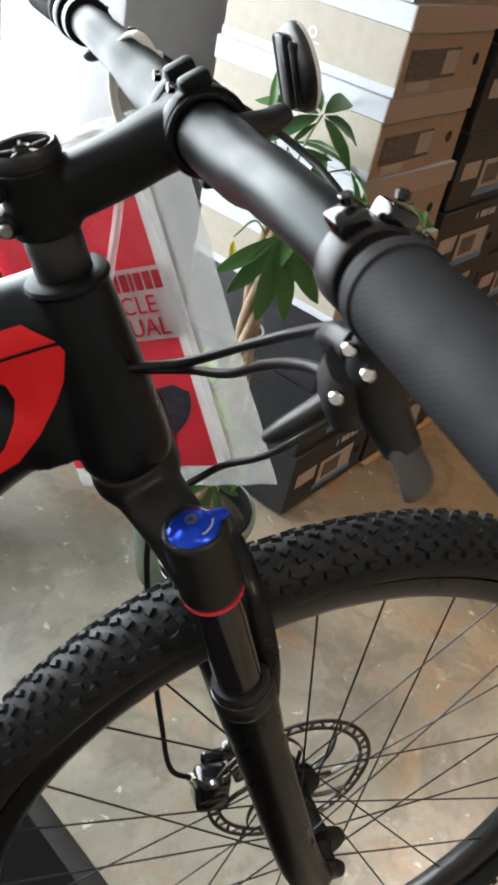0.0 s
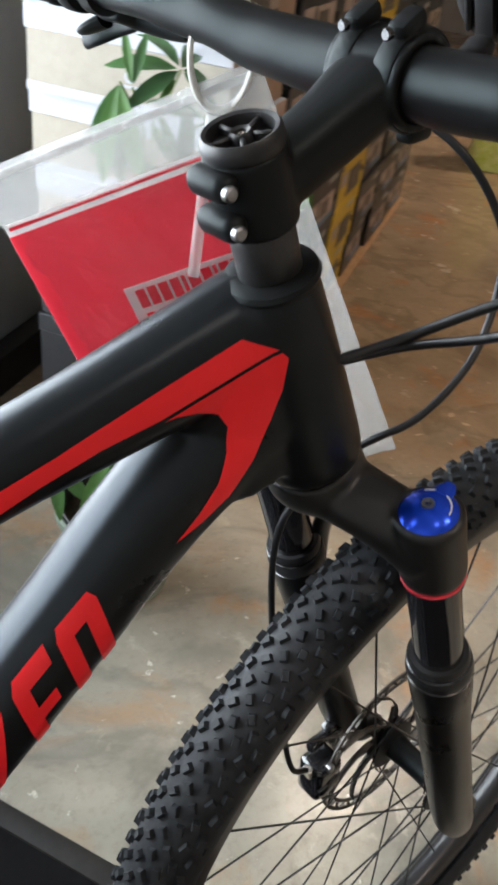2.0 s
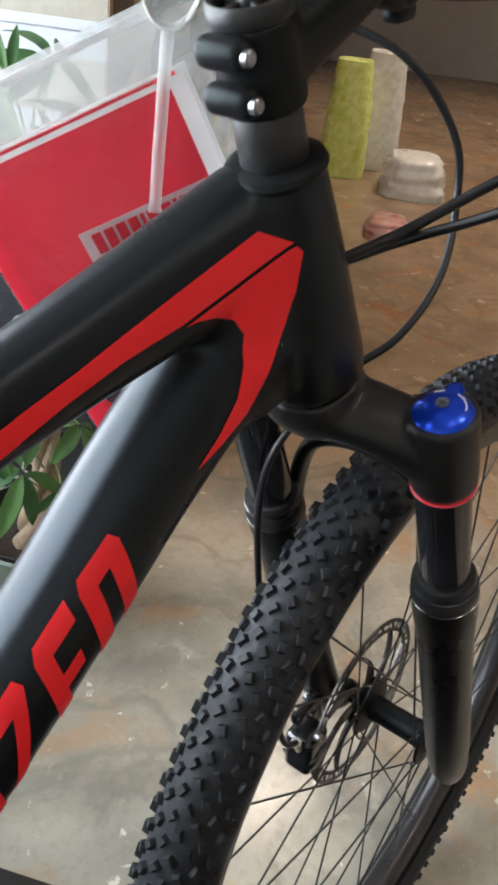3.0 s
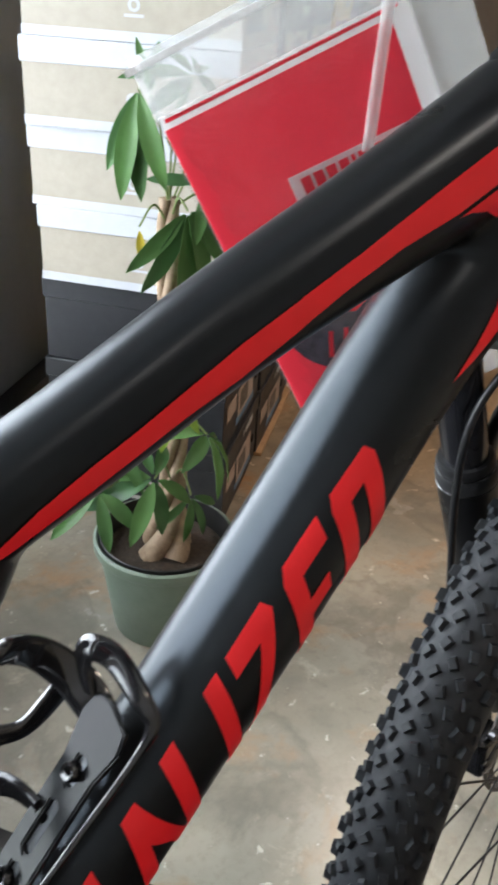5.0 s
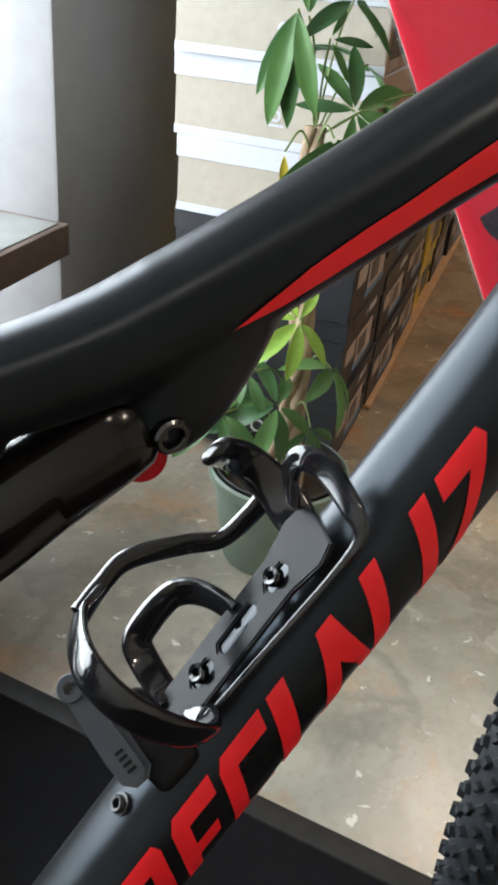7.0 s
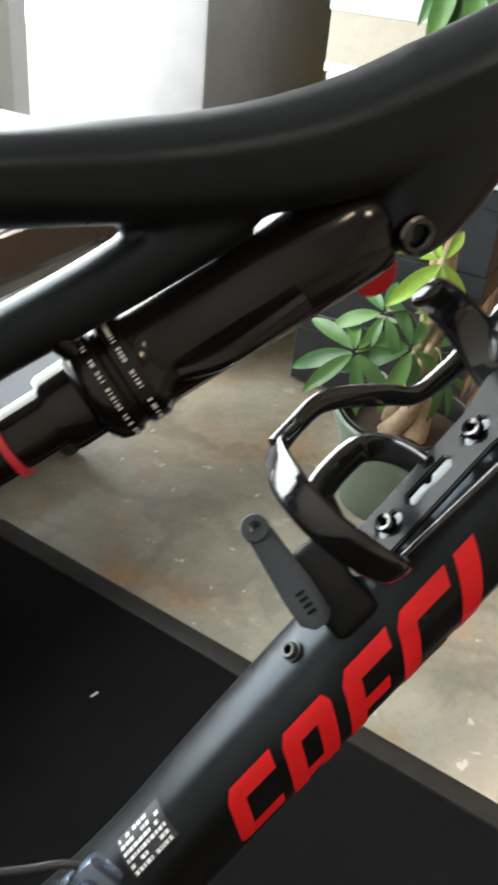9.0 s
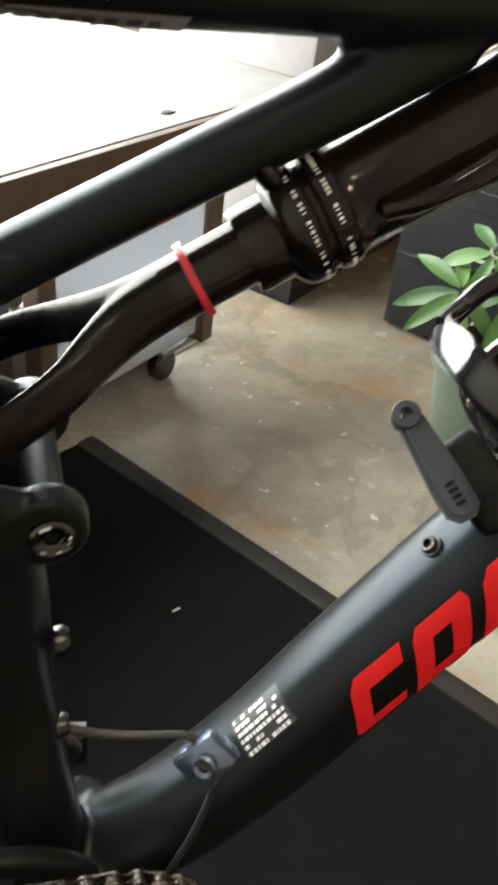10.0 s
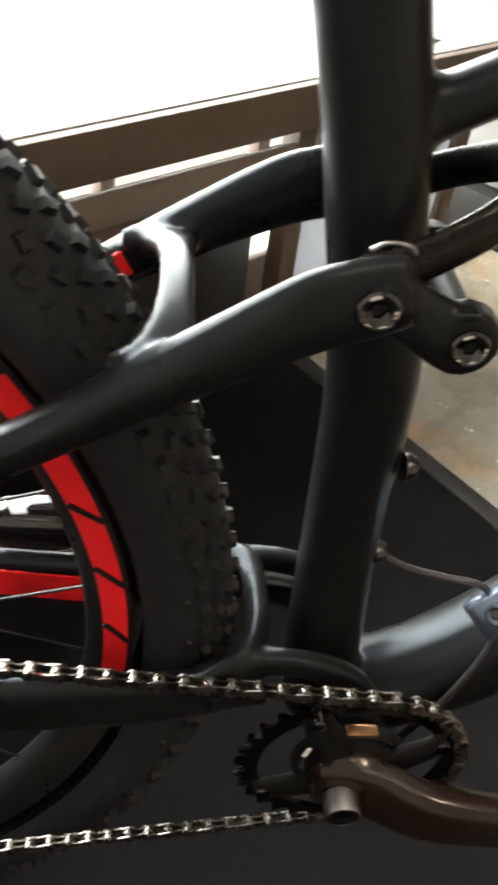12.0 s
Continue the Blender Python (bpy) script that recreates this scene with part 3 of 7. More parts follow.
# round reflector on a short bracket in front of the bar
rf = bmesh.new()
RC = Vector((0.130, -0.019, 0.004))
fm = basis((0, 1, 0), (0, 0, 1), (1, 0, 0), RC)
lathe([(0.0, -0.0005), (0.015, -0.0005), (0.0190, 0.0010), (0.0205, 0.0030), (0.0205, 0.0048), (0.0195, 0.0055), (0.0, 0.0055)], 40, fm, rf)
for y in (-0.0135, 0.0135):
    block(0.003, 0.0030, 0.030, Matrix.Translation(RC + Vector((-0.0015, y * 0.75, 0))), 0.001, 1, rf)
block(0.004, 0.010, 0.034, Matrix.Translation(RC + Vector((-0.0022, 0, 0))), 0.0015, 2, rf)
refl = part("reflector", local(rf), PLASTIC, bike, "round black reflector on a bar bracket")
part("reflector_lens", local(lathe([(0.0, 0.0), (0.0198, 0.0), (0.0208, -0.001), (0.0202, 0.0012), (0.0, 0.002)], 40, basis((0, 1, 0), (0, 0, 1), (1, 0, 0), RC + Vector((0.0058, 0, 0))))), mat("clear_lens", (0.75, 0.76, 0.78), 0.12), refl, "clear faceted lens")
bk = bmesh.new()
sweep(bk, spline([(*(RC + Vector((-0.006, 0.0, -0.018))), 0.007, 0.005), (0.114, -0.022, -0.015, 0.008, 0.006), (0.102, -0.027, -0.013, 0.008, 0.007), (0.094, -0.030, -0.012, 0.007, 0.008)], 5), 14)
bmesh.ops.recalc_face_normals(bk, faces=bk.faces)
part("reflector_bracket", local(bk), PLASTIC, refl)

# suspension fork
CROWNM = grain(mat("fork_crown_paint", (0.013, 0.0125, 0.012), 0.42, spec=0.4), 20, 0.36, 0.44, (0.011, 0.0105, 0.010), (0.016, 0.0155, 0.015), 0.05, 900, 0.0003)
FX, FY = 0.018, 0.0685
fk = bmesh.new()
sweep(fk, spline([(0.0, 0.0, -0.190, 0.027, 0.026), (0.002, 0.0, -0.205, 0.030, 0.028), (0.004, 0, -0.222, 0.024, 0.020)], 5), 28)
for sgn in (-1, 1):
    sweep(fk, spline([(0.002, 0.0, -0.208, 0.024, 0.016), (0.006, sgn * 0.026, -0.212, 0.021, 0.016), (0.012, sgn * 0.048, -0.222, 0.020, 0.019), (FX, sgn * FY, -0.236, 0.021, 0.022)], 6), 26, (1, 0, 0))
    sweep(fk, [(FX, sgn * FY, z, r, r) for z, r in ((-0.203, 0.018), (-0.206, 0.0195), (-0.252, 0.0195), (-0.256, 0.0185))], 28)
bmesh.ops.recalc_face_normals(fk, faces=fk.faces)
fork = blended(part("fork_crown", local(fk), CROWNM, bike, "black suspension fork crown"), 0.0018, 4)
for sgn in (-1, 1):
    part("stanchion", local(rod((FX, sgn * FY, -0.25), (FX, sgn * FY, -0.40), 0.0160, 36)), STANCHION, bike, "gloss black stanchion tube")
    part("wiper_seal", local(lathe([(0.0160, -0.345), (0.0190, -0.345), (0.0205, -0.349), (0.0195, -0.353), (0.0215, -0.357), (0.0222, -0.362), (0.0215, -0.366), (0.0160, -0.366)], 36, Matrix.Translation((FX, sgn * FY, 0)), closed=True)), PLASTIC, bike)
    part("seal_ring", local(lathe([(0.0200, -0.3530), (0.0212, -0.3534), (0.0200, -0.3538)], 40, Matrix.Translation((FX, sgn * FY, 0)), closed=True)), BOLT, bike, "thin bright seal ring")
    part("seal_ring", local(lathe([(0.0214, -0.3655), (0.0222, -0.3659), (0.0214, -0.3663)], 40, Matrix.Translation((FX, sgn * FY, 0)), closed=True)), BOLT, bike, "thin bright seal ring")
    lw = bmesh.new()
    sweep(lw, spline([(FX, sgn * FY, -0.364, 0.0215, 0.0215), (FX, sgn * FY, -0.385, 0.0215, 0.0215), (FX, sgn * FY, -0.43, 0.0195, 0.0200), (FX + 0.001, sgn * FY, -0.55, 0.0185, 0.0195), (FX + 0.004, sgn * (FY - 0.001), -0.63, 0.017, 0.019), (FX + 0.012, sgn * (FY - 0.003), -0.672, 0.013, 0.017)], 6), 30, (0, 1, 0))
    sweep(lw, spline([(FX + 0.006, sgn * (FY - 0.004), -0.655, 0.009, 0.012), (0.034, sgn * 0.061, -0.676, 0.008, 0.014), (0.047, sgn * 0.0585, -0.684, 0.0075, 0.015), (0.056, sgn * 0.0585, -0.690, 0.007, 0.009)], 5), 20, (0, 1, 0))
    bmesh.ops.recalc_face_normals(lw, faces=lw.faces)
    part("fork_lower", local(lw), LOWER, bike, "satin black lower fork leg")
arch = sweep(bmesh.new(), spline([(0.028, -0.066, -0.400, 0.010, 0.006), (0.040, -0.062, -0.350, 0.009, 0.006), (0.045, -0.042, -0.304, 0.009, 0.006), (0.046, 0.0, -0.288, 0.009, 0.006), (0.045, 0.042, -0.304, 0.009, 0.006), (0.040, 0.062, -0.350, 0.009, 0.006), (0.028, 0.066, -0.400, 0.010, 0.006)], 8), 18, (1, 0, 0))
bmesh.ops.recalc_face_normals(arch, faces=arch.faces)
part("fork_arch", local(arch), LOWER, bike)
part("travel_ring", local(lathe([(0.0160, -0.2572), (0.0182, -0.2572), (0.0188, -0.2582), (0.0182, -0.2592), (0.0160, -0.2592)], 36, Matrix.Translation((FX, -FY, 0)), closed=True)), REDRING, bike, "thin red travel ring")
kn = lathe([(0, -0.1972), (0.0050, -0.1972), (0.0085, -0.1982), (0.0130, -0.2005), (0.0160, -0.2030), (0.0168, -0.2050), (0.0160, -0.2062), (0, -0.2062)], 40, Matrix.Translation((FX, -FY, 0)))
knob = part("lockout_knob", local(kn), BLUE, bike, "blue anodised lockout dial")
part("knob_lever", local(sweep(bmesh.new(), [(FX + 0.010, -FY + 0.001, -0.2010, 0.0065, 0.0022), (FX + 0.0170, -FY + 0.002, -0.2022, 0.0055, 0.0020), (FX + 0.0210, -FY + 0.003, -0.2032, 0.0035, 0.0016)], 12)), BLUE, knob)
part("knob_screw", local(lathe([(0, -0.1972), (0.0018, -0.1972), (0.0018, -0.1960), (0.0034, -0.1960), (0.0038, -0.1985), (0, -0.1985)], 20, Matrix.Translation((FX, -FY, 0)))), STEEL, knob)
pr = bmesh.new()
for k in range(9):
    a = radians(-70 + 14 * k)
    block(0.0030, 0.0009, 0.0003, Matrix.Translation((FX + 0.0118 * math.cos(a), -FY + 0.0118 * math.sin(a), -0.1996)) @ Matrix.Rotation(a + radians(90), 4, "Z"), 0, 1, pr)
part("knob_print", local(pr), PRINT_GLINT, knob, "pale printed arc")
part("air_cap", local(lathe([(0, -0.196), (0.012, -0.196), (0.0165, -0.199), (0.0168, -0.206), (0, -0.206)], 28, Matrix.Translation((FX, FY, 0)))), PLASTIC, bike)

# ---- wheels ----
def tyre_meshes(R, r, pitches):
    """A tyre's carcass and its knobs, round the y axis, about the origin."""
    t = bmesh.new()
    seg, ring = 128, 20
    rings = []
    for k in range(seg):
        a = 2 * math.pi * k / seg
        row = []
        for j in range(ring):
            f = radians(-138 + 276 * j / (ring - 1))
            rad, lat = R + r * 0.93 * math.cos(f), r * 1.02 * math.sin(f)
            row.append(t.verts.new((rad * math.cos(a), lat, rad * math.sin(a))))
        rings.append(row)
    for k in range(seg):
        p, q = rings[k], rings[(k + 1) % seg]
        for j in range(ring - 1):
            t.faces.new((p[j], p[j + 1], q[j + 1], q[j]))
    bmesh.ops.recalc_face_normals(t, faces=t.faces)
    verts, faces = [], []

    def knob_at(a, f, along, wide, high, twist):
        base = len(verts)
        for h, sc in ((-0.0012, 1.0), (high, 0.68)):
            for da, dw in ((-1, -1), (1, -1), (1, 1), (-1, 1)):
                da2, dw2 = da * along / 2 * sc, dw * wide / 2 * sc
                da3, dw3 = da2 * math.cos(twist) - dw2 * math.sin(twist), da2 * math.sin(twist) + dw2 * math.cos(twist)
                ff = f + dw3 / r
                aa = a + da3 / (R + r)
                rad, lat = R + (r * 0.93 + h) * math.cos(ff), (r * 1.02 + h) * math.sin(ff)
                verts.append((rad * math.cos(aa), lat, rad * math.sin(aa)))
        b = base
        faces.extend([(b + 4, b + 5, b + 6, b + 7), (b, b + 1, b + 5, b + 4), (b + 1, b + 2, b + 6, b + 5), (b + 2, b + 3, b + 7, b + 6), (b + 3, b, b + 4, b + 7)])
    step = 2 * math.pi / pitches
    rnd = random.Random(4)
    for k in range(pitches):
        a = k * step
        odd = k % 2
        for sgn in (-1, 1):
            j = lambda: rnd.uniform(-0.00025, 0.00025)
            half = step / 2 if sgn > 0 else 0
            other = step / 2 - half
            knob_at(a + half, sgn * radians(9), 0.0088 + j(), 0.0058, 0.0032 + j(), sgn * (0.65 if odd else 0.4))
            knob_at(a + other, sgn * radians(28), 0.0086 + j(), 0.0060, 0.0034 + j(), sgn * (0.6 if odd else 0.25))
            knob_at(a + half, sgn * radians(47 if odd else 44), 0.0086 + j(), 0.0058, 0.0036 + j(), sgn * (-0.35 if odd else 0.3))
            knob_at(a + other, sgn * radians(66 if odd else 63), 0.0100 + j(), 0.0066, 0.0044 + j(), sgn * (-0.2 if odd else 0.15))
            if odd:
                knob_at(a + half, sgn * radians(82), 0.0075, 0.0034, 0.0014, 0)
    me = bpy.data.meshes.new("tread")
    me.from_pydata(verts, [], faces)
    me.update()
    return t, me


def disc_rotor(r_out, r_in, thick):
    """A brake rotor: a drilled ring on spiral arms, in local x, z about y."""
    b = bmesh.new()
    m = Matrix.Rotation(radians(90), 4, "X")
    for lo, hi in ((r_out - 0.0040, r_out), (r_in, r_in + 0.0036)):
        lathe([(lo, -thick / 2), (hi, -thick / 2), (hi, thick / 2), (lo, thick / 2)], 72, m, b, closed=True)
    mid, wide = (r_out + r_in) / 2, r_out - r_in - 0.005
    for k in range(44):
        block(wide, 0.0026, thick * 0.96, m @ Matrix.Rotation(2 * math.pi * k / 44, 4, "Z") @ Matrix.Translation((mid, 0, 0)) @ Matrix.Rotation(0.75 if k % 2 else -0.45, 4, "Z"), 0, 1, b)
    for k in range(8):
        a = 2 * math.pi * k / 8
        pts = []
        for i in range(7):
            f = i / 6
            rr = 0.020 + (r_in - 0.018) * f
            aa = a + 0.75 * f
            pts.append((rr * math.cos(aa), 0, rr * math.sin(aa), 0.0030, thick / 2))
        sweep(b, pts, 4, None)
    for k in range(8):
        a = 2 * math.pi * (k + 0.5) / 8
        block(0.020, 0.004, thick, m @ Matrix.Rotation(a, 4, "Z") @ Matrix.Translation((0.036, 0, 0)), 0, 1, b)
    plate(circle(0.026, 40), thick * 1.2, m, 0, b, [circle(0.017, 32)])
    bmesh.ops.recalc_face_normals(b, faces=b.faces)
    return b


SPOKE = rod((0, 0, 0), (0, 0, 1), 1.0, 6)
spoke_mesh = bpy.data.meshes.new("spoke")
SPOKE.to_mesh(spoke_mesh)
SPOKE.free()
SPOKEM = mat("black_spoke", (0.012, 0.012, 0.013), 0.35, 0.3)
spoke_mesh.materials.append(SPOKEM)


def painted(degrees):
    """Two long red graphics on the rim, half a turn apart."""
    return (degrees + 7) % 180 < 95


def wheel(name, label, m, rotor_r, rim_mats, phase, tyre_label, tyre_r, tyre_w):
    """A wheel about local y: rim, tyre, hub, spokes and rotor."""
    rim = bmesh.new()
    lathe([(0.3165, -0.0135), (0.3190, -0.0145), (0.3160, -0.0145), (0.3030, -0.0140), (0.2950, -0.0095), (0.2925, -0.0040), (0.2925, 0.0040), (0.2950, 0.0095), (0.3030, 0.0140), (0.3160, 0.0145), (0.3190, 0.0145), (0.3165, 0.0135), (0.3060, 0.0105), (0.3060, -0.0105)], 128, Matrix.Rotation(radians(90), 4, "X"), rim, closed=True)
    if len(rim_mats) > 1:
        rim.faces.ensure_lookup_table()
        for f in rim.faces:
            c = f.calc_center_median()
            rr = math.hypot(c.x, c.z)
            if 0.3031 < rr < 0.3160 and abs(c.y) > 0.0137 and painted(math.degrees(math.atan2(c.z, c.x))):
                f.material_index = 1
    w = part(name, place(rim, m), rim_mats, bike, label)
    if len(rim_mats) > 1:
        for k in range(42):
            a = radians(k * 360 / 42 + 0.9)
            if not painted(math.degrees(a)):
                continue
            for sgn in (-1, 1):
                part("rim_mark", place(block(0.0200, 0.0008, 0.0030, Matrix.Rotation(-a, 4, "Y") @ Matrix.Translation((0.3100, sgn * 0.0148, 0)) @ Matrix.Rotation(radians(51), 4, "Y")), m), BLACKRIM, w)
    t, knobs = tyre_meshes(tyre_r, tyre_w, 132)
    tyre = part("tyre", place(t, m), RUBBER, w, tyre_label)
    knobs.transform(m)
    knobs.materials.append(RUBBER)
    tread = new("tread", knobs)
    tread.parent = w
    tagged(tread, "knobbly tread blocks", kind="stuff")
    hub = bmesh.new()
    lathe([(0, -0.052), (0.0085, -0.052), (0.0095, -0.040), (0.0125, -0.036), (0.0260, -0.0345), (0.0265, -0.0315), (0.0140, -0.0280), (0.0125, -0.012), (0.0125, 0.012), (0.0140, 0.0255), (0.0275, 0.0285), (0.0275, 0.0315), (0.0150, 0.033), (0.0150, 0.040), (0.0095, 0.042), (0.0085, 0.052), (0, 0.052)], 36, Matrix.Rotation(radians(-90), 4, "X"), hub)
    part("hub", place(hub, m), ALLOY, w, "black alloy hub")
    part("brake_rotor", place(disc_rotor(rotor_r, rotor_r - 0.0135, 0.0019), m @ Matrix.Translation((0, 0.0395, 0))), DARKSTEEL, w, "drilled steel disc rotor")
    n = 28
    for k in range(n):
        s = 1 if k % 2 else -1
        a = 2 * math.pi * k / n + phase
        cross = radians(62) * (1 if (k // 2) % 2 else -1)
        fl = 0.0265
        p = Vector((fl * math.cos(a + cross), s * 0.0300, fl * math.sin(a + cross)))
        q = Vector((0.294 * math.cos(a), s * 0.003, 0.294 * math.sin(a)))
        ob = new("spoke", spoke_mesh)
        ob.parent = w
        d = q - p
        ob.matrix_basis = m @ Matrix.Translation(p) @ d.to_track_quat("Z", "Y").to_matrix().to_4x4() @ Matrix.Diagonal((0.00095, 0.00095, d.length, 1))
    return w


BLACKRIM = grain(mat("black_rim", (0.012, 0.012, 0.013), 0.3), 20, 0.26, 0.36)
FRONT = STEER @ Matrix.Translation((0.047, 0, -0.684))
wheel("front_wheel", "black front wheel with thin black spokes", FRONT, 0.090, [BLACKRIM], 0.05, "black knobbly mountain bike tyre", 0.3415, 0.0260)
REAR = Matrix.Translation((-0.446, 0, 0.372))
wheel("rear_wheel", "rear wheel with red rim graphics", REAR, 0.080, [BLACKRIM, RED], 0.10, "dusty black knobbly mountain bike tyre", 0.3450, 0.0292)

AMBER = mat("amber_lens", (0.85, 0.38, 0.01), 0.2)
amb = part("spoke_reflector", block(0.022, 0.012, 0.060, Matrix.Translation((-0.192, -0.004, 0.515)) @ Matrix.Rotation(radians(-30), 4, "Y"), 0.003, 2), AMBER, bike, "amber spoke reflector")
part("reflector_clip", block(0.026, 0.008, 0.066, Matrix.Translation((-0.192, 0.003, 0.515)) @ Matrix.Rotation(radians(-30), 4, "Y"), 0.002, 2), WHITEP, amb)

# front brake caliper and its hose
cl = bmesh.new()
cm = STEER @ Matrix.Translation((-0.030, 0.052, -0.655))
block(0.034, 0.030, 0.046, Matrix.Rotation(radians(18), 4, "Y"), 0.007, 3, cl)
block(0.030, 0.036, 0.020, Matrix.Translation((-0.002, 0.0, -0.006)), 0.006, 2, cl)
block(0.050, 0.010, 0.014, Matrix.Translation((0.024, 0.008, 0.030)) @ Matrix.Rotation(radians(20), 4, "Y"), 0.004, 2, cl)
block(0.014, 0.012, 0.066, Matrix.Translation((0.030, 0.010, 0.008)), 0.004, 2, cl)
caliper = part("brake_caliper", place(cl, cm), GLOSS, bike, "black front disc brake caliper")
part("banjo", place(rod((-0.012, -0.004, 0.020), (-0.014, -0.006, 0.040), 0.0048, 14, chamfer=0.001), cm), CHROME, caliper)
part("caliper_bolt", place(rod((0.004, -0.0185, 0.026), (0.004, -0.012, 0.026), 0.0045, 14, chamfer=0.001), cm), STEEL, caliper)
part("brake_hose", wire([S(0.104, 0.150, -0.014), (0.600, 0.128, 0.972), (0.634, 0.070, 0.953), (0.662, 0.042, 0.912), (0.668, 0.034, 0.872), (0.642, 0.016, 0.835), (0.603, 0.010, 0.804), (0.570, 0.028, 0.772),
                         S(0.000, 0.052, -0.300), S(-0.030, 0.058, -0.420), S(-0.050, 0.052, -0.530), S(-0.058, 0.046, -0.590), S(-0.044, 0.046, -0.618)], 0.0026, 10), HOUSING, bike, "black hydraulic brake hose")

# ---- rear shock, links, stays, drive ----
SH0, SHD = Vector((0.008, 0, 0.6415)), Vector((0.866, 0, 0.5)).normalized()
SHM = Matrix.Translation(SH0) @ SHD.to_track_quat("Z", "Y").to_matrix().to_4x4()
shaft = part("shock_shaft", lathe([(0, 0.032), (0.0110, 0.032), (0.0112, 0.070), (0, 0.070)], 36, SHM), SHOCK, bike, "gloss black shock shaft")
part("travel_ring", lathe([(0.0110, 0.0405), (0.0132, 0.0405), (0.0132, 0.0430), (0.0110, 0.0430)], 36, SHM, closed=True), REDRING, shaft, "red rubber travel ring")
shock = part("shock_body", lathe([(0, 0.060), (0.0140, 0.060), (0.0148, 0.062), (0.0148, 0.072), (0.0165, 0.073), (0.0195, 0.0755), (0.0205, 0.0785), (0.0205, 0.0835), (0.0190, 0.0845), (0.0190, 0.0865), (0.0205, 0.0875), (0.0205, 0.0940), (0.0188, 0.0960),
                                   (0.0183, 0.1000), (0.0183, 0.1330), (0.0190, 0.1345), (0.0190, 0.1780), (0.0185, 0.1850), (0.0150, 0.1900), (0, 0.1900)], 44, SHM), SHOCK, bike, "gloss black air shock under the top tube")
for h, n in ((0.0810, 84), (0.0906, 90)):
    b = bmesh.new()
    rnd = random.Random(int(h * 1e5))
    for k in range(n):
        if rnd.random() < 0.22:
            continue
        a = 2 * math.pi * k / n
        block(0.0003, 0.0004 + rnd.random() * 0.0008, 0.0013, SHM @ Matrix.Rotation(a, 4, "Z") @ Matrix.Translation((0.0206, 0, h)), 0, 1, b)
    part("ring_print", b, PRINT_GLINT, shock, "fine silver print")
part("air_valve", rod(SHM @ Vector((-0.004, 0.019, 0.078)), SHM @ Vector((-0.006, 0.034, 0.074)), 0.0042, 16, chamfer=0.001), SHOCK, shock)
part("rebound_dial", lathe([(0, -0.003), (0.0082, -0.003), (0.0090, -0.002), (0.0090, 0.002), (0.0082, 0.003), (0, 0.003)], 28, basis((1, 0, 0), (0, 0, 1), (0, -1, 0), (0.1775, 0.0030, 0.7140))), mat("red_anodised", (0.5, 0.01, 0.02), 0.25, 0.6), shock, "red anodised rebound dial")
part("shock_bridge", tube([(*(SHM @ Vector((-0.017, 0.0, 0.105))), 0.006, 0.004), (*(SHM @ Vector((-0.0225, 0, 0.120))), 0.0065, 0.0045), (*(SHM @ Vector((-0.021, 0, 0.150))), 0.006, 0.005)], 14), SHOCK, shock)
for s in (-1, 1):
    part("shock_pivot_bolt", lathe([(0, 0.0), (0.0036, 0.0), (0.0036, 0.002), (0.0044, 0.0030), (0.0058, 0.0030), (0.0068, 0.0020), (0.0068, -0.002), (0, -0.002)], 28, basis((1, 0, 0), (0, 0, -s), (0, s, 0), (0.178, s * 0.0178, 0.736))), BOLT, bike)

# yoke from the shock round the seat tube, and the rocker links
def pivot_bolt(m, parent):
    """A dark countersunk bolt with chrome flecks for its glints and a hexagonal socket."""
    part("pivot_bolt", lathe([(0, -0.001), (0.0030, -0.001), (0.0034, 0.0012), (0.0052, 0.0016), (0.0066, 0.0026), (0.0078, 0.0018), (0.0078, -0.003), (0, -0.003)], 30, m), GLOSS, parent, "gloss black pivot bolt")
    b = bmesh.new()
    for k in range(9):
        if k in (1, 4, 5):
            continue
        a = 2 * math.pi * k / 9 + 0.2 * (k % 3)
        block(0.0016, 0.0026, 0.0010, m @ Matrix.Rotation(a, 4, "Z") @ Matrix.Translation((0.0060, 0, 0.0024)) @ Matrix.Rotation(0.5, 4, "Y"), 0.0003, 1, b)
    part("bolt_notches", b, CHROME, parent, "chrome flecks for the bolt ring's glints")
    part("bolt_socket", lathe([(0.0030, 0.0014), (0.0040, 0.0018), (0.0030, -0.0008)], 6, m, closed=True), BOLT, parent, smooth=False)


yk = bmesh.new()
for s in (-1, 1):
    sweep(yk, spline([(0.060, 0.0, 0.6715, 0.0104, 0.0108), (0.036, s * 0.001, 0.6577, 0.0102, 0.0107), (0.021, s * 0.005, 0.6490, 0.0080, 0.0104), (0.010, s * 0.0125, 0.6425, 0.0058, 0.0095), (0.000, s * 0.0205, 0.6365, 0.0046, 0.0088), (-0.014, s * 0.0270, 0.6290, 0.0042, 0.0086), (-0.030, s * 0.0300, 0.6200, 0.0042, 0.0088), (-0.046, s * 0.0315, 0.6115, 0.0045, 0.0092)], 6), 20, (0, 1, 0))
    sweep(yk, [(-0.046, s * 0.025, 0.611, 0.0090, 0.0090), (-0.046, s * 0.035, 0.611, 0.0090, 0.0090)], 24, (1, 0, 0))
bmesh.ops.recalc_face_normals(yk, faces=yk.faces)
blended(part("shock_yoke", yk, YOKEM, bike, "black forked shock extension"), 0.0015, 4)
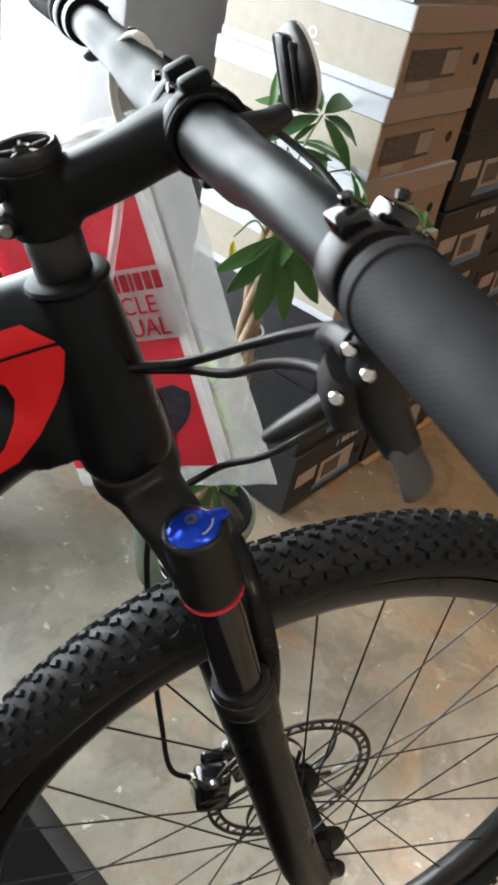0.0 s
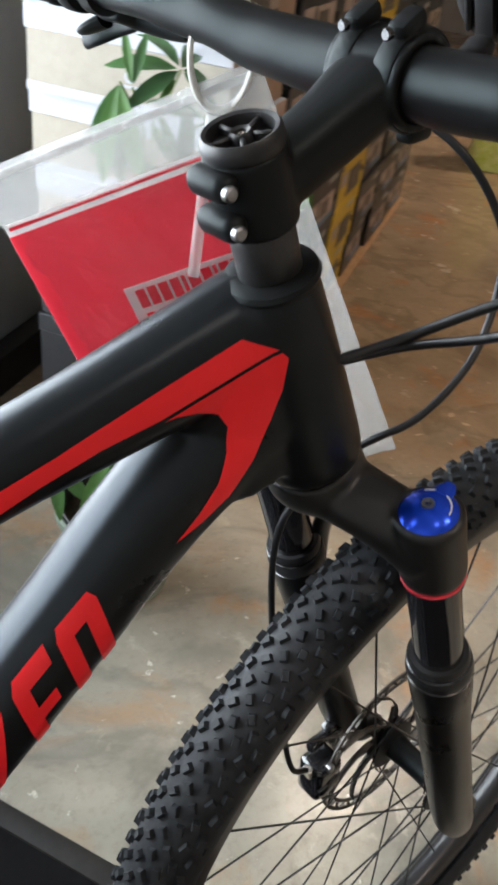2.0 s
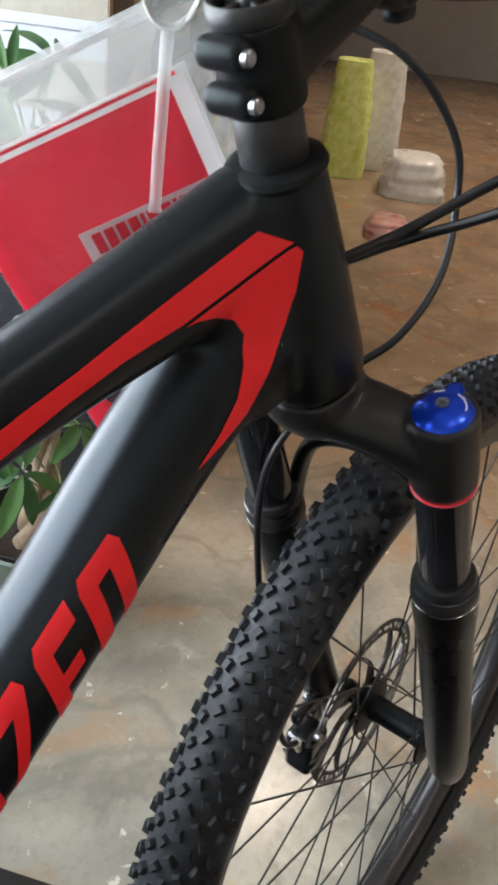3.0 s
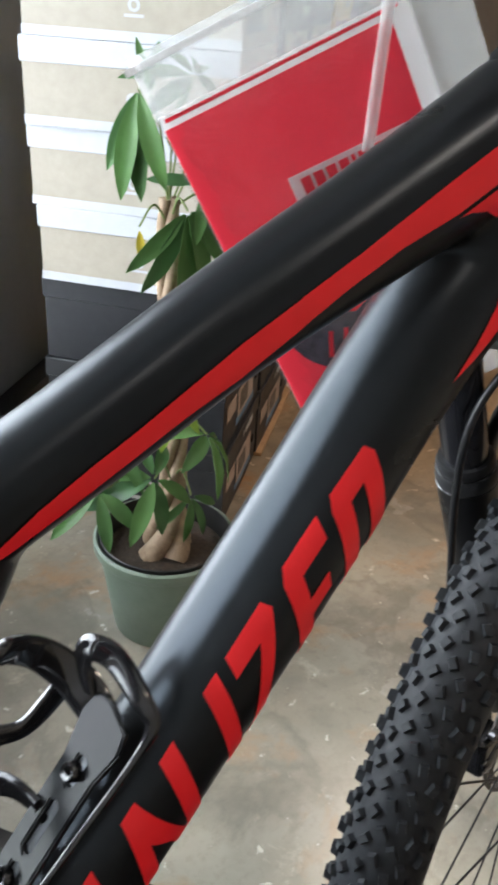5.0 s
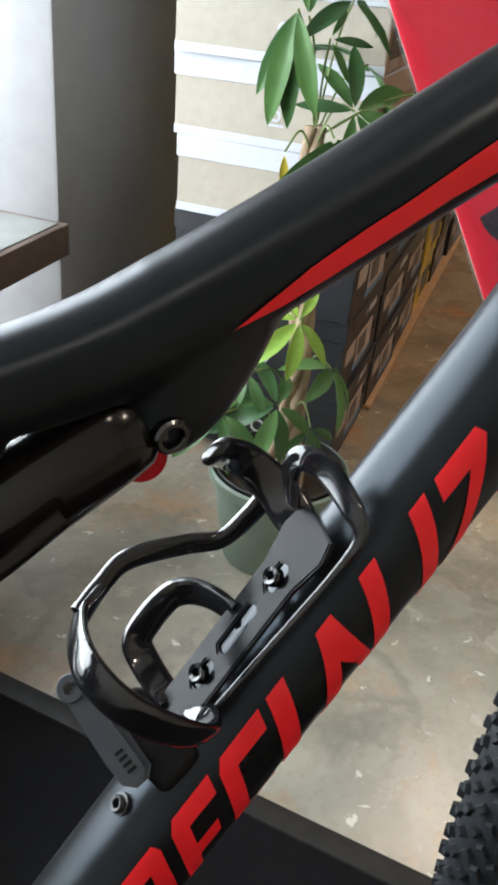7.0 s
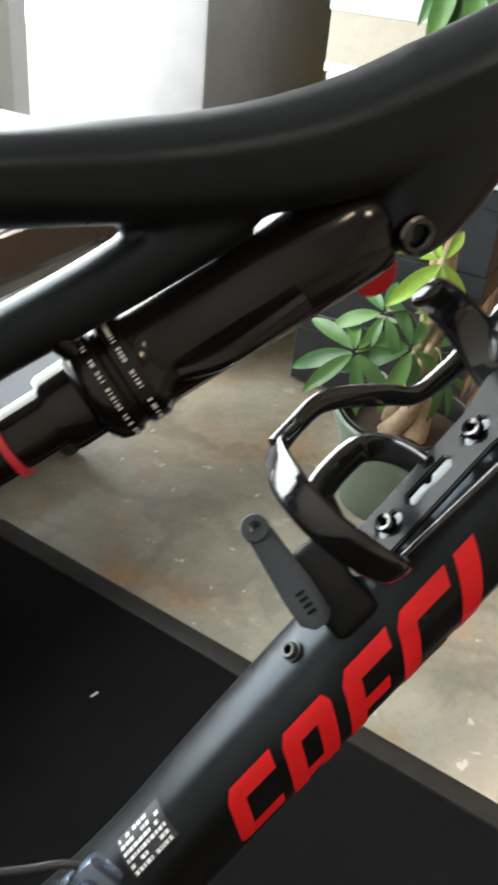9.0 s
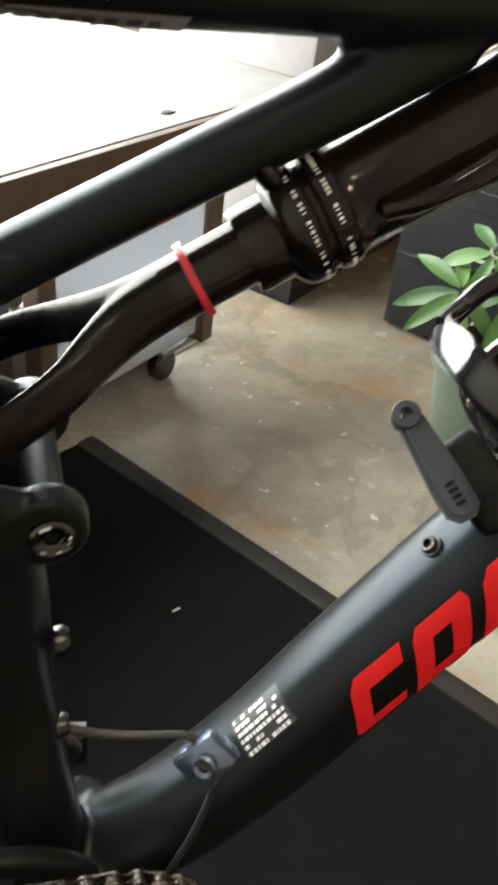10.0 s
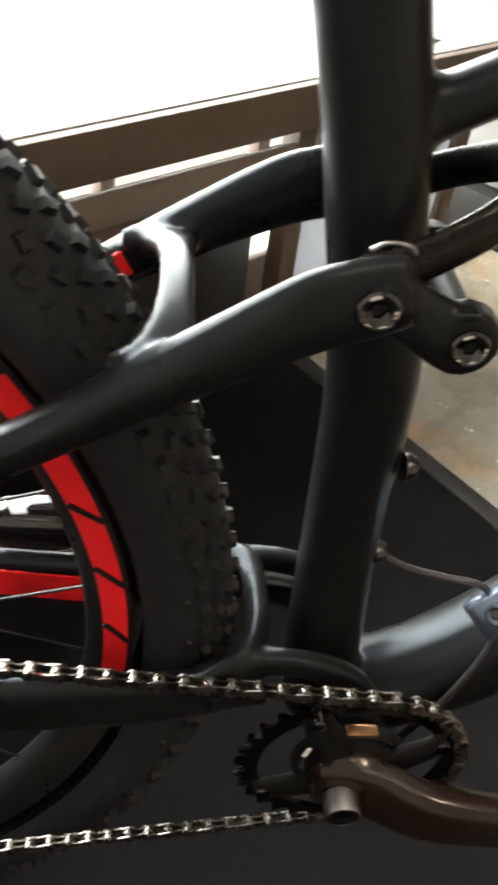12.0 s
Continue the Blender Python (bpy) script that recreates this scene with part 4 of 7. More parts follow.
for s in (-1, 1):
    lk = bmesh.new()
    sweep(lk, spline([(-0.007, s * 0.0325, 0.5965, 0.005, 0.0125), (-0.011, s * 0.0330, 0.590, 0.0055, 0.0140), (-0.028, s * 0.0345, 0.599, 0.0045, 0.012), (-0.050, s * 0.0385, 0.612, 0.0045, 0.012)], 6), 20, (0, 1, 0))
    sweep(lk, [(-0.009, s * 0.027, 0.590, 0.0150, 0.0150), (-0.009, s * 0.0385, 0.590, 0.0140, 0.0140)], 24, (1, 0, 0))
    bmesh.ops.recalc_face_normals(lk, faces=lk.faces)
    link_ob = blended(part("rocker_link", lk, PAINT, bike, "black rocker link"), 0.0014, 6)
    pivot_bolt(basis((1, 0, 0), (0, 0, -s), (0, s, 0), (-0.0075, s * 0.0385, 0.590)), link_ob)
part("pivot_axle", rod((-0.009, -0.03, 0.590), (-0.009, 0.03, 0.590), 0.008, 20), ALLOY, bike)

rt = bmesh.new()
for s in (-1, 1):
    sweep(rt, spline([(-0.037, s * 0.0465, 0.6165, 0.006, 0.0140), (-0.051, s * 0.0475, 0.6125, 0.0070, 0.0160), (-0.066, s * 0.0485, 0.6080, 0.0075, 0.0160), (-0.082, s * 0.050, 0.6000, 0.0080, 0.0148), (-0.118, s * 0.052, 0.5785, 0.0095, 0.0122), (-0.179, s * 0.054, 0.539, 0.009, 0.0100), (-0.300, s * 0.062, 0.466, 0.008, 0.0095), (-0.420, s * 0.070, 0.393, 0.006, 0.011), (-0.441, s * 0.070, 0.376, 0.005, 0.014)], 6), 22, (0, 1, 0), 2.3)
sweep(rt, spline([(-0.121, -0.050, 0.577, 0.022, 0.007), (-0.119, -0.041, 0.582, 0.013, 0.0060), (-0.117, -0.024, 0.587, 0.0080, 0.0050), (-0.116, 0.0, 0.589, 0.0070, 0.0048), (-0.117, 0.024, 0.587, 0.0080, 0.0050), (-0.119, 0.041, 0.582, 0.013, 0.0060), (-0.121, 0.050, 0.577, 0.022, 0.007)], 6), 20, (1, 0, 0), 3.0)
bmesh.ops.recalc_face_normals(rt, faces=rt.faces)
seatstays = blended(part("seatstay_yoke", rt, PAINT, bike, "satin black seatstays with a bridge"), 0.0020, 4)
for s in (-1, 1):
    pivot_bolt(basis((1, 0, 0), (0, 0, -s), (0, s, 0), (-0.050, s * 0.0545, 0.6130)), seatstays)
part("pivot_clip", tube([(-0.038, -0.041, 0.6275, 0.0012, 0.0012), (-0.041, -0.042, 0.6305, 0.0010, 0.0010), (-0.048, -0.042, 0.6310, 0.0010, 0.0010), (-0.053, -0.041, 0.6275, 0.0012, 0.0012)], 10), STEEL, bike, "small steel clip")
cs = bmesh.new()
for s in (-1, 1):
    sweep(cs, spline([(-0.056, s * 0.037, 0.366, 0.0070, 0.0150), (-0.085, s * 0.0380, 0.3600, 0.0074, 0.0180), (-0.120, s * 0.0405, 0.3550, 0.0080, 0.0200), (-0.200, s * 0.0440, 0.3520, 0.0085, 0.0215), (-0.320, s * 0.055, 0.3560, 0.008, 0.0170), (-0.420, s * 0.071, 0.370, 0.006, 0.013), (-0.441, s * 0.071, 0.372, 0.005, 0.013)], 6), 22, (0, 1, 0), 2.4)
sweep(cs, spline([(-0.088, -0.040, 0.370, 0.0100, 0.0080), (-0.074, -0.038, 0.382, 0.0105, 0.0072), (-0.0655, -0.031, 0.388, 0.0085, 0.0065), (-0.0620, -0.018, 0.390, 0.0068, 0.0060), (-0.0612, 0.0, 0.390, 0.0062, 0.0060),
                  (-0.0620, 0.018, 0.390, 0.0068, 0.0060), (-0.0655, 0.031, 0.388, 0.0085, 0.0065), (-0.074, 0.038, 0.382, 0.0105, 0.0072), (-0.088, 0.040, 0.370, 0.0100, 0.0080)], 6), 24, (1, 0, 0), 4.0)
for s in (-1, 1):
    sweep(cs, spline([(-0.068, s * 0.036, 0.384, 0.0060, 0.0085), (-0.048, s * 0.0355, 0.384, 0.0055, 0.0080), (-0.026, s * 0.035, 0.378, 0.0055, 0.0085), (-0.010, s * 0.035, 0.366, 0.0060, 0.0100), (0.000, s * 0.036, 0.350, 0.0065, 0.0120)], 6), 22, (0, 1, 0), 3.5)
bmesh.ops.recalc_face_normals(cs, faces=cs.faces)
stays = blended(part("chainstay_yoke", cs, PAINT, bike, "satin black chainstays with a yoke"), 0.0018, 3)
part("stay_graphic", block(0.13, 0.0016, 0.022, basis((1, -0.05, -0.03), (0.05, 1, 0), (0.03, 0, 1), (-0.205, 0.0352, 0.3555)), 0.0005, 1), RED, stays, "red stripe on the inner face")
part("stay_graphic", block(0.034, 0.0016, 0.012, basis((0.85, 0, 0.53), (0, 1, 0), (-0.53, 0, 0.85), (-0.152, 0.0432, 0.560)), 0.0005, 1), RED, seatstays, "red stripe on the inner face")
rc = block(0.046, 0.024, 0.026, Matrix.Translation((-0.186, 0.050, 0.392)), 0.006, 3)
block(0.030, 0.012, 0.009, Matrix.Translation((-0.176, 0.050, 0.4060)), 0.003, 2, rc)
rear_caliper = part("brake_caliper", rc, GLOSS, bike, "black rear disc brake caliper")
part("caliper_bolt", rod((-0.205, 0.046, 0.398), (-0.205, 0.046, 0.410), 0.0050, 16, chamfer=0.001), CHROME, rear_caliper)

# crank, chainring, chain, sprockets
CH = Vector((0, -0.050, 0.308))
tooth = []
for k in range(32):
    for da, rr in ((-0.32, 0.0605), (-0.10, 0.0668), (0.10, 0.0668), (0.32, 0.0605)):
        a = 2 * math.pi * (k + da) / 32
        tooth.append((rr * math.cos(a), rr * math.sin(a)))
cm = basis((1, 0, 0), (0, 0, 1), (0, -1, 0), CH)
ring = part("chainring", plate(tooth, 0.0032, cm, 0, None, [circle(0.0535, 48)]), BOLT, bike, "black chainring")
spider = part("chainring_spider", lathe([(0, -0.004), (0.026, -0.004), (0.026, 0.006), (0.022, 0.010), (0, 0.010)], 36, cm), SPIDERM, bike, "black chainring spider")
for k in range(4):
    a = 2 * math.pi * k / 4 + 0.5
    spd = sweep(bmesh.new(), spline([(*(cm @ Vector((0.010 * math.cos(a), 0.010 * math.sin(a), 0.006))), 0.013, 0.006), (*(cm @ Vector((0.028 * math.cos(a), 0.028 * math.sin(a), 0.0055))), 0.0100, 0.005), (*(cm @ Vector((0.045 * math.cos(a), 0.045 * math.sin(a), 0.004))), 0.0095, 0.004), (*(cm @ Vector((0.0575 * math.cos(a), 0.0575 * math.sin(a), 0.002))), 0.0080, 0.003)], 4), 14, (0, 0.01, 1), 2.6)
    bmesh.ops.recalc_face_normals(spd, faces=spd.faces)
    part("spider_arm", spd, SPIDERM, spider)
for k in range(4):
    a = 2 * math.pi * k / 4 + 0.5
    part("chainring_bolt", lathe([(0, 0.004), (0.0020, 0.004), (0.0022, 0.0062), (0.0040, 0.0062), (0.0045, 0.0050), (0.0045, 0.0), (0, 0.0)], 16, cm @ Matrix.Translation((0.0545 * math.cos(a), 0.0545 * math.sin(a), 0.001))), BOLT, ring)
part("crank_axle", lathe([(0, -0.09), (0.0120, -0.09), (0.0120, 0.012), (0, 0.012)], 32, cm), PLASTIC, ring)
ca = bmesh.new()
sweep(ca, spline([(-0.022, -0.0625, 0.308, 0.006, 0.018), (0.0, -0.0640, 0.308, 0.0085, 0.0225), (0.016, -0.0680, 0.307, 0.0100, 0.0235), (0.030, -0.0745, 0.306, 0.0110, 0.0230), (0.050, -0.0790, 0.304, 0.0115, 0.0225), (0.100, -0.0830, 0.300, 0.0105, 0.0200), (0.150, -0.0850, 0.2965, 0.0100, 0.0190), (0.182, -0.0855, 0.2945, 0.009, 0.0180)], 8), 28, (0, 1, 0), 2.6)
lathe([(0, -0.004), (0.0255, -0.004), (0.0255, 0.001), (0.0225, 0.006), (0, 0.006)], 36, cm @ Matrix.Translation((0, 0, 0.010)), ca)
bmesh.ops.recalc_face_normals(ca, faces=ca.faces)
crank = blended(part("crank_arm", ca, CRANKM, bike, "gloss black crank arm, brown reflection in its colour"), 0.0014, 4)
part("crank_stub", lathe([(0.0102, 0.002), (0.0102, 0.0140), (0.0094, 0.0150), (0.0094, 0.002)], 32, cm @ Matrix.Translation((-0.008, 0.0, 0.018)), closed=True), STEEL, crank, "polished steel axle stub")
part("crank_bolt", lathe([(0, 0.008), (0.0045, 0.008), (0.0048, 0.0140), (0.0092, 0.0147), (0.0092, 0.002), (0, 0.002)], 28, cm @ Matrix.Translation((-0.008, 0.0, 0.018))), GLOSS, crank, "gloss black crank bolt")
part("arm_groove", tube([(0.036, -0.0868, 0.3120, 0.0010, 0.0016), (0.060, -0.0905, 0.3095, 0.0012, 0.0020), (0.100, -0.0928, 0.3050, 0.0012, 0.0020), (0.150, -0.0942, 0.3010, 0.0012, 0.0020), (0.172, -0.0940, 0.2990, 0.0010, 0.0016)], 10), SPIDERM, crank, "dark groove along the arm")
part("lock_ring", lathe([(0.0300, -0.004), (0.0335, -0.004), (0.0335, 0.002), (0.0320, 0.004), (0.0300, 0.004)], 48, cm, closed=True), SPIDERM, spider)
# metal sliver that stands for a warm reflection on the boss
part("worn_edge", block(0.018, 0.007, 0.0030, Matrix.Translation((0.001, -0.0500, 0.3412)), 0.001, 2), mat("glint_copper", (0.50, 0.27, 0.15), 0.3, 1.0), spider, "copper-coloured reflection on the spider boss")
# white block put in for the glint of a spider bolt
part("paint_mark", block(0.0030, 0.0012, 0.0085, Matrix.Translation((-0.0280, -0.0546, 0.3260)) @ Matrix.Rotation(0.25, 4, "Y"), 0.0005, 1), PRINT_GLINT, spider, "white glint of a spider bolt")
part("crank_arm", tube([(0.016, 0.070, 0.308, 0.008, 0.016), (-0.004, 0.072, 0.308, 0.0095, 0.0175), (-0.040, 0.078, 0.310, 0.0085, 0.0145), (-0.100, 0.082, 0.314, 0.008, 0.0130), (-0.180, 0.085, 0.319, 0.008, 0.0135)], 24, (0, 1, 0), 3.0), GLOSS, bike, "gloss black crank arm")
part("pedal_axle", rod((0.172, -0.090, 0.2975), (0.172, -0.104, 0.2975), 0.0075, 18, chamfer=0.001), CHROME, bike)


def chain_path():
    """The chain's centre line in x, z, from the top of the sprockets over the chainring to the lower run."""
    pts = []
    R1 = 0.0648
    for k in range(80):
        f = k / 79
        pts.append((-0.441 + 0.441 * f, 0.4215 + (0.3728 - 0.4215) * f))
    for k in range(1, 60):
        a = radians(90 - 178 * k / 59)
        pts.append((R1 * math.cos(a), 0.308 + R1 * math.sin(a)))
    for k in range(1, 70):
        f = k / 69
        pts.append((0.002 - 0.38 * f, 0.2432 - 0.085 * f))
    return pts


def resample(pts, step):
    out = [pts[0]]
    acc = 0.0
    for p, q in zip(pts, pts[1:]):
        seg = math.dist(p, q)
        while acc + seg >= step:
            f = (step - acc) / seg
            p = (p[0] + (q[0] - p[0]) * f, p[1] + (q[1] - p[1]) * f)
            out.append(p)
            seg = math.dist(p, q)
            acc = 0.0
        acc += seg
    return out


pins = resample(chain_path(), 0.0127)
rb = bmesh.new()
for x, z in pins:
    rod((x, -0.0475, z), (x, -0.0525, z), 0.0038, 10, rb)
    rod((x, -0.0467, z), (x, -0.0533, z), 0.0018, 8, rb)
bmesh.ops.recalc_face_normals(rb, faces=rb.faces)
chain = part("chain", rb, CHAINM, bike, "silver-brown roller chain")


def link_mesh(name, material, gap):
    """A pair of waisted side plates, half a pitch each side of the middle."""
    b = bmesh.new()
    n = 7
    out = []
    for k in range(n):
        a = radians(-70 + 140 * k / (n - 1))
        out.append((0.00635 + 0.0041 * math.cos(a), 0.0041 * math.sin(a)))
    out.append((0.0, 0.0026))
    for k in range(n):
        a = radians(110 + 140 * k / (n - 1))
        out.append((-0.00635 + 0.0041 * math.cos(a), 0.0041 * math.sin(a)))
    out.append((0.0, -0.0026))
    for s in (-1, 1):
        plate(out, 0.0010, basis((1, 0, 0), (0, 0, 1), (0, -1, 0), (0, s * gap, 0)), 0, b)
    me = bpy.data.meshes.new(name)
    bmesh.ops.recalc_face_normals(b, faces=b.faces)
    b.to_mesh(me)
    b.free()
    me.materials.append(material)
    return me


OUTER, INNER = link_mesh("outer_link", CHAINM, 0.0029), link_mesh("inner_link", CHAIND, 0.0018)
for k, (p, q) in enumerate(zip(pins, pins[1:])):
    ob = new("chain_link", OUTER if k % 2 else INNER)
    ob.parent = chain
    a = math.atan2(q[1] - p[1], q[0] - p[0])
    ob.matrix_basis = Matrix.Translation(((p[0] + q[0]) / 2, -0.050, (p[1] + q[1]) / 2)) @ Matrix.Rotation(-a, 4, "Y")
cset = bmesh.new()
for k in range(8):
    n = 14 + 4 * k
    rr = 0.0127 * n / (2 * math.pi)
    out = []
    for j in range(n):
        for da, dr in ((-0.3, -0.002), (-0.08, 0.0022), (0.08, 0.0022), (0.3, -0.002)):
            a = 2 * math.pi * (j + da) / n
            out.append(((rr + dr) * math.cos(a), (rr + dr) * math.sin(a)))
    plate(out, 0.0016, basis((1, 0, 0), (0, 0, 1), (0, -1, 0), (-0.441, -0.056 + 0.0036 * k, 0.372)), 0, cset)
part("sprocket_cluster", cset, STEEL, bike, "steel rear sprockets")

# cable guide, sticker and cables at the foot of the down tube
GN = (DN * 0.62 - Y * 0.78).normalized()
gm = basis(DD, GN.cross(DD), GN, (0.0640, -0.0225, 0.4165))
gd = bmesh.new()
block(0.027, 0.021, 0.012, None, 0.004, 2, gd)
block(0.013, 0.024, 0.010, Matrix.Translation((-0.009, 0, -0.001)), 0.003, 2, gd)
lathe([(0.0028, 0.005), (0.0062, 0.005), (0.0062, 0.0085), (0.0050, 0.0095), (0.0028, 0.0085)], 20, None, gd, closed=True)
guide = part("cable_guide", place(gd, gm), GUIDEM, bike, "grey bolted cable guide")
part("guide_screw", place(lathe([(0, 0.005), (0.0027, 0.005), (0.0027, 0.0075), (0, 0.0075)], 16), gm), BOLT, guide)
part("gear_cable", wire([(-0.004, -0.007, 0.440), (0.012, -0.009, 0.432), (0.034, -0.011, 0.427), (0.054, -0.013, 0.424), (0.064, -0.017, 0.415), (0.068, -0.024, 0.395), (0.057, -0.030, 0.357), (0.036, -0.034, 0.312), (0.018, -0.036, 0.286)], 0.0022, 10), mat("grey_housing", (0.030, 0.030, 0.034), 0.22), bike, "grey cable housing")
part("cable_port", lathe([(0, 0), (0.006, 0), (0.006, 0.004), (0.0045, 0.006), (0, 0.006)], 18, basis((0, 0, 1), (0, 1, 0), (1, 0, 0.1), (-0.0070, -0.007, 0.441))), BOLT, bike)
part("cable_port", lathe([(0, 0), (0.007, 0), (0.007, 0.003), (0.005, 0.006), (0, 0.006)], 18, basis((0, 0, 1), (0, 1, 0), (1, 0, 0.1), (-0.006, -0.009, 0.502))), BOLT, bike, "small steel fitting")
rnd = random.Random(11)
SW = (Y * 0.45 - DN * 0.89).normalized()
SX = SW.cross(DD).normalized()
if SX.z < 0:
    SX = -SX
GREYINK = mat("sticker_ground", (0.030, 0.030, 0.033), 0.3)
SO = DA + DD * -0.047 + DN * 0.029 - Y * 0.011
decal("sticker", [(-0.0175, -0.0105), (0.0175, -0.0105), (0.0175, 0.0105), (-0.0175, 0.0105)], GREYINK, frame_part, SW, 0.0006, 0.003, "dark sticker with fine silver print", SO, (DD, SX))
for row in range(6):
    x = -0.016
    t0 = -0.0098 + row * 0.0034
    while x < 0.0145:
        w = min(rnd.uniform(0.0010, 0.0036), 0.0165 - x)
        if rnd.random() < 0.82:
            decal("sticker_print", [(x, t0), (x + w, t0), (x + w, t0 + 0.0019), (x, t0 + 0.0019)], PRINT_GLINT, frame_part, SW, 0.0010, 0.006, "", SO, (DD, SX))
        x += w + rnd.uniform(0.0006, 0.0012)
decal("frame_label", [(-0.070, 0.7440), (0.0345, 0.7440), (0.0330, 0.7392), (-0.070, 0.7392)], mat("pale_label_film", (0.30, 0.25, 0.24), 0.4), frame_part, (0, 1, 0), 0.0006, 0.004, "pale printed label")
for k in range(17):
    x = -0.066 + 0.0056 * k
    decal("label_print", [(x, 0.7425), (x + 0.0034 + 0.0012 * (k % 3 == 0), 0.7425), (x + 0.0034, 0.7405), (x, 0.7405)], GREYINK, frame_part, (0, 1, 0), 0.0009, 0.004)
part("brake_hose", wire([(0.500, -0.022, 0.882), (0.530, -0.034, 0.896), (0.550, -0.062, 0.924), (0.563, -0.100, 0.955), (0.565, -0.145, 0.984), (0.558, -0.178, 0.997)], 0.0027, 10), HOUSING, bike, "black brake hose")
part("gear_housing", wire([(0.500, -0.018, 0.878), (0.530, -0.034, 0.891), (0.543, -0.075, 0.916), (0.549, -0.115, 0.947), (0.552, -0.155, 0.972), (0.556, -0.184, 0.984)], 0.0025, 10), HOUSING, bike, "black cable housing")

# bottle cage on the down tube
CAGEM = grain(mat("polished_nylon", (0.009, 0.010, 0.011), 0.2, spec=0.13), 40, 0.12, 0.20)
CG0 = Vector((0.2105, 0, 0.5845))


def CG(s, y, n):
    return CG0 + DD * s + Vector((0, y, 0)) + DN * n


def cage_band(rows, power=3.0):
    b = sweep(bmesh.new(), spline([(*CG(s, y, n), a, c) for s, y, n, a, c in rows], 8), 16, rows_side, power)
    bmesh.ops.recalc_face_normals(b, faces=b.faces)
    return b


base_outline = [(-0.018, -0.0115), (0.062, -0.0115), (0.080, -0.015), (0.090, -0.012), (0.095, 0.004), (0.093, 0.014), (0.082, 0.016), (0.062, 0.0115), (-0.018, 0.0115), (-0.024, 0.005), (-0.024, -0.005)]
slot = lambda c, L, w: [(c - L, -w), (c + L, -w), (c + L + w * 0.7, 0), (c + L, w), (c - L, w), (c - L - w * 0.7, 0)]
BY, BN = Y * math.cos(0.06) + DN * math.sin(0.06), DN * math.cos(0.06) - Y * math.sin(0.06)
cb = plate(base_outline, 0.004, basis(DD, BY, BN, CG0 + DN * 0.005), 0.0008, None, [slot(0.004, 0.006, 0.0033), slot(0.031, 0.012, 0.0033), slot(0.061, 0.006, 0.0033)])
cage = part("bottle_cage", cb, CAGEM, bike, "gloss black bottle cage on the down tube")
rows_side = tuple(DD * 0.5 + DN * 0.85)
# the long arm: along the far side, over the bottle's place and down the near side
part("cage_arm", cage_band([(0.094, 0.0285, 0.0140, 0.0050, 0.0022), (0.086, 0.0305, 0.0120, 0.0055, 0.0022), (0.073, 0.0325, 0.0108, 0.0055, 0.0022), (0.055, 0.0355, 0.0135, 0.0050, 0.0024), (0.045, 0.0375, 0.0285, 0.0056, 0.0024), (0.028, 0.0370, 0.0520, 0.0056, 0.0024), (0.012, 0.0350, 0.0575, 0.0050, 0.0026), (0.000, 0.0260, 0.0650, 0.0060, 0.0026)], 3.0), GLOSS, cage)
rows_side = tuple(DD)
part("cage_arm", cage_band([(0.012, 0.0345, 0.0575, 0.0040, 0.0024), (0.000, 0.0250, 0.0655, 0.0072, 0.0026), (0.000, -0.0070, 0.0780, 0.0080, 0.0026), (-0.002, -0.0270, 0.0670, 0.0082, 0.0026), (-0.002, -0.0365, 0.0460, 0.0082, 0.0026), (-0.003, -0.0345, 0.0230, 0.0072, 0.0026), (-0.006, -0.0200, 0.0080, 0.0070, 0.0024), (-0.010, -0.0060, 0.0040, 0.0065, 0.0022)], 3.0), GLOSS, cage)
rows_side = tuple(DD * 0.7 + DN * 0.7)
part("cage_arm", cage_band([(0.034, 0.006, 0.0045, 0.0075, 0.0022), (0.032, 0.018, 0.0050, 0.0075, 0.0022), (0.028, 0.0300, 0.0070, 0.0075, 0.0022), (0.022, 0.0375, 0.0110, 0.0075, 0.0022), (0.015, 0.0390, 0.0150, 0.0075, 0.0022), (0.000, 0.0385, 0.0170, 0.0078, 0.0022), (-0.010, 0.0360, 0.0170, 0.0078, 0.0022), (-0.015, 0.0290, 0.0120, 0.0078, 0.0022), (-0.018, 0.0160, 0.0065, 0.0075, 0.0022), (-0.018, 0.0060, 0.0045, 0.0070, 0.0022)], 5.0), GLOSS, cage)
rows_side = tuple(DD)
part("cage_hook", cage_band([(0.083, 0.004, 0.0015, 0.0085, 0.0018), (0.087, 0.0160, 0.0060, 0.0105, 0.0022), (0.091, 0.0260, 0.0135, 0.0105, 0.0026), (0.094, 0.0340, 0.0280, 0.0095, 0.0030), (0.094, 0.0350, 0.0400, 0.0092, 0.0034), (0.093, 0.0330, 0.0490, 0.0090, 0.0040), (0.092, 0.0310, 0.0540, 0.0080, 0.0036), (0.092, 0.0300, 0.0565, 0.0050, 0.0020)], 2.2), GLOSS, cage, "polished retaining hook")
rows_side = (0, 1, 0)
part("cage_arm", cage_band([(0.090, 0.020, 0.0080, 0.0075, 0.0024), (0.102, 0.0225, 0.0170, 0.0065, 0.0026), (0.111, 0.0180, 0.0215, 0.0062, 0.0026), (0.1140, 0.0060, 0.0170, 0.0062, 0.0026), (0.1080, -0.0140, 0.0105, 0.0052, 0.0026), (0.1010, -0.0210, 0.0040, 0.0034, 0.0024), (0.085, -0.0205, 0.0015, 0.0020, 0.0018), (0.050, -0.0180, 0.0012, 0.0018, 0.0016), (-0.010, -0.0140, 0.0022, 0.0016, 0.0016)], 2.6), GLOSS, cage)
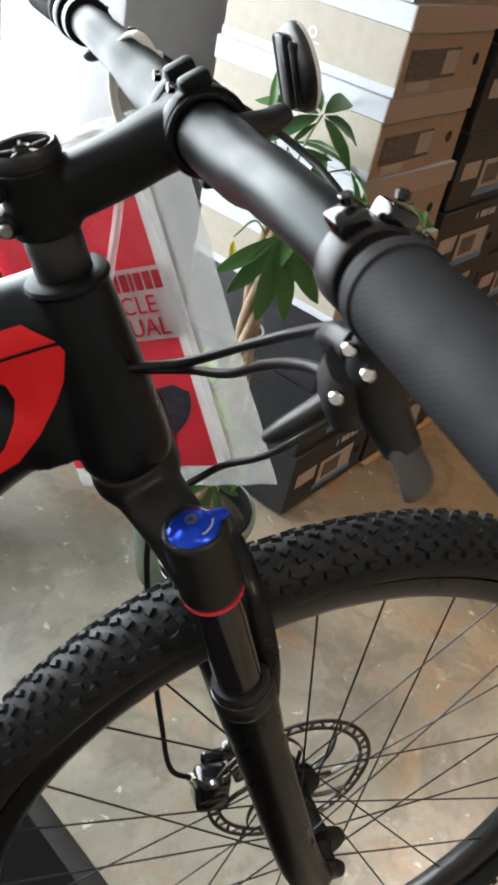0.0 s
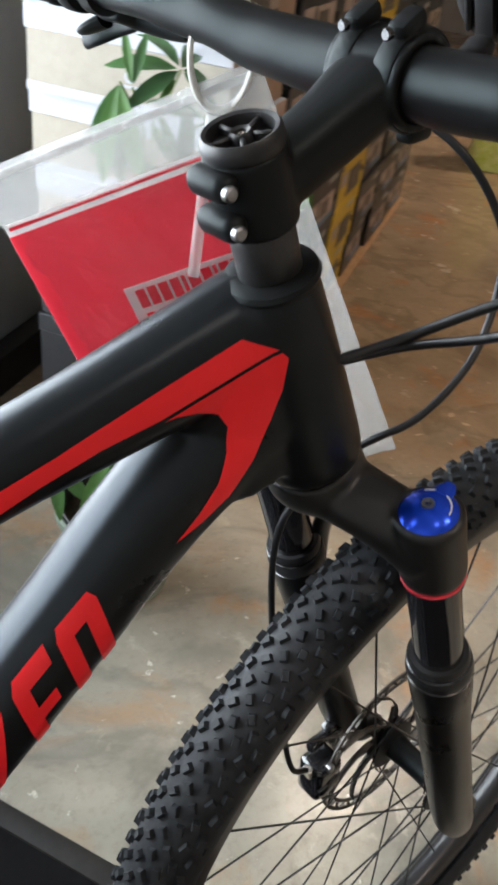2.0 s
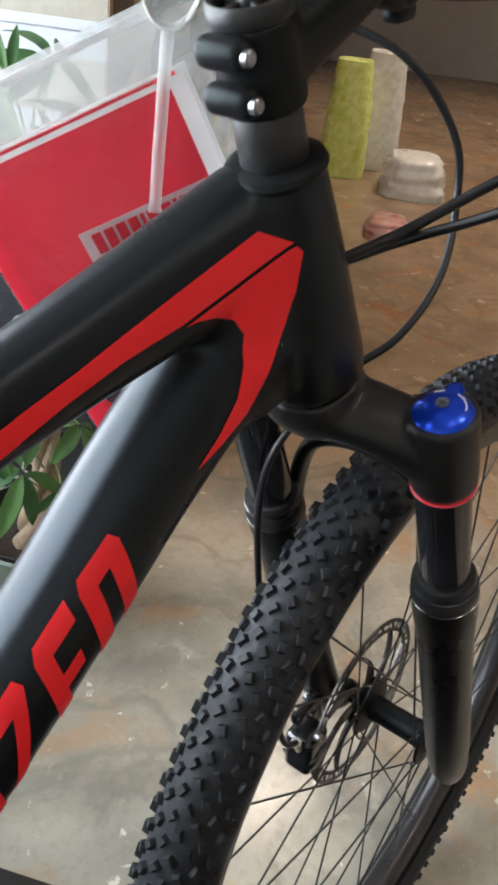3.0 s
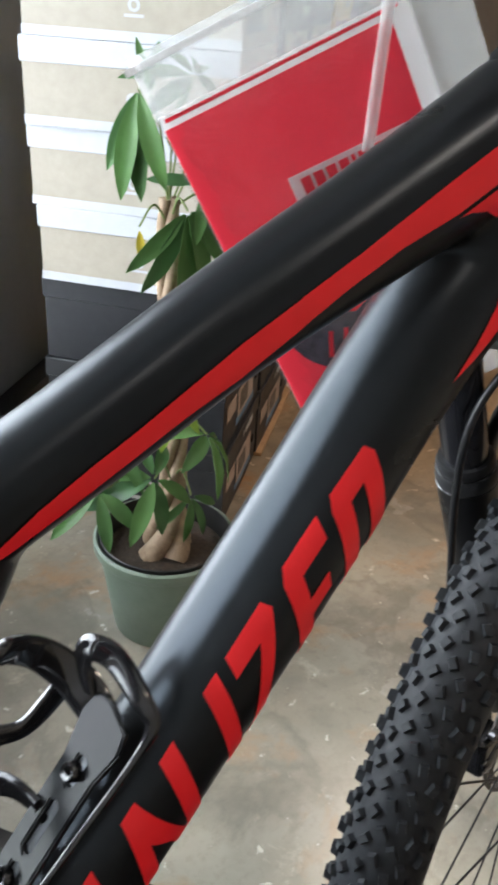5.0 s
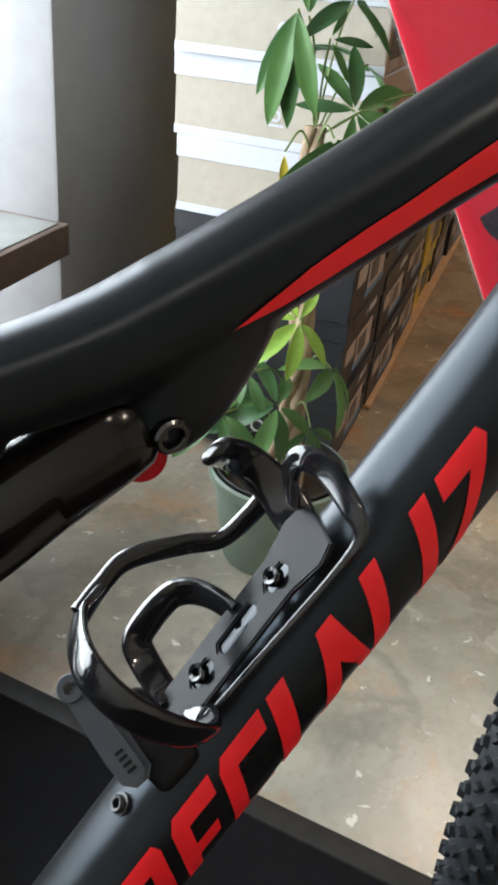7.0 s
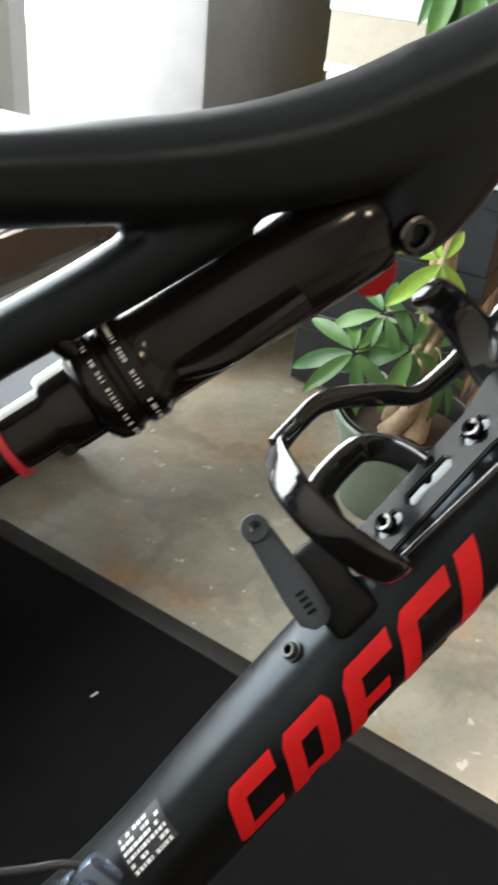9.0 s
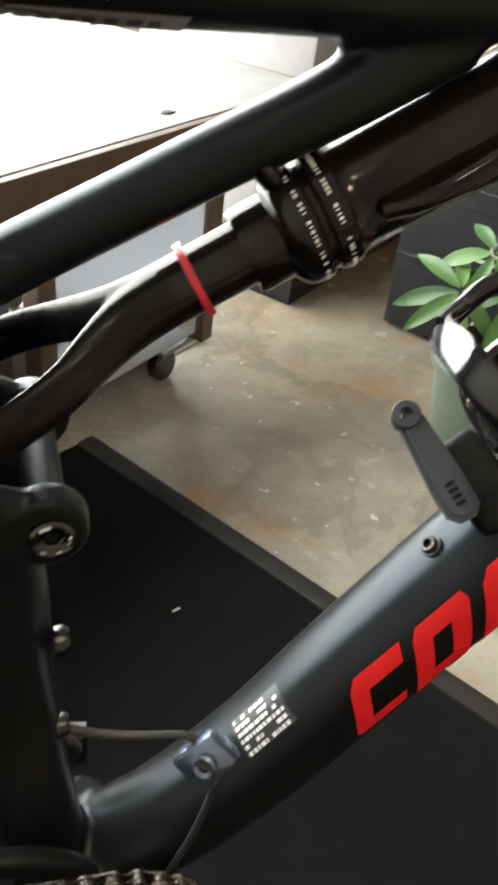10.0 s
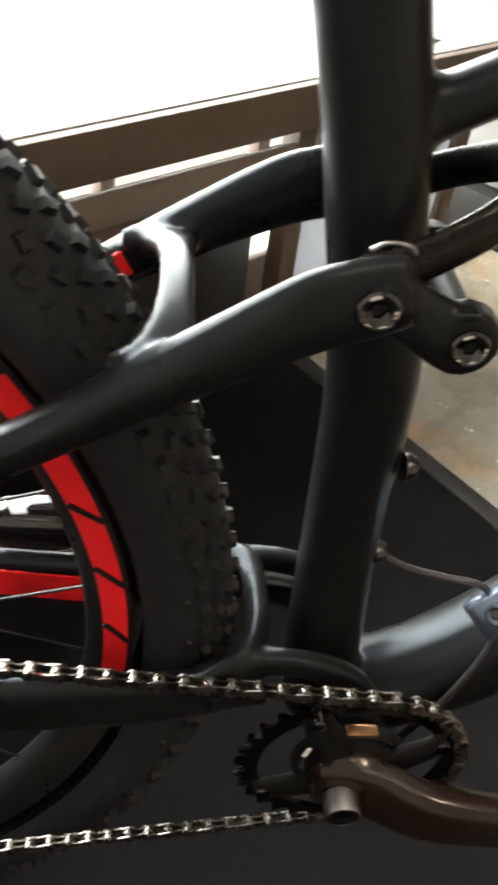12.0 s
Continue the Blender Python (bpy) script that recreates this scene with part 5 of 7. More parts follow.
for s in (0.004, 0.061):
    part("cage_bolt", lathe([(0, 0.004), (0.0022, 0.004), (0.0022, 0.0072), (0.0040, 0.0078), (0.0047, 0.0066), (0.0047, 0.003), (0, 0.003)], 20, basis(DD, BY, BN, CG(s, 0, 0.004))), BOLT, cage)
part("blanking_bolt", lathe([(0, 0.0), (0.0024, 0.0), (0.0024, 0.0032), (0.0036, 0.0034), (0.0042, 0.0026), (0.0043, 0.0008), (0.0054, 0.0004), (0.0054, -0.002), (0, -0.002)], 24, basis(DD, Y, DN, (0.1675, -0.001, 0.5235))), PLASTIC, bike, "small black bolt in the down tube")
tl = bmesh.new()
tx = Vector((0.32, -0.80, -0.50)).normalized()
tz = Vector((-0.37, -0.64, 0.67))
tz = (tz - tx * tz.dot(tx)).normalized()
tm = basis(tx, tz.cross(tx), tz, (0.167, 0.0085, 0.561))
plate([(-0.031, -0.004), (-0.025, -0.0068), (0.008, -0.0090), (0.020, -0.0086), (0.025, -0.004), (0.025, 0.003), (0.021, 0.0072), (0.004, 0.0075), (-0.025, 0.0058), (-0.031, 0.004)], 0.012, basis(Vector((1, 0, 0)), Vector((0, 1, 0)), Vector((0, 0, 1)), (0, 0, 0)), 0.0025, tl)
tool = part("tool_clip", place(tl, tm), GREYP, bike, "grey nylon tool clipped under the cage")
part("tool_eye", place(lathe([(0.0032, -0.007), (0.0062, -0.007), (0.0068, -0.005), (0.0068, 0.006), (0.0062, 0.007), (0.0032, 0.007)], 24, Matrix.Translation((-0.029, -0.001, 0)), closed=True), tm), GREYP, tool)
for k in range(4):
    part("tool_mark", place(block(0.0016, 0.0045, 0.0006, Matrix.Translation((0.0075 + 0.0032 * k, -0.0005, 0.0062))), tm), SPIDERM, tool)
part("tool_body", place(block(0.046, 0.026, 0.016, Matrix.Translation((0.012, 0.0125, -0.007)) @ Matrix.Rotation(0.12, 4, "Z"), 0.005, 3), tm), SPIDERM, tool, "black holder")

# ---- the room ----
def concrete():
    m = mat("stained_concrete", (0.3, 0.28, 0.24), 0.35)
    tc = m.node_tree.nodes.new("ShaderNodeTexCoord")

    def noise_ramp(scale, p0, p1, detail=8.0, rough=0.62, dist=0.0):
        n = node(m, "ShaderNodeTexNoise", Scale=scale, Detail=detail, Roughness=rough, Distortion=dist)
        link(m, tc.outputs["Object"], n.inputs["Vector"])
        r = node(m, "ShaderNodeMapRange")
        r.inputs["From Min"].default_value, r.inputs["From Max"].default_value = p0, p1
        link(m, n.outputs["Fac"], r.inputs["Value"])
        return r.outputs["Result"]

    def part_of(fac, share):
        x = node(m, "ShaderNodeMath")
        x.operation = "MULTIPLY"
        link(m, fac, x.inputs[0])
        x.inputs[1].default_value = share
        return x.outputs[0]

    def mix(fac, a, b):
        x = m.node_tree.nodes.new("ShaderNodeMix")
        x.data_type = "RGBA"
        link(m, fac, x.inputs[0])
        for sock, v in ((x.inputs[6], a), (x.inputs[7], b)):
            if isinstance(v, tuple):
                sock.default_value = (*v, 1)
            else:
                link(m, v, sock)
        return x.outputs[2]
    c = mix(noise_ramp(2.2, 0.36, 0.64), (0.265, 0.247, 0.200), (0.365, 0.342, 0.282))
    c = mix(part_of(noise_ramp(6.0, 0.46, 0.70, 7, 0.58, 0.4), 0.58), c, (0.165, 0.153, 0.125))
    c = mix(part_of(noise_ramp(9.0, 0.58, 0.70, 8, 0.55, 0.4), 0.65), c, (0.335, 0.312, 0.262))
    c = mix(part_of(noise_ramp(5.3, 0.55, 0.69, 6, 0.58, 0.5), 0.85), c, (0.360, 0.222, 0.122))
    c = mix(part_of(noise_ramp(14.0, 0.58, 0.70, 10, 0.74, 0.5), 0.75), c, (0.47, 0.43, 0.345))
    c = mix(part_of(noise_ramp(60.0, 0.5, 0.8, 6, 0.7), 0.7), c, (0.21, 0.19, 0.16))
    c = mix(part_of(noise_ramp(30.0, 0.655, 0.70, 4, 0.6, 0.3), 0.85), c, (0.62, 0.58, 0.50))
    inside, outside = noise_ramp(3.6, 0.500, 0.530, 8, 0.55, 0.5), noise_ramp(3.6, 0.535, 0.590, 8, 0.55, 0.5)
    edge = node(m, "ShaderNodeMath")
    edge.operation = "SUBTRACT"
    link(m, inside, edge.inputs[0])
    link(m, outside, edge.inputs[1])
    c = mix(part_of(edge.outputs[0], 0.34), c, (0.130, 0.118, 0.096))
    # brown multiply that grows along u past the stacked boxes, with a noisy edge
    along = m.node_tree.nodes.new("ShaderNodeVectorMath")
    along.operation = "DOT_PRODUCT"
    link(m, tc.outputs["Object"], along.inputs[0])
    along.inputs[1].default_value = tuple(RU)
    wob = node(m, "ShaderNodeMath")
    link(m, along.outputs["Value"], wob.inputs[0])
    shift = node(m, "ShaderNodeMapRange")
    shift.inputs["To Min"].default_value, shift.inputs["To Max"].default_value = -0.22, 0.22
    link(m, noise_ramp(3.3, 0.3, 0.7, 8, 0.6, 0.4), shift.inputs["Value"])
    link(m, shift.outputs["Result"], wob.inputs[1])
    brown_share = node(m, "ShaderNodeMapRange")
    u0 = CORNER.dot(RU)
    brown_share.inputs["From Min"].default_value, brown_share.inputs["From Max"].default_value = u0 - 0.35, u0 + 0.45
    brown_share.inputs["To Max"].default_value = 0.85
    link(m, wob.outputs[0], brown_share.inputs["Value"])
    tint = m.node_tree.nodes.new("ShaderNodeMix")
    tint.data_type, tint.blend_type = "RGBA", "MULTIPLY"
    link(m, brown_share.outputs["Result"], tint.inputs[0])
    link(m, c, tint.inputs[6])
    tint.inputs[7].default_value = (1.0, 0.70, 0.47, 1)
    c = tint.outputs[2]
    link(m, c, bsdf(m).inputs["Base Color"])
    r = node(m, "ShaderNodeMapRange")
    r.inputs["To Min"].default_value, r.inputs["To Max"].default_value = 0.09, 0.30
    link(m, noise_ramp(9.0, 0.3, 0.7), r.inputs["Value"])
    link(m, r.outputs["Result"], bsdf(m).inputs["Roughness"])
    bp = node(m, "ShaderNodeBump", Strength=0.12, Distance=0.002)
    link(m, noise_ramp(45.0, 0.3, 0.7), bp.inputs["Height"])
    link(m, bp.outputs["Normal"], bsdf(m).inputs["Normal"])
    return m


CONCRETE = concrete()
WALLM = grain(mat("pale_wall", (0.56, 0.52, 0.47), 0.6), 3, 0.5, 0.65, (0.54, 0.50, 0.45), (0.60, 0.56, 0.51), 0.05, 200)
CEILM = grain(mat("pale_ceiling", (0.5, 0.49, 0.47), 0.6), 3, 0.5, 0.65, (0.48, 0.47, 0.45), (0.53, 0.52, 0.50))
PILLARM = grain(mat("grey_pillar_paint", (0.34, 0.335, 0.335), 0.5), 5, 0.45, 0.58, (0.325, 0.32, 0.32), (0.365, 0.36, 0.36), 0.05, 260)
BLACKM = grain(mat("black_plinth", (0.012, 0.012, 0.012), 0.4), 8, 0.35, 0.5)
MATM = grain(mat("black_mat", (0.005, 0.005, 0.0055), 0.75, spec=0.08), 12, 0.68, 0.8, (0.0040, 0.0040, 0.0046), (0.0062, 0.0062, 0.0068), 0.15, 900, 0.0005)
EDGEM = grain(mat("mat_border", (0.014, 0.013, 0.012), 0.5, spec=0.3), 12, 0.42, 0.6, (0.010, 0.0095, 0.009), (0.020, 0.018, 0.016), 0.1, 400, 0.0005)
WHITETOP = grain(mat("white_bench_top", (0.31, 0.315, 0.31), 0.25), 6, 0.14, 0.28, (0.29, 0.295, 0.287), (0.335, 0.34, 0.332))
BROWN = grain(mat("brown_bench_frame", (0.10, 0.066, 0.05), 0.45), 9, 0.4, 0.52, (0.09, 0.06, 0.045), (0.12, 0.08, 0.06), 0.08, 300)
TAUPE = grain(mat("taupe_edge", (0.20, 0.17, 0.145), 0.45), 9, 0.4, 0.52, (0.185, 0.155, 0.13), (0.22, 0.185, 0.16))
PAVING = grain(mat("pale_paving", (0.72, 0.71, 0.68), 0.7), 4, 0.6, 0.75, (0.68, 0.67, 0.64), (0.76, 0.75, 0.72))
PANELM = grain(mat("white_panel", (0.75, 0.75, 0.75), 0.3), 5, 0.25, 0.36, (0.73, 0.73, 0.73), (0.77, 0.77, 0.765))
def frosted(m, amount):
    """Lets light from behind shine through a thin panel."""
    tl = node(m, "ShaderNodeBsdfTranslucent", Color=(0.46, 0.48, 0.51, 1))
    ms = m.node_tree.nodes.new("ShaderNodeMixShader")
    ms.inputs[0].default_value = amount
    link(m, bsdf(m).outputs[0], ms.inputs[1])
    link(m, tl.outputs[0], ms.inputs[2])
    link(m, ms.outputs[0], m.node_tree.nodes["Material Output"].inputs[0])
    return m


FROSTED = frosted(grain(mat("frosted_panel", (0.7, 0.7, 0.7), 0.35), 5, 0.3, 0.42), 0.7)
ALUM = grain(mat("window_frame", (0.13, 0.125, 0.12), 0.4, 0.3), 8, 0.35, 0.45)

U0, U1, V0, V1 = -2.7, 6.6, -3.4, WINDOW_V
ROOMM = Matrix.Translation(CORNER) @ Matrix.Rotation(TH, 4, "Z")


def room_block(name, u0, u1, v0, v1, z0, z1, material, label="", bevel=0.0, parent=None):
    m = ROOMM @ Matrix.Translation(((u0 + u1) / 2, (v0 + v1) / 2, (z0 + z1) / 2))
    return part(name, block(u1 - u0, v1 - v0, z1 - z0, m, bevel), material, parent, label)


def structure(ob, label, category):
    return tagged(ob, label, category, kind="structure")


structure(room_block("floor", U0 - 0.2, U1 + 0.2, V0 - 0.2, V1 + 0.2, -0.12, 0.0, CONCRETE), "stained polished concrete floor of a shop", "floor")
structure(room_block("ceiling", U0 - 0.2, U1 + 0.2, V0 - 0.2, V1 + 0.2, 2.85, 2.97, CEILM), "plain pale ceiling", "ceiling")
structure(room_block("wall_south", U0 - 0.2, U1 + 0.2, V0 - 0.2, V0, 0, 2.85, WALLM), "plain pale wall", "wall")
structure(room_block("wall_west", U0 - 0.2, U0, V0, V1 + 0.2, 0, 2.85, WALLM), "plain pale wall", "wall")
structure(room_block("wall_east", U1, U1 + 0.2, V0, V1 + 0.2, 0, 2.85, WALLM), "plain pale wall", "wall")
structure(room_block("wall_north", 1.2, U1, V1, V1 + 0.2, 0, 2.85, WALLM), "plain wall behind the stacked boxes", "wall")
# out of view: these two walls narrow the opening to shape the window light
structure(room_block("wall_header", -2.0, 1.2, V1, V1 + 0.2, 1.95, 2.85, WALLM), "unseen wall above the shop window, lowered to limit its light", "wall")
structure(room_block("wall_north_west", U0, -2.0, V1, V1 + 0.2, 0, 2.85, WALLM), "unseen plain wall added beside the shop window to limit its light", "wall")
win = structure(room_block("window_1", -2.0, 1.2, V1 + 0.02, V1 + 0.12, 0.0, 0.06, ALUM), "dark framed shop window reaching to the floor, glaring with daylight", "window")
room_block("window_head", -2.0, 1.2, V1 + 0.02, V1 + 0.12, 1.89, 1.95, ALUM, parent=win)
for u in (-1.97, -0.84, 0.04, 1.17):
    room_block("mullion", u - 0.025, u + 0.025, V1 + 0.02, V1 + 0.12, 0.06, 1.89, ALUM, parent=win)
GLASS = mat("window_glass", (1, 1, 1), 0.0)
bsdf(GLASS).inputs["Transmission Weight"].default_value = 1.0
bsdf(GLASS).inputs["IOR"].default_value = 1.45
for u0, u1 in ((-1.945, -0.865), (-0.815, 0.015), (0.065, 1.145)):
    g = room_block("pane", u0, u1, V1 + 0.066, V1 + 0.074, 0.06, 1.89, GLASS, parent=win)
    g.visible_shadow = False
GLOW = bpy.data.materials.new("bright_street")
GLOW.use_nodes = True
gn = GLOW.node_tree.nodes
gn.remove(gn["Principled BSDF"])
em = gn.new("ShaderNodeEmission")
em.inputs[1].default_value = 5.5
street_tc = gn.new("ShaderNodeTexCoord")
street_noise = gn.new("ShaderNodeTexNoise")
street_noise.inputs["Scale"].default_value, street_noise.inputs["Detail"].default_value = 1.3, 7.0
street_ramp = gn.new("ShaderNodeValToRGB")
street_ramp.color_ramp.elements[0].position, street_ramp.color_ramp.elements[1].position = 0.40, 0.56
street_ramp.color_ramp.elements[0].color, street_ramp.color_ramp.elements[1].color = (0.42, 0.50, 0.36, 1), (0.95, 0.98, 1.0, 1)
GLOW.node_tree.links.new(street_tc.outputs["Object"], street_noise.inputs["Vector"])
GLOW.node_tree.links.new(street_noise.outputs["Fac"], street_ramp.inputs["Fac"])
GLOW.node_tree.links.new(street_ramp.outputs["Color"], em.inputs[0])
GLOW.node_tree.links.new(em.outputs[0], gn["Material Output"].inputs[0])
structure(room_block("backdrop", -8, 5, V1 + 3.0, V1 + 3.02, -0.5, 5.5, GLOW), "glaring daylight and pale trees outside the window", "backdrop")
structure(room_block("pavement", -8, 5, V1 + 0.2, V1 + 3.0, -0.16, -0.04, PAVING), "pale sunlit pavement outside", "pavement")

pil = thing("pillar", "broad grey painted pillar on a black plinth", "pillar")
tagged(pil, kind="structure")
room_block("shaft", -0.03, 0.52, 0.56, 0.92, 0.095, 2.85, PILLARM, bevel=0.008, parent=pil)
room_block("plinth", -0.075, 0.565, 0.515, 0.965, 0.0, 0.095, BLACKM, bevel=0.003, parent=pil)

bench = thing("window_bench", "low white-topped bench with a brown frame in the shop window", "bench")
BU0 = -2.5
room_block("bench_top", BU0, -0.17, 0.475, 0.93, 0.43, 0.452, WHITETOP, "glossy white top", 0.002, bench)
room_block("front_rail", BU0, -0.17, 0.462, 0.475, 0.397, 0.450, BROWN, "dark brown edge rail", 0.002, bench)
room_block("end_rail", -0.17, -0.157, 0.462, 0.93, 0.397, 0.450, BROWN, "dark brown end rail", 0.002, bench)
for u in (-0.428, -0.785, -1.55, BU0):
    for v in (0.478, 0.885):
        room_block("leg", u, u + 0.03, v, v + 0.03, 0.075, 0.43, BROWN, bevel=0.002, parent=bench)
room_block("lower_shelf", -0.748, -0.431, 0.486, 0.90, 0.360, 0.376, WHITETOP, "white lower shelf", 0.002, bench)
room_block("shelf_edge", BU0 + 0.045, -0.788, 0.479, 0.485, 0.336, 0.375, TAUPE, "taupe front edge of the lower shelf", 0.001, bench)
room_block("lower_rail", BU0 + 0.045, -0.788, 0.484, 0.498, 0.300, 0.335, BROWN, "dark brown rail under the shelf", 0.001, bench)
room_block("lower_panel", -0.748, -0.431, 0.490, 0.494, 0.092, 0.358, FROSTED, "frosted white lower panel", 0.001, bench)
# added boards: block the window's glow and keep the space underneath dark
room_block("kick_board", BU0 + 0.045, -0.760, 0.560, 0.575, 0.0, 0.275, BLACKM, "black board added to keep the space under the bench dark", 0.002, bench)
room_block("kick_board", -0.755, -0.400, 0.585, 0.600, 0.0, 0.15, BROWN, "dark brown board added to stop light under the bench", 0.002, bench)
for u in (-0.465, -1.335, BU0 + 0.05):
    room_block("castor_plate", u - 0.035, u + 0.065, 0.50, 0.56, 0.066, 0.0745, STEEL, "bright steel castor plate", 0.001, bench)
    for v in (0.53, 0.885):
        wheel = rod(room(u, v - 0.011, 0.029), room(u, v + 0.011, 0.029), 0.0285, 24, chamfer=0.004)
        block(0.05, 0.030, 0.022, ROOMM @ Matrix.Translation((u + 0.006, v, 0.064)), 0.004, bm=wheel)
        part("castor", wheel, GLOSS, bench, "small glossy black castor")
part("boss", rod(room(-0.472, 0.489, 0.146), room(-0.472, 0.473, 0.146), 0.025, 28, chamfer=0.006), CHROME, bench, "round polished steel boss")

# the black mat under the rear of the bicycle
MD = Vector((0.426, -0.626, 0)).normalized()
MN = Vector((-MD.y, MD.x, 0))
mp = Vector((0.374, 0.414, 0))
flo = thing("floor_mat", "black rubber display mat with a raised border", "mat")
mm = basis(MD, MN, Z, mp)
ends = (-0.462, 1.15)
part("mat_sheet", plate([(ends[0], -0.028), (ends[1], -0.028), (ends[1], -1.75), (ends[0] - 0.13, -1.75)], 0.004, mm @ Matrix.Translation((0, 0, 0.002))), MATM, flo)
part("mat_border", tube([(*(mm @ Vector((x, -0.016, 0.0035))), 0.016, 0.0045) for x in (ends[0], -0.2, 0, 0.5, ends[1])], 12, tuple(MN), 3.0), EDGEM, flo, "worn raised black border")
FLECK = mat("paper_fleck", (0.7, 0.7, 0.68), 0.6)
for x, y, a in ((0.167, 0.432, 0.4),):
    tagged(part("paper_scrap", block(0.011, 0.0035, 0.0012, Matrix.Translation((x, y, 0.0046)) @ Matrix.Rotation(a, 4, "Z"), 0.0005, 1), FLECK), "tiny white scrap lying on the black mat", "scrap")

# ---- stacked shoe boxes ----
CARD_WHITE = grain(mat("white_card", (0.52, 0.54, 0.58), 0.5), 12, 0.42, 0.58, (0.50, 0.52, 0.56), (0.54, 0.56, 0.60))
CARD_BEIGE = grain(mat("beige_card", (0.39, 0.35, 0.28), 0.55), 12, 0.48, 0.62, (0.37, 0.33, 0.26), (0.42, 0.38, 0.31))
CARD_BROWN = grain(mat("brown_card", (0.36, 0.23, 0.15), 0.55), 14, 0.48, 0.62, (0.34, 0.21, 0.135), (0.39, 0.25, 0.165))
CARD_BLACK = grain(mat("black_card", (0.014, 0.015, 0.018), 0.4), 14, 0.34, 0.46, (0.012, 0.013, 0.016), (0.020, 0.021, 0.024))
CARD_YELLOW = grain(mat("yellow_card", (0.62, 0.40, 0.02), 0.5), 14, 0.42, 0.56, (0.58, 0.37, 0.02), (0.66, 0.43, 0.025))
LABEL_DARK = grain(mat("dark_label", (0.10, 0.075, 0.06), 0.5), 40, 0.42, 0.6, (0.05, 0.04, 0.035), (0.17, 0.13, 0.10))
LABEL_PALE = grain(mat("pale_label", (0.42, 0.31, 0.25), 0.5), 60, 0.42, 0.6, (0.34, 0.25, 0.20), (0.50, 0.38, 0.30))
LABEL_BLUE = mat("blue_label_strip", (0.12, 0.22, 0.34), 0.5)
HOLE = mat("finger_hole", (0.006, 0.005, 0.005), 0.8)
BW, BL, WHITE_H, BLACK_H = 0.292, 0.345, 0.1280, 0.1505
BOXES = {}


def shoe_box(kind):
    """A lidded box: u is its width, v its length, with its printed end towards -v and one side towards -u."""
    side, lid, label = {"white": (CARD_BEIGE, CARD_WHITE, "beige shoe box with a white lid and a printed end label"), "black": (CARD_BLACK, CARD_BLACK, "black shoe box with pale printed labels"),
                        "yellow": (CARD_YELLOW, CARD_YELLOW, "yellow shoe box with a printed label")}[kind]
    ob = thing("shoe_box", label, "shoe box", "stacked shoe boxes")
    BH = WHITE_H if kind == "white" else BLACK_H
    part("box_body", block(BW - 0.006, BL - 0.006, BH - 0.004, Matrix.Translation((BW / 2, BL / 2, BH / 2 - 0.002)), 0.0015, 1), side, ob)
    part("box_lid", block(BW, BL, 0.036, Matrix.Translation((BW / 2, BL / 2, BH - 0.0185)), 0.0015, 1), lid if kind != "white" else [CARD_WHITE], ob)
    e = -0.0035 + 0.0065
    f = e - 0.0012

    def sticker(name, u0, u1, z0, z1, material, y=f):
        u0, u1, z0, z1 = u0 * 1.22, u1 * 1.22, z0 * BH / 0.1265, z1 * BH / 0.1265
        part(name, block(u1 - u0, 0.0008, z1 - z0, Matrix.Translation(((u0 + u1) / 2, y, (z0 + z1) / 2))), material, ob, smooth=False)
    if kind == "white":
        part("box_end", block(BW - 0.007, 0.0010, BH - 0.042, Matrix.Translation((BW / 2, 0.0024, (BH - 0.042) / 2 + 0.001))), CARD_BROWN, ob, "brown printed end")
        part("lid_end", block(BW - 0.001, 0.0010, 0.035, Matrix.Translation((BW / 2, -0.0006, BH - 0.0185))), mat("pink_brown_card", (0.42, 0.28, 0.21), 0.55) if "pink_brown_card" not in MATS else MATS["pink_brown_card"], ob, "pinkish brown lid end")
        part("bottom_strip", block(BW - 0.004, BL - 0.0045, 0.014, Matrix.Translation((BW / 2, BL / 2, 0.0075))), CARD_WHITE, ob)
        sticker("size_label", 0.018, 0.150, 0.022, 0.066, LABEL_DARK, 0.0012)
        sticker("picture_label", 0.110, 0.148, 0.028, 0.062, LABEL_PALE, 0.0005)
        sticker("code_label", 0.030, 0.085, 0.006, 0.020, LABEL_PALE, 0.0012)
        part("finger_hole", rod((0.248, 0.0014, 0.046), (0.248, 0.0030, 0.046), 0.010, 20), HOLE, ob)
        lg = bmesh.new()
        lathe([(0.005, 0.0), (0.009, 0.0), (0.009, 0.0006), (0.005, 0.0006)], 24, basis((0, 1, 0), (0, 0, 1), (1, 0, 0), (0.0022, 0.165, 0.050)), lg, closed=True)
        block(0.0006, 0.030, 0.004, Matrix.Translation((0.0022, 0.165, 0.036)), 0, 1, lg)
        part("side_mark", lg, CARD_WHITE, ob, "white printed mark")
    else:
        pale = LABEL_PALE
        sticker("size_label", 0.020, 0.075, 0.050, 0.078, pale)
        sticker("picture_label", 0.088, 0.190, 0.028, 0.076, LABEL_DARK if kind == "yellow" else pale)
        sticker("picture_print", 0.100, 0.150, 0.036, 0.068, LABEL_DARK, f - 0.0008)
        sticker("strip_label", 0.080, 0.196, 0.016, 0.027, LABEL_BLUE if kind == "black" else LABEL_DARK)
        part("finger_hole", rod((0.256, 0.0010, 0.060), (0.256, 0.0028, 0.060), 0.009, 18), HOLE, ob)
        for k, w in enumerate((0.004, 0.012, 0.010, 0.011, 0.009)):
            sticker("end_mark", 0.120 + 0.0145 * k, 0.120 + 0.0145 * k + w, 0.1265 - 0.026, 0.1265 - 0.014, MATS.get("pale_ink") or mat("pale_ink", (0.45, 0.43, 0.40), 0.5), -0.0008)
        if kind == "black":
            lg = bmesh.new()
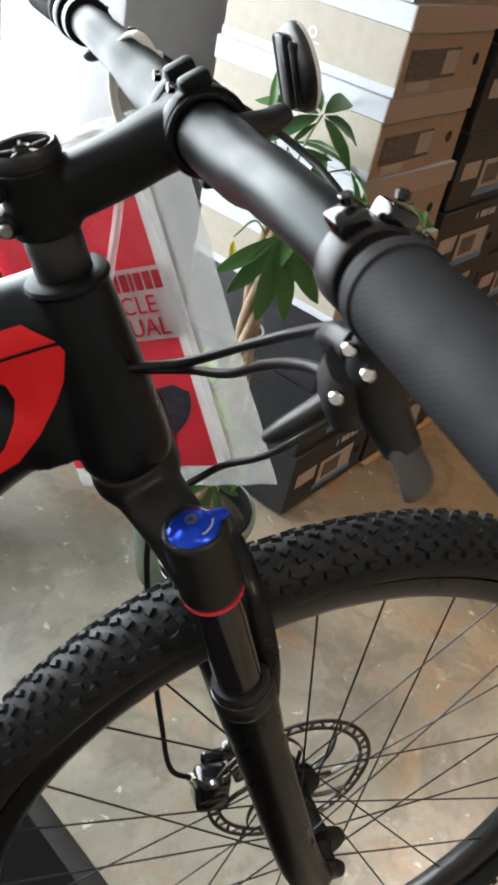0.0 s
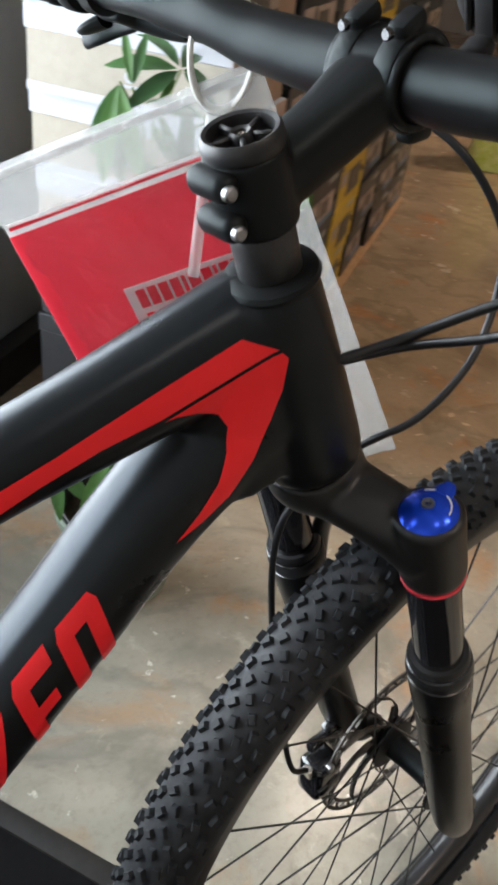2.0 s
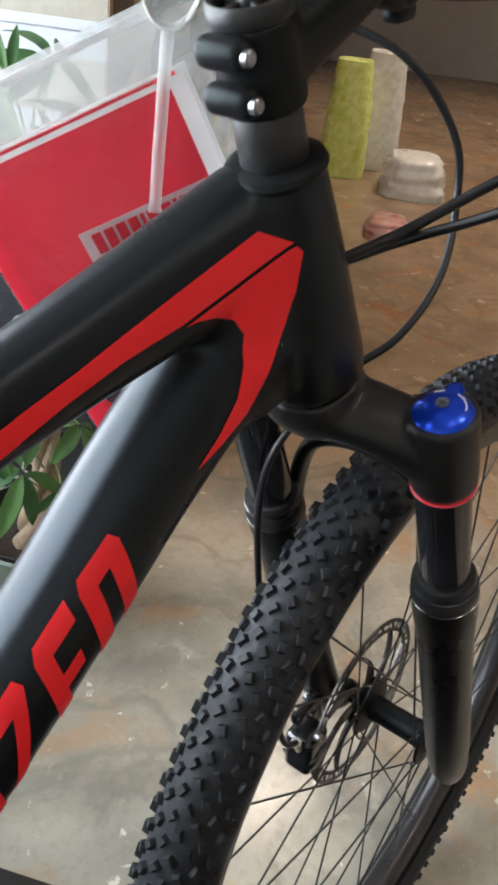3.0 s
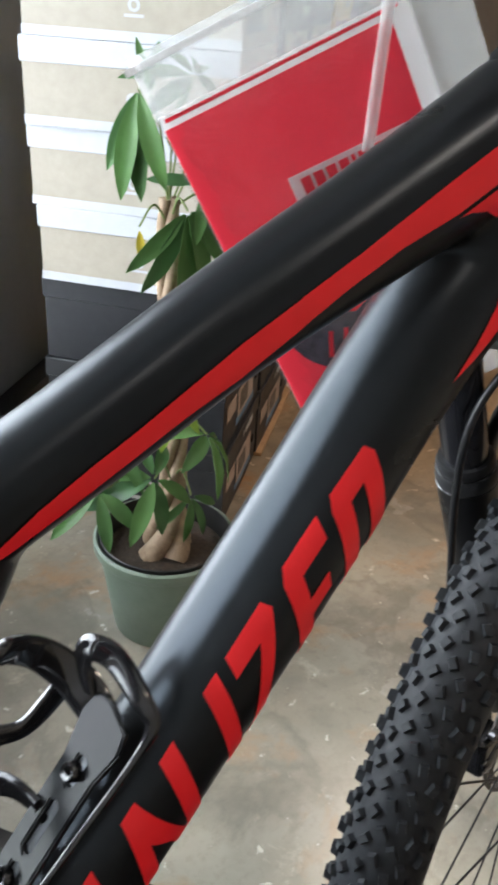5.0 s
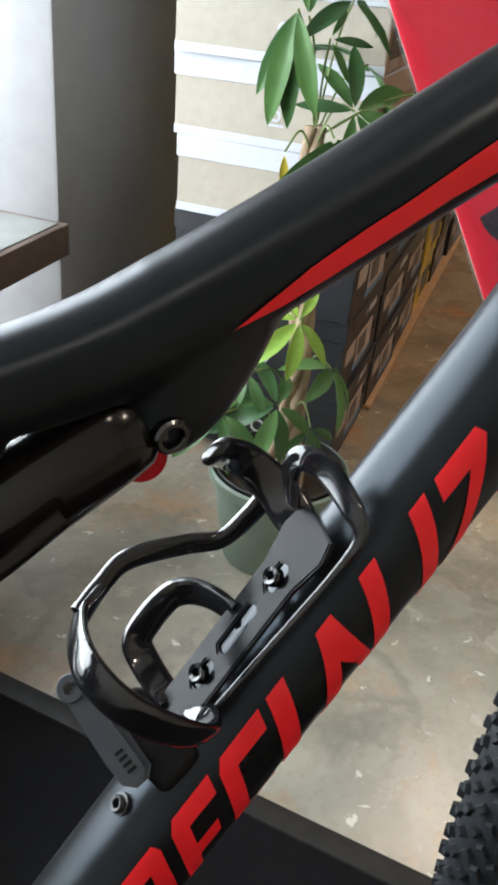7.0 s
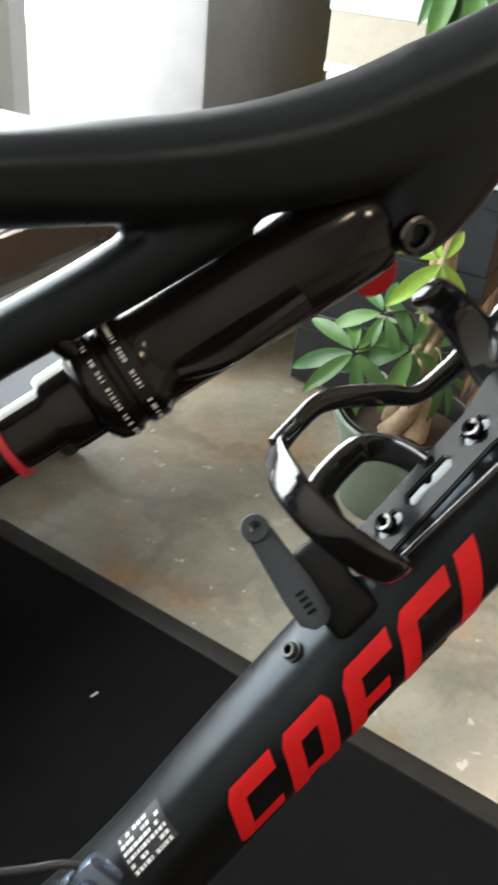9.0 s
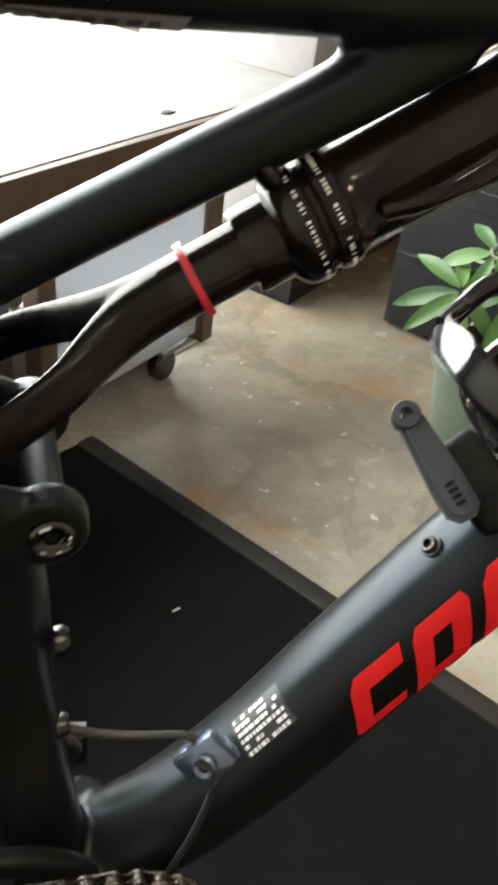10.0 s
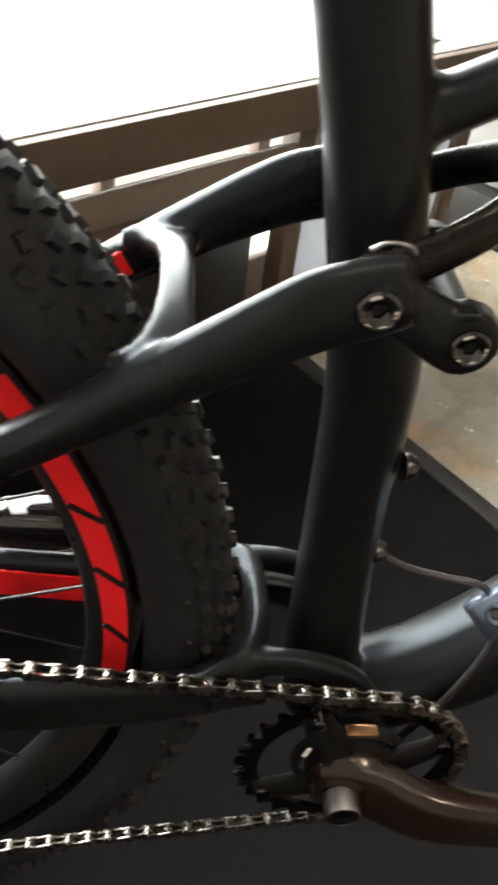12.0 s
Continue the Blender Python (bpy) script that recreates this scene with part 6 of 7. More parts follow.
            lathe([(0.010, 0.0), (0.015, 0.0), (0.015, 0.0006), (0.010, 0.0006)], 20, basis((0, 1, 0), (0, 0, 1), (1, 0, 0), (0.0022, 0.155, 0.058)), lg, closed=True)
            block(0.0006, 0.050, 0.007, Matrix.Translation((0.0022, 0.165, 0.030)), 0, 1, lg)
            part("side_mark", lg, MATS["pale_ink"], ob, "pale printed mark")
    BOXES[kind] = ob
    return ob


for kind in ("white", "black", "yellow"):
    shoe_box(kind)
used = set()
rnd = random.Random(7)
PLANK = 0.010


def stack(col, row, kind):
    du, dv, da = rnd.uniform(-0.004, 0.004), rnd.uniform(-0.006, 0.006), rnd.uniform(-1.2, 1.2)
    z = PLANK + min(row, 3) * BLACK_H + max(row - 3, 0) * (WHITE_H if col == 0 else BLACK_H)
    du += -0.014 if kind == "white" else 0.0
    m = ROOMM @ Matrix.Translation((col * (BW + 0.006) + du, dv, z)) @ Matrix.Rotation(radians(da), 4, "Z")
    if kind not in used:
        used.add(kind)
        BOXES[kind].matrix_basis = m
    else:
        copy_thing(BOXES[kind], m)


for col in range(7):
    for row in range(8):
        if col == 0:
            kind = "black" if row < 3 else "white"
        elif col in (3,):
            kind = "yellow" if row < 6 else "black"
        else:
            kind = "black"
        stack(col, row, kind)
PLANKM = grain(mat("pallet_wood", (0.40, 0.22, 0.10), 0.55), 10, 0.45, 0.65, (0.34, 0.18, 0.08), (0.45, 0.26, 0.12))
tagged(room_block("timber_plank", 0.30, 2.10, -0.014, 0.34, 0.0, PLANK, PLANKM, bevel=0.002), "pale timber plank on the floor under the shoe boxes", "plank")

# ---- potted plant ----
POT = Vector((0.722, 0.690, 0))
plant = thing("potted_plant", "braided-trunk money tree in a sage green plastic pot", "plant", place=(0, 0, 0))
POTM = grain(mat("sage_plastic", (0.16, 0.215, 0.16), 0.42), 10, 0.36, 0.5, (0.15, 0.20, 0.15), (0.18, 0.235, 0.18))
SOIL = grain(mat("potting_soil", (0.028, 0.018, 0.012), 0.9), 40, 0.85, 0.95, (0.018, 0.012, 0.008), (0.05, 0.033, 0.02), 0.8, 120, 0.006)
part("pot", lathe([(0, 0.0), (0.078, 0.0), (0.082, 0.004), (0.104, 0.148), (0.110, 0.149), (0.112, 0.152), (0.112, 0.166), (0.108, 0.169), (0.104, 0.166), (0.100, 0.150), (0.098, 0.132), (0, 0.132)], 56, Matrix.Translation(POT)), POTM, plant, "sage green plastic pot")
part("inner_pot", lathe([(0.0965, 0.130), (0.0990, 0.130), (0.1015, 0.160), (0.1030, 0.1715), (0.1010, 0.1725), (0.0985, 0.160)], 48, Matrix.Translation(POT), closed=True), BLACKM, plant, "black nursery pot inside")
so = lathe([(0, 0.140), (0.03, 0.139), (0.06, 0.1375), (0.085, 0.136), (0.0985, 0.134), (0.0985, 0.1325), (0, 0.1325)], 40, Matrix.Translation(POT))
for v in so.verts:
    v.co.z += noise.noise(v.co * 60) * 0.003 if v.co.z > 0.1335 else 0
part("soil", so, SOIL, plant, "dark potting soil")
BARK = grain(mat("pale_bark", (0.30, 0.20, 0.125), 0.7), 18, 0.6, 0.8, (0.22, 0.145, 0.09), (0.40, 0.29, 0.19), 0.4, 160, 0.002)
TRUNK_TOP = Vector((0.800, 0.795, 0.66))


def axis_at(f):
    a = POT + Vector((0, 0, 0.132))
    return a + (TRUNK_TOP - a) * f + Vector((0.012 * math.sin(f * 5), 0.0, 0))


for k in range(4):
    rows = []
    for i in range(34):
        f = i / 33
        c = axis_at(f)
        ang = f * 11.5 + k * math.pi / 2
        off = 0.0125 - 0.003 * f + 0.016 * max(0, 0.16 - f) / 0.16
        r = 0.0105 - 0.003 * f + 0.010 * max(0, 0.14 - f) / 0.14
        rows.append((c.x + off * math.cos(ang), c.y + off * math.sin(ang), c.z, r, r))
    part("trunk", tube(rows, 12, straight=True), BARK, plant)


def leaf_material():
    m = mat("glossy_leaf", (0.06, 0.16, 0.035), 0.36)
    info = m.node_tree.nodes.new("ShaderNodeObjectInfo")
    ramp = m.node_tree.nodes.new("ShaderNodeValToRGB")
    ramp.color_ramp.elements[0].color, ramp.color_ramp.elements[1].color = (0.060, 0.155, 0.055, 1), (0.125, 0.265, 0.075, 1)
    link(m, info.outputs["Random"], ramp.inputs["Fac"])
    tc = m.node_tree.nodes.new("ShaderNodeTexCoord")
    n = node(m, "ShaderNodeTexNoise", Scale=30.0, Detail=5.0)
    link(m, tc.outputs["Object"], n.inputs["Vector"])
    hsv = node(m, "ShaderNodeHueSaturation")
    rr = node(m, "ShaderNodeMapRange")
    rr.inputs["To Min"].default_value, rr.inputs["To Max"].default_value = 0.7, 1.3
    link(m, n.outputs["Fac"], rr.inputs["Value"])
    link(m, rr.outputs["Result"], hsv.inputs["Value"])
    link(m, ramp.outputs["Color"], hsv.inputs["Color"])
    link(m, hsv.outputs["Color"], bsdf(m).inputs["Base Color"])
    tr = m.node_tree.nodes.new("ShaderNodeBsdfTranslucent")
    link(m, hsv.outputs["Color"], tr.inputs["Color"])
    mx = m.node_tree.nodes.new("ShaderNodeMixShader")
    mx.inputs[0].default_value = 0.35
    link(m, bsdf(m).outputs[0], mx.inputs[1])
    link(m, tr.outputs[0], mx.inputs[2])
    link(m, mx.outputs[0], m.node_tree.nodes["Material Output"].inputs[0])
    return m


LEAF = leaf_material()
YLEAF = grain(mat("yellow_leaf", (0.55, 0.42, 0.03), 0.4), 30, 0.36, 0.46, (0.5, 0.38, 0.03), (0.6, 0.48, 0.05))


def leaflet(bm, base, way, up, L, W, droop):
    """One pointed leaflet with a folded midrib and a drooping tip, thin but solid."""
    way, up = way.normalized(), (up - way * up.dot(way.normalized())).normalized()
    side = way.cross(up)
    n = 9
    rows = []
    for i in range(n):
        f = i / (n - 1)
        w = W * (math.sin(math.pi * min(1, f * 0.93 + 0.03)) ** 0.85) * (1 - 0.15 * f) if 0 < f < 1 else 0.0006
        c = base + way * (L * f * (1 - 0.12 * droop * f)) - up * (droop * L * f * f * 0.55)
        wob = 0.05 * W * math.sin(f * 17)
        rows.append([c + side * w * s + up * (abs(s) * w * 0.30 - wob * abs(s)) for s in (-1, -0.55, 0, 0.55, 1)])
    top = [[bm.verts.new(p) for p in r] for r in rows]
    bot = [[bm.verts.new(p - up * 0.0007) for p in r] for r in rows]
    for a in range(n - 1):
        for b in range(4):
            bm.faces.new((top[a][b], top[a][b + 1], top[a + 1][b + 1], top[a + 1][b]))
            bm.faces.new((bot[a][b], bot[a + 1][b], bot[a + 1][b + 1], bot[a][b + 1]))
        bm.faces.new((top[a][0], top[a + 1][0], bot[a + 1][0], bot[a][0]))
        bm.faces.new((top[a][4], bot[a][4], bot[a + 1][4], top[a + 1][4]))


STALK = mat("leaf_stalk", (0.16, 0.22, 0.06), 0.5)


LIME = grain(mat("young_leaf", (0.24, 0.40, 0.05), 0.4), 30, 0.34, 0.46, (0.20, 0.36, 0.04), (0.28, 0.45, 0.07))


def palm_leaf(centre, facing, start, L, count, spread=1.0, droop=0.6, yellow=-1, seed=1, hang=None, leaf_mat=None):
    """A hand-shaped leaf: a stalk from the trunk and leaflets round its end."""
    rnd = random.Random(seed)
    c = Vector(centre)
    f = max(0.05, min(1.0, start))
    p = axis_at(f)
    mid = (p + c) / 2 + Vector((0, 0, 0.03))
    part("leaf_stalk", wire([p, mid, c], 0.0016, 6, 6), STALK, plant)
    n = Vector(facing).normalized()
    out = Vector(hang) if hang else (c - p)
    out = (out - n * out.dot(n))
    if out.length < 1e-3:
        out = Vector((1, 0, 0)) - n * n.x
    out.normalize()
    q = n.cross(out)
    for k in range(count):
        a = (k - (count - 1) / 2) * (2 * math.pi * 0.86 * spread / count) + rnd.uniform(-0.12, 0.12)
        d = (out * math.cos(a) + q * math.sin(a) - n * rnd.uniform(0.05, 0.35)).normalized()
        ll = L * (1.0 - 0.28 * abs(k - (count - 1) / 2) / count * 2) * rnd.uniform(0.88, 1.08)
        b = bmesh.new()
        leaflet(b, c + d * 0.006, d, n, ll, ll * rnd.uniform(0.120, 0.160) * (0.8 if hang else 1.0), droop * rnd.uniform(0.6, 1.3))
        bmesh.ops.recalc_face_normals(b, faces=b.faces)
        part("leaf", b, YLEAF if k == yellow else (leaf_mat or LEAF), plant, "yellowed leaf" if k == yellow else "")


# lower leaves over the pot, then the crown
palm_leaf((0.600, 0.672, 0.298), (-0.35, -0.60, 0.70), 0.15, 0.105, 7, 1.0, 0.5, seed=2)
palm_leaf((0.677, 0.648, 0.306), (-0.15, -0.65, 0.75), 0.2, 0.105, 7, 1.0, 0.55, seed=3)
palm_leaf((0.712, 0.668, 0.426), (-0.1, -0.7, 0.70), 0.42, 0.095, 6, 1.0, 0.5, seed=4, leaf_mat=LIME)
palm_leaf((0.785, 0.675, 0.335), (0.5, -0.4, 0.75), 0.32, 0.10, 5, 0.8, 0.6, seed=5)
palm_leaf((0.735, 0.640, 0.262), (0.0, -0.85, 0.45), 0.22, 0.085, 4, 0.5, 0.5, seed=21, hang=(0.1, 0.0, -1))
palm_leaf((0.648, 0.690, 0.345), (-0.4, -0.5, 0.75), 0.25, 0.085, 5, 0.9, 0.5, seed=22)
palm_leaf((0.730, 0.780, 0.808), (-0.75, -0.60, 0.15), 0.98, 0.165, 4, 0.20, 0.25, seed=6, hang=(-0.14, 0.10, -1))
palm_leaf((0.748, 0.780, 0.800), (-0.5, -0.7, 0.3), 0.98, 0.085, 2, 0.12, 0.2, seed=16, hang=(-0.1, 0.0, 1))
palm_leaf((0.775, 0.765, 0.776), (-0.4, -0.8, 0.4), 0.97, 0.070, 3, 0.6, 0.4, seed=23, hang=(0.8, -0.5, 0.1))
palm_leaf((0.812, 0.740, 0.690), (-0.3, -0.8, 0.5), 0.95, 0.105, 7, 1.0, 0.5, seed=7)
palm_leaf((0.785, 0.742, 0.655), (0.05, -0.93, 0.30), 0.92, 0.170, 6, 0.42, 0.45, seed=8, hang=(0.16, -0.1, -1))
palm_leaf((0.722, 0.766, 0.634), (-0.6, -0.75, 0.1), 0.93, 0.062, 1, 0.1, 0.2, yellow=0, seed=24, hang=(0.0, 0.0, -1))
palm_leaf((0.820, 0.785, 0.822), (0.1, -0.6, 0.8), 1.0, 0.120, 6, 1.0, 0.5, seed=9)
palm_leaf((0.980, 0.690, 0.712), (0.45, -0.6, 0.65), 0.97, 0.105, 5, 0.85, 0.8, seed=10)
palm_leaf((0.920, 0.702, 0.684), (0.3, -0.8, 0.5), 0.97, 0.115, 4, 0.45, 0.5, seed=25, hang=(-0.2, 0.0, -1))
palm_leaf((0.900, 0.840, 0.735), (0.5, -0.2, 0.8), 0.97, 0.115, 5, 0.9, 0.6, seed=12)

# ---- pouch with the manual, hung from the bar by a cable tie ----
PH = Vector((0.816, -0.577, 0)).normalized()
PT = radians(28.4)
PA, PB = PH * math.cos(PT) + Z * math.sin(PT), PH * math.sin(PT) - Z * math.cos(PT)
PNV = PB.cross(PA).normalized()
if PNV.y > 0:
    PNV = -PNV
PO = Vector((0.409, 0.195, 0.868))
PAPER = grain(mat("red_paper", (0.86, 0.028, 0.060), 0.4), 20, 0.34, 0.46, (0.84, 0.027, 0.058), (0.88, 0.033, 0.066))
PWHITE = mat("white_paper", (0.78, 0.76, 0.77), 0.45)
for paper, colour in ((PAPER, (0.85, 0.06, 0.09, 1)), (PWHITE, (0.85, 0.83, 0.82, 1))):
    thin = node(paper, "ShaderNodeBsdfTranslucent", Color=colour)
    blend = node(paper, "ShaderNodeMixShader", Fac=0.5)
    link(paper, bsdf(paper).outputs[0], blend.inputs[1])
    link(paper, thin.outputs[0], blend.inputs[2])
    link(paper, blend.outputs[0], paper.node_tree.nodes["Material Output"].inputs[0])
pm = basis(PA, -PB, PNV, PO)
man = thing("manual_booklet", "red manual booklet with a white title box in a bag", "booklet")
def sheet(w, h, m):
    """A single leaf of paper about the origin of m."""
    b = bmesh.new()
    b.faces.new([b.verts.new(m @ Vector((x * w / 2, y * h / 2, 0))) for x, y in ((-1, -1), (1, -1), (1, 1), (-1, 1))])
    return b


cover = part("cover", sheet(0.150, 0.216, pm @ Matrix.Translation((0.072, -0.102, 0.0018))), PWHITE, man, "white-edged cover")
part("cover_field", sheet(0.1375, 0.208, pm @ Matrix.Translation((0.0660, -0.1055, 0.0030))), PAPER, cover, "red printed field")
part("top_line", block(0.140, 0.0022, 0.0006, pm @ Matrix.Translation((0.070, 0.0030, 0.0030))), PAPER, cover)
part("title_box", block(0.097, 0.052, 0.0006, pm @ Matrix.Translation((0.0985, -0.0815, 0.0037))), PWHITE, cover, "white title box")
PHOTO = grain(mat("dark_photo", (0.05, 0.05, 0.07), 0.4), 60, 0.3, 0.45, (0.025, 0.025, 0.038), (0.10, 0.09, 0.12))
arc = [(0.070 - 0.060 * math.cos(a), -0.1490 - 0.042 * math.sin(a)) for a in (math.pi * k / 18 for k in range(19))]
part("lower_picture", plate(arc + [(0.118, -0.1425), (0.096, -0.1460), (0.075, -0.1405), (0.056, -0.1490), (0.040, -0.1430), (0.026, -0.1455)], 0.0005, pm @ Matrix.Translation((0, 0, 0.0036))), PHOTO, cover, "dark printed picture")
for x, h in ((0.0335, 0.018), (0.0440, 0.014)):
    part("picture_slit", block(0.0030, h, 0.0004, pm @ Matrix.Translation((x, -0.163, 0.0042)) @ Matrix.Rotation(-0.35, 4, "Z")), PAPER, cover)


def lettering(text, x, y, size, parent):
    cu = bpy.data.curves.new("title", "FONT")
    cu.body, cu.size, cu.extrude = text, size, 0.0002
    tmp = new("title", cu)
    dg = bpy.context.evaluated_depsgraph_get()
    me = bpy.data.meshes.new_from_object(tmp.evaluated_get(dg))
    bpy.data.objects.remove(tmp)
    me.transform(pm @ Matrix.Translation((x, y, 0.0044)))
    me.materials.append(PAPER)
    ob = new("title", me)
    ob.parent = parent
    return ob


bx = 0.056
for w in (0.006, 0.006, 0.006, 0.006, 0.003, 0.007, 0.006, 0.003, 0.006, 0.006, 0.006):
    w *= 1.22
    part("title_bar", block(w - 0.0012, 0.0125, 0.0004, pm @ Matrix.Translation((bx + w / 2, -0.0650, 0.0042))), PAPER, cover)
    bx += w + 0.0006
lettering("BICYCLE", 0.056, -0.0878, 0.0185, cover)
lettering("MANUAL", 0.056, -0.1042, 0.0185, cover)
FILM = bpy.data.materials.new("clear_film")
FILM.use_nodes = True
FILM.node_tree.nodes.remove(FILM.node_tree.nodes["Principled BSDF"])
tr = FILM.node_tree.nodes.new("ShaderNodeBsdfTransparent")
tr.inputs[0].default_value = (0.995, 0.995, 0.995, 1)
gl = FILM.node_tree.nodes.new("ShaderNodeBsdfGlossy")
gl.inputs["Roughness"].default_value = 0.10
mx = FILM.node_tree.nodes.new("ShaderNodeMixShader")
lw = FILM.node_tree.nodes.new("ShaderNodeLayerWeight")
lw.inputs[0].default_value = 0.35
fz = node(FILM, "ShaderNodeMapRange")
fz.inputs["To Min"].default_value, fz.inputs["To Max"].default_value = 0.02, 0.22
link(FILM, lw.outputs["Facing"], fz.inputs["Value"])
cr = node(FILM, "ShaderNodeTexNoise", Scale=42.0, Detail=4.0, Roughness=0.55, Distortion=1.2)
tcf = FILM.node_tree.nodes.new("ShaderNodeTexCoord")
link(FILM, tcf.outputs["Object"], cr.inputs["Vector"])
link(FILM, fz.outputs[0], mx.inputs[0])
link(FILM, tr.outputs[0], mx.inputs[1])
link(FILM, gl.outputs[0], mx.inputs[2])
link(FILM, mx.outputs[0], FILM.node_tree.nodes["Material Output"].inputs[0])
bpf = node(FILM, "ShaderNodeBump", Strength=0.8, Distance=0.0025)
link(FILM, cr.outputs["Fac"], bpf.inputs["Height"])
link(FILM, bpf.outputs["Normal"], gl.inputs["Normal"])
link(FILM, bpf.outputs["Normal"], lw.inputs["Normal"])
def hazy(name, amount):
    """The film where it lies in folds: the same plastic with a milky share."""
    m = FILM.copy()
    m.name = name
    t = m.node_tree
    d = t.nodes.new("ShaderNodeBsdfTranslucent")
    d2 = t.nodes.new("ShaderNodeBsdfDiffuse")
    d.inputs[0].default_value = d2.inputs[0].default_value = (0.86, 0.88, 0.87, 1)
    ad = t.nodes.new("ShaderNodeMixShader")
    t.links.new(d.outputs[0], ad.inputs[1])
    t.links.new(d2.outputs[0], ad.inputs[2])
    m2 = t.nodes.new("ShaderNodeMixShader")
    m2.inputs[0].default_value = amount
    last = t.nodes["Material Output"].inputs[0].links[0].from_socket
    t.links.new(last, m2.inputs[1])
    t.links.new(ad.outputs[0], m2.inputs[2])
    t.links.new(m2.outputs[0], t.nodes["Material Output"].inputs[0])
    return m


CLEAR, FOLD = hazy("clear_film_flat", 0.008), hazy("clear_film_folds", 0.2)
pouch = thing("plastic_bag", "clear crinkled plastic bag hanging from the bar on a cable tie", "bag")
for side, name in ((1, "front_film"), (-1, "back_film")):
    b = bmesh.new()
    nx, ny = 22, 30
    g = []
    for j in range(ny + 1):
        row = []
        for i in range(nx + 1):
            a, bb = -0.005 + 0.183 * i / nx, -0.040 + 0.268 * j / ny
            edge = min(i, nx - i, j * 1.2, ny - j) / 4
            off = side * 0.0075 * min(1, edge) + 0.0022 * noise.noise(Vector((a * 45, bb * 30, side * 3))) + 0.0012 * noise.noise(Vector((a * 130, bb * 110, 5 + side)))
            off = max(off, 0.0052) if side > 0 and edge >= 0.6 else (min(off, -0.0034) if side < 0 and edge >= 0.6 else off)
            row.append(b.verts.new(PO + PA * a + PB * bb + PNV * off))
        g.append(row)
    for j in range(ny):
        for i in range(nx):
            f = b.faces.new((g[j][i], g[j][i + 1], g[j + 1][i + 1], g[j + 1][i]))
            a, bb = -0.005 + 0.183 * (i + 0.5) / nx, -0.040 + 0.268 * (j + 0.5) / ny
            f.material_index = 0 if a < 0.147 and -0.004 < bb < 0.21 else 1
    bmesh.ops.recalc_face_normals(b, faces=b.faces)
    o = part(name, b, [CLEAR, FOLD], pouch)
    sm = o.modifiers.new("film", "SOLIDIFY")
    sm.thickness = 0.00025
part("bag_seal", block(0.186, 0.004, 0.0012, pm @ Matrix.Translation((0.084, 0.034, 0.0))), mat("milky_seal", (0.8, 0.8, 0.8), 0.3), pouch)
tp, tr_ = bar_point(0.105)
tw = STEER @ tp
low = PO + PA * 0.146 - PB * 0.024
gap = (tw + Vector((0, 0, tr_ + 0.003))) - low
mid = low + gap / 2
e1 = gap.normalized()
e2 = (Vector((0.75, -0.55, 0)) - e1 * Vector((0.75, -0.55, 0)).dot(e1)).normalized()
pts = []
for k in range(25):
    a = 2 * math.pi * k / 24
    pts.append(mid + e1 * math.cos(a) * gap.length * 0.5 + e2 * math.sin(a) * 0.017)
tie = thing("cable_tie", "white nylon cable tie looped round the handlebar and the bag", "cable tie")
part("strap", tube([(*p, 0.0036, 0.0016) for p in pts], 8, tuple(e1.cross(e2)), 3.0, 3), WHITEP, tie)
part("tie_head", block(0.010, 0.008, 0.008, Matrix.Translation(pts[3]), 0.0015, 2), WHITEP, tie)
TAPE = hazy("milky_tape", 0.38)
b = bmesh.new()
ga, gb = Vector((0.1455, -0.0235)), Vector((0.0975, 0.0600))
rows_t = []
for k in range(13):
    f = k / 12
    c = ga + (gb - ga) * f
    w = Vector((0.866, 0.5)) * 0.0035
    lift = 0.0098 + 0.0006 * math.sin(9 * f)
    rows_t.append([b.verts.new(PO + PA * (c.x + s * w.x) + PB * (c.y + s * w.y) + PNV * (lift - 0.0004 * abs(s))) for s in (-1, 0, 1)])
for p, q in zip(rows_t, rows_t[1:]):
    for k in (0, 1):
        b.faces.new((p[k], p[k + 1], q[k + 1], q[k]))
o = part("tape_strip", b, TAPE, pouch, "milky strip of tape")
o.modifiers.new("film", "SOLIDIFY").thickness = 0.0003

# steel foot of the bench, a fallen leaf on it, and the label under the top tube
foot = thing("bench_foot", "small round steel levelling foot under the bench", "foot")
fc = Vector((0.335, 1.100, 0))
part("foot_post", rod(fc, fc + Z * 0.055, 0.022, 24, chamfer=0.003), CHROME, foot)
part("foot_plate", block(0.11, 0.075, 0.006, Matrix.Translation(fc + Vector((-0.030, -0.012, 0.003))) @ Matrix.Rotation(TH, 4, "Z"), 0.002, 2), PANELM, foot)
for x, y, a in ((0.218, 0.906, 0.6), (0.05, 1.02, 2.0)):
    b = bmesh.new()
    leaflet(b, Vector((x, y, 0.4535)), Vector((math.cos(a), math.sin(a), 0.0)), Z, 0.030, 0.006, 0.1)
    bmesh.ops.recalc_face_normals(b, faces=b.faces)
    tagged(part("fallen_leaf", b, MATS.get("dry_leaf") or mat("dry_leaf", (0.05, 0.05, 0.045), 0.6)), "small dark dry leaf lying on the white bench", "leaf", "fallen leaves")

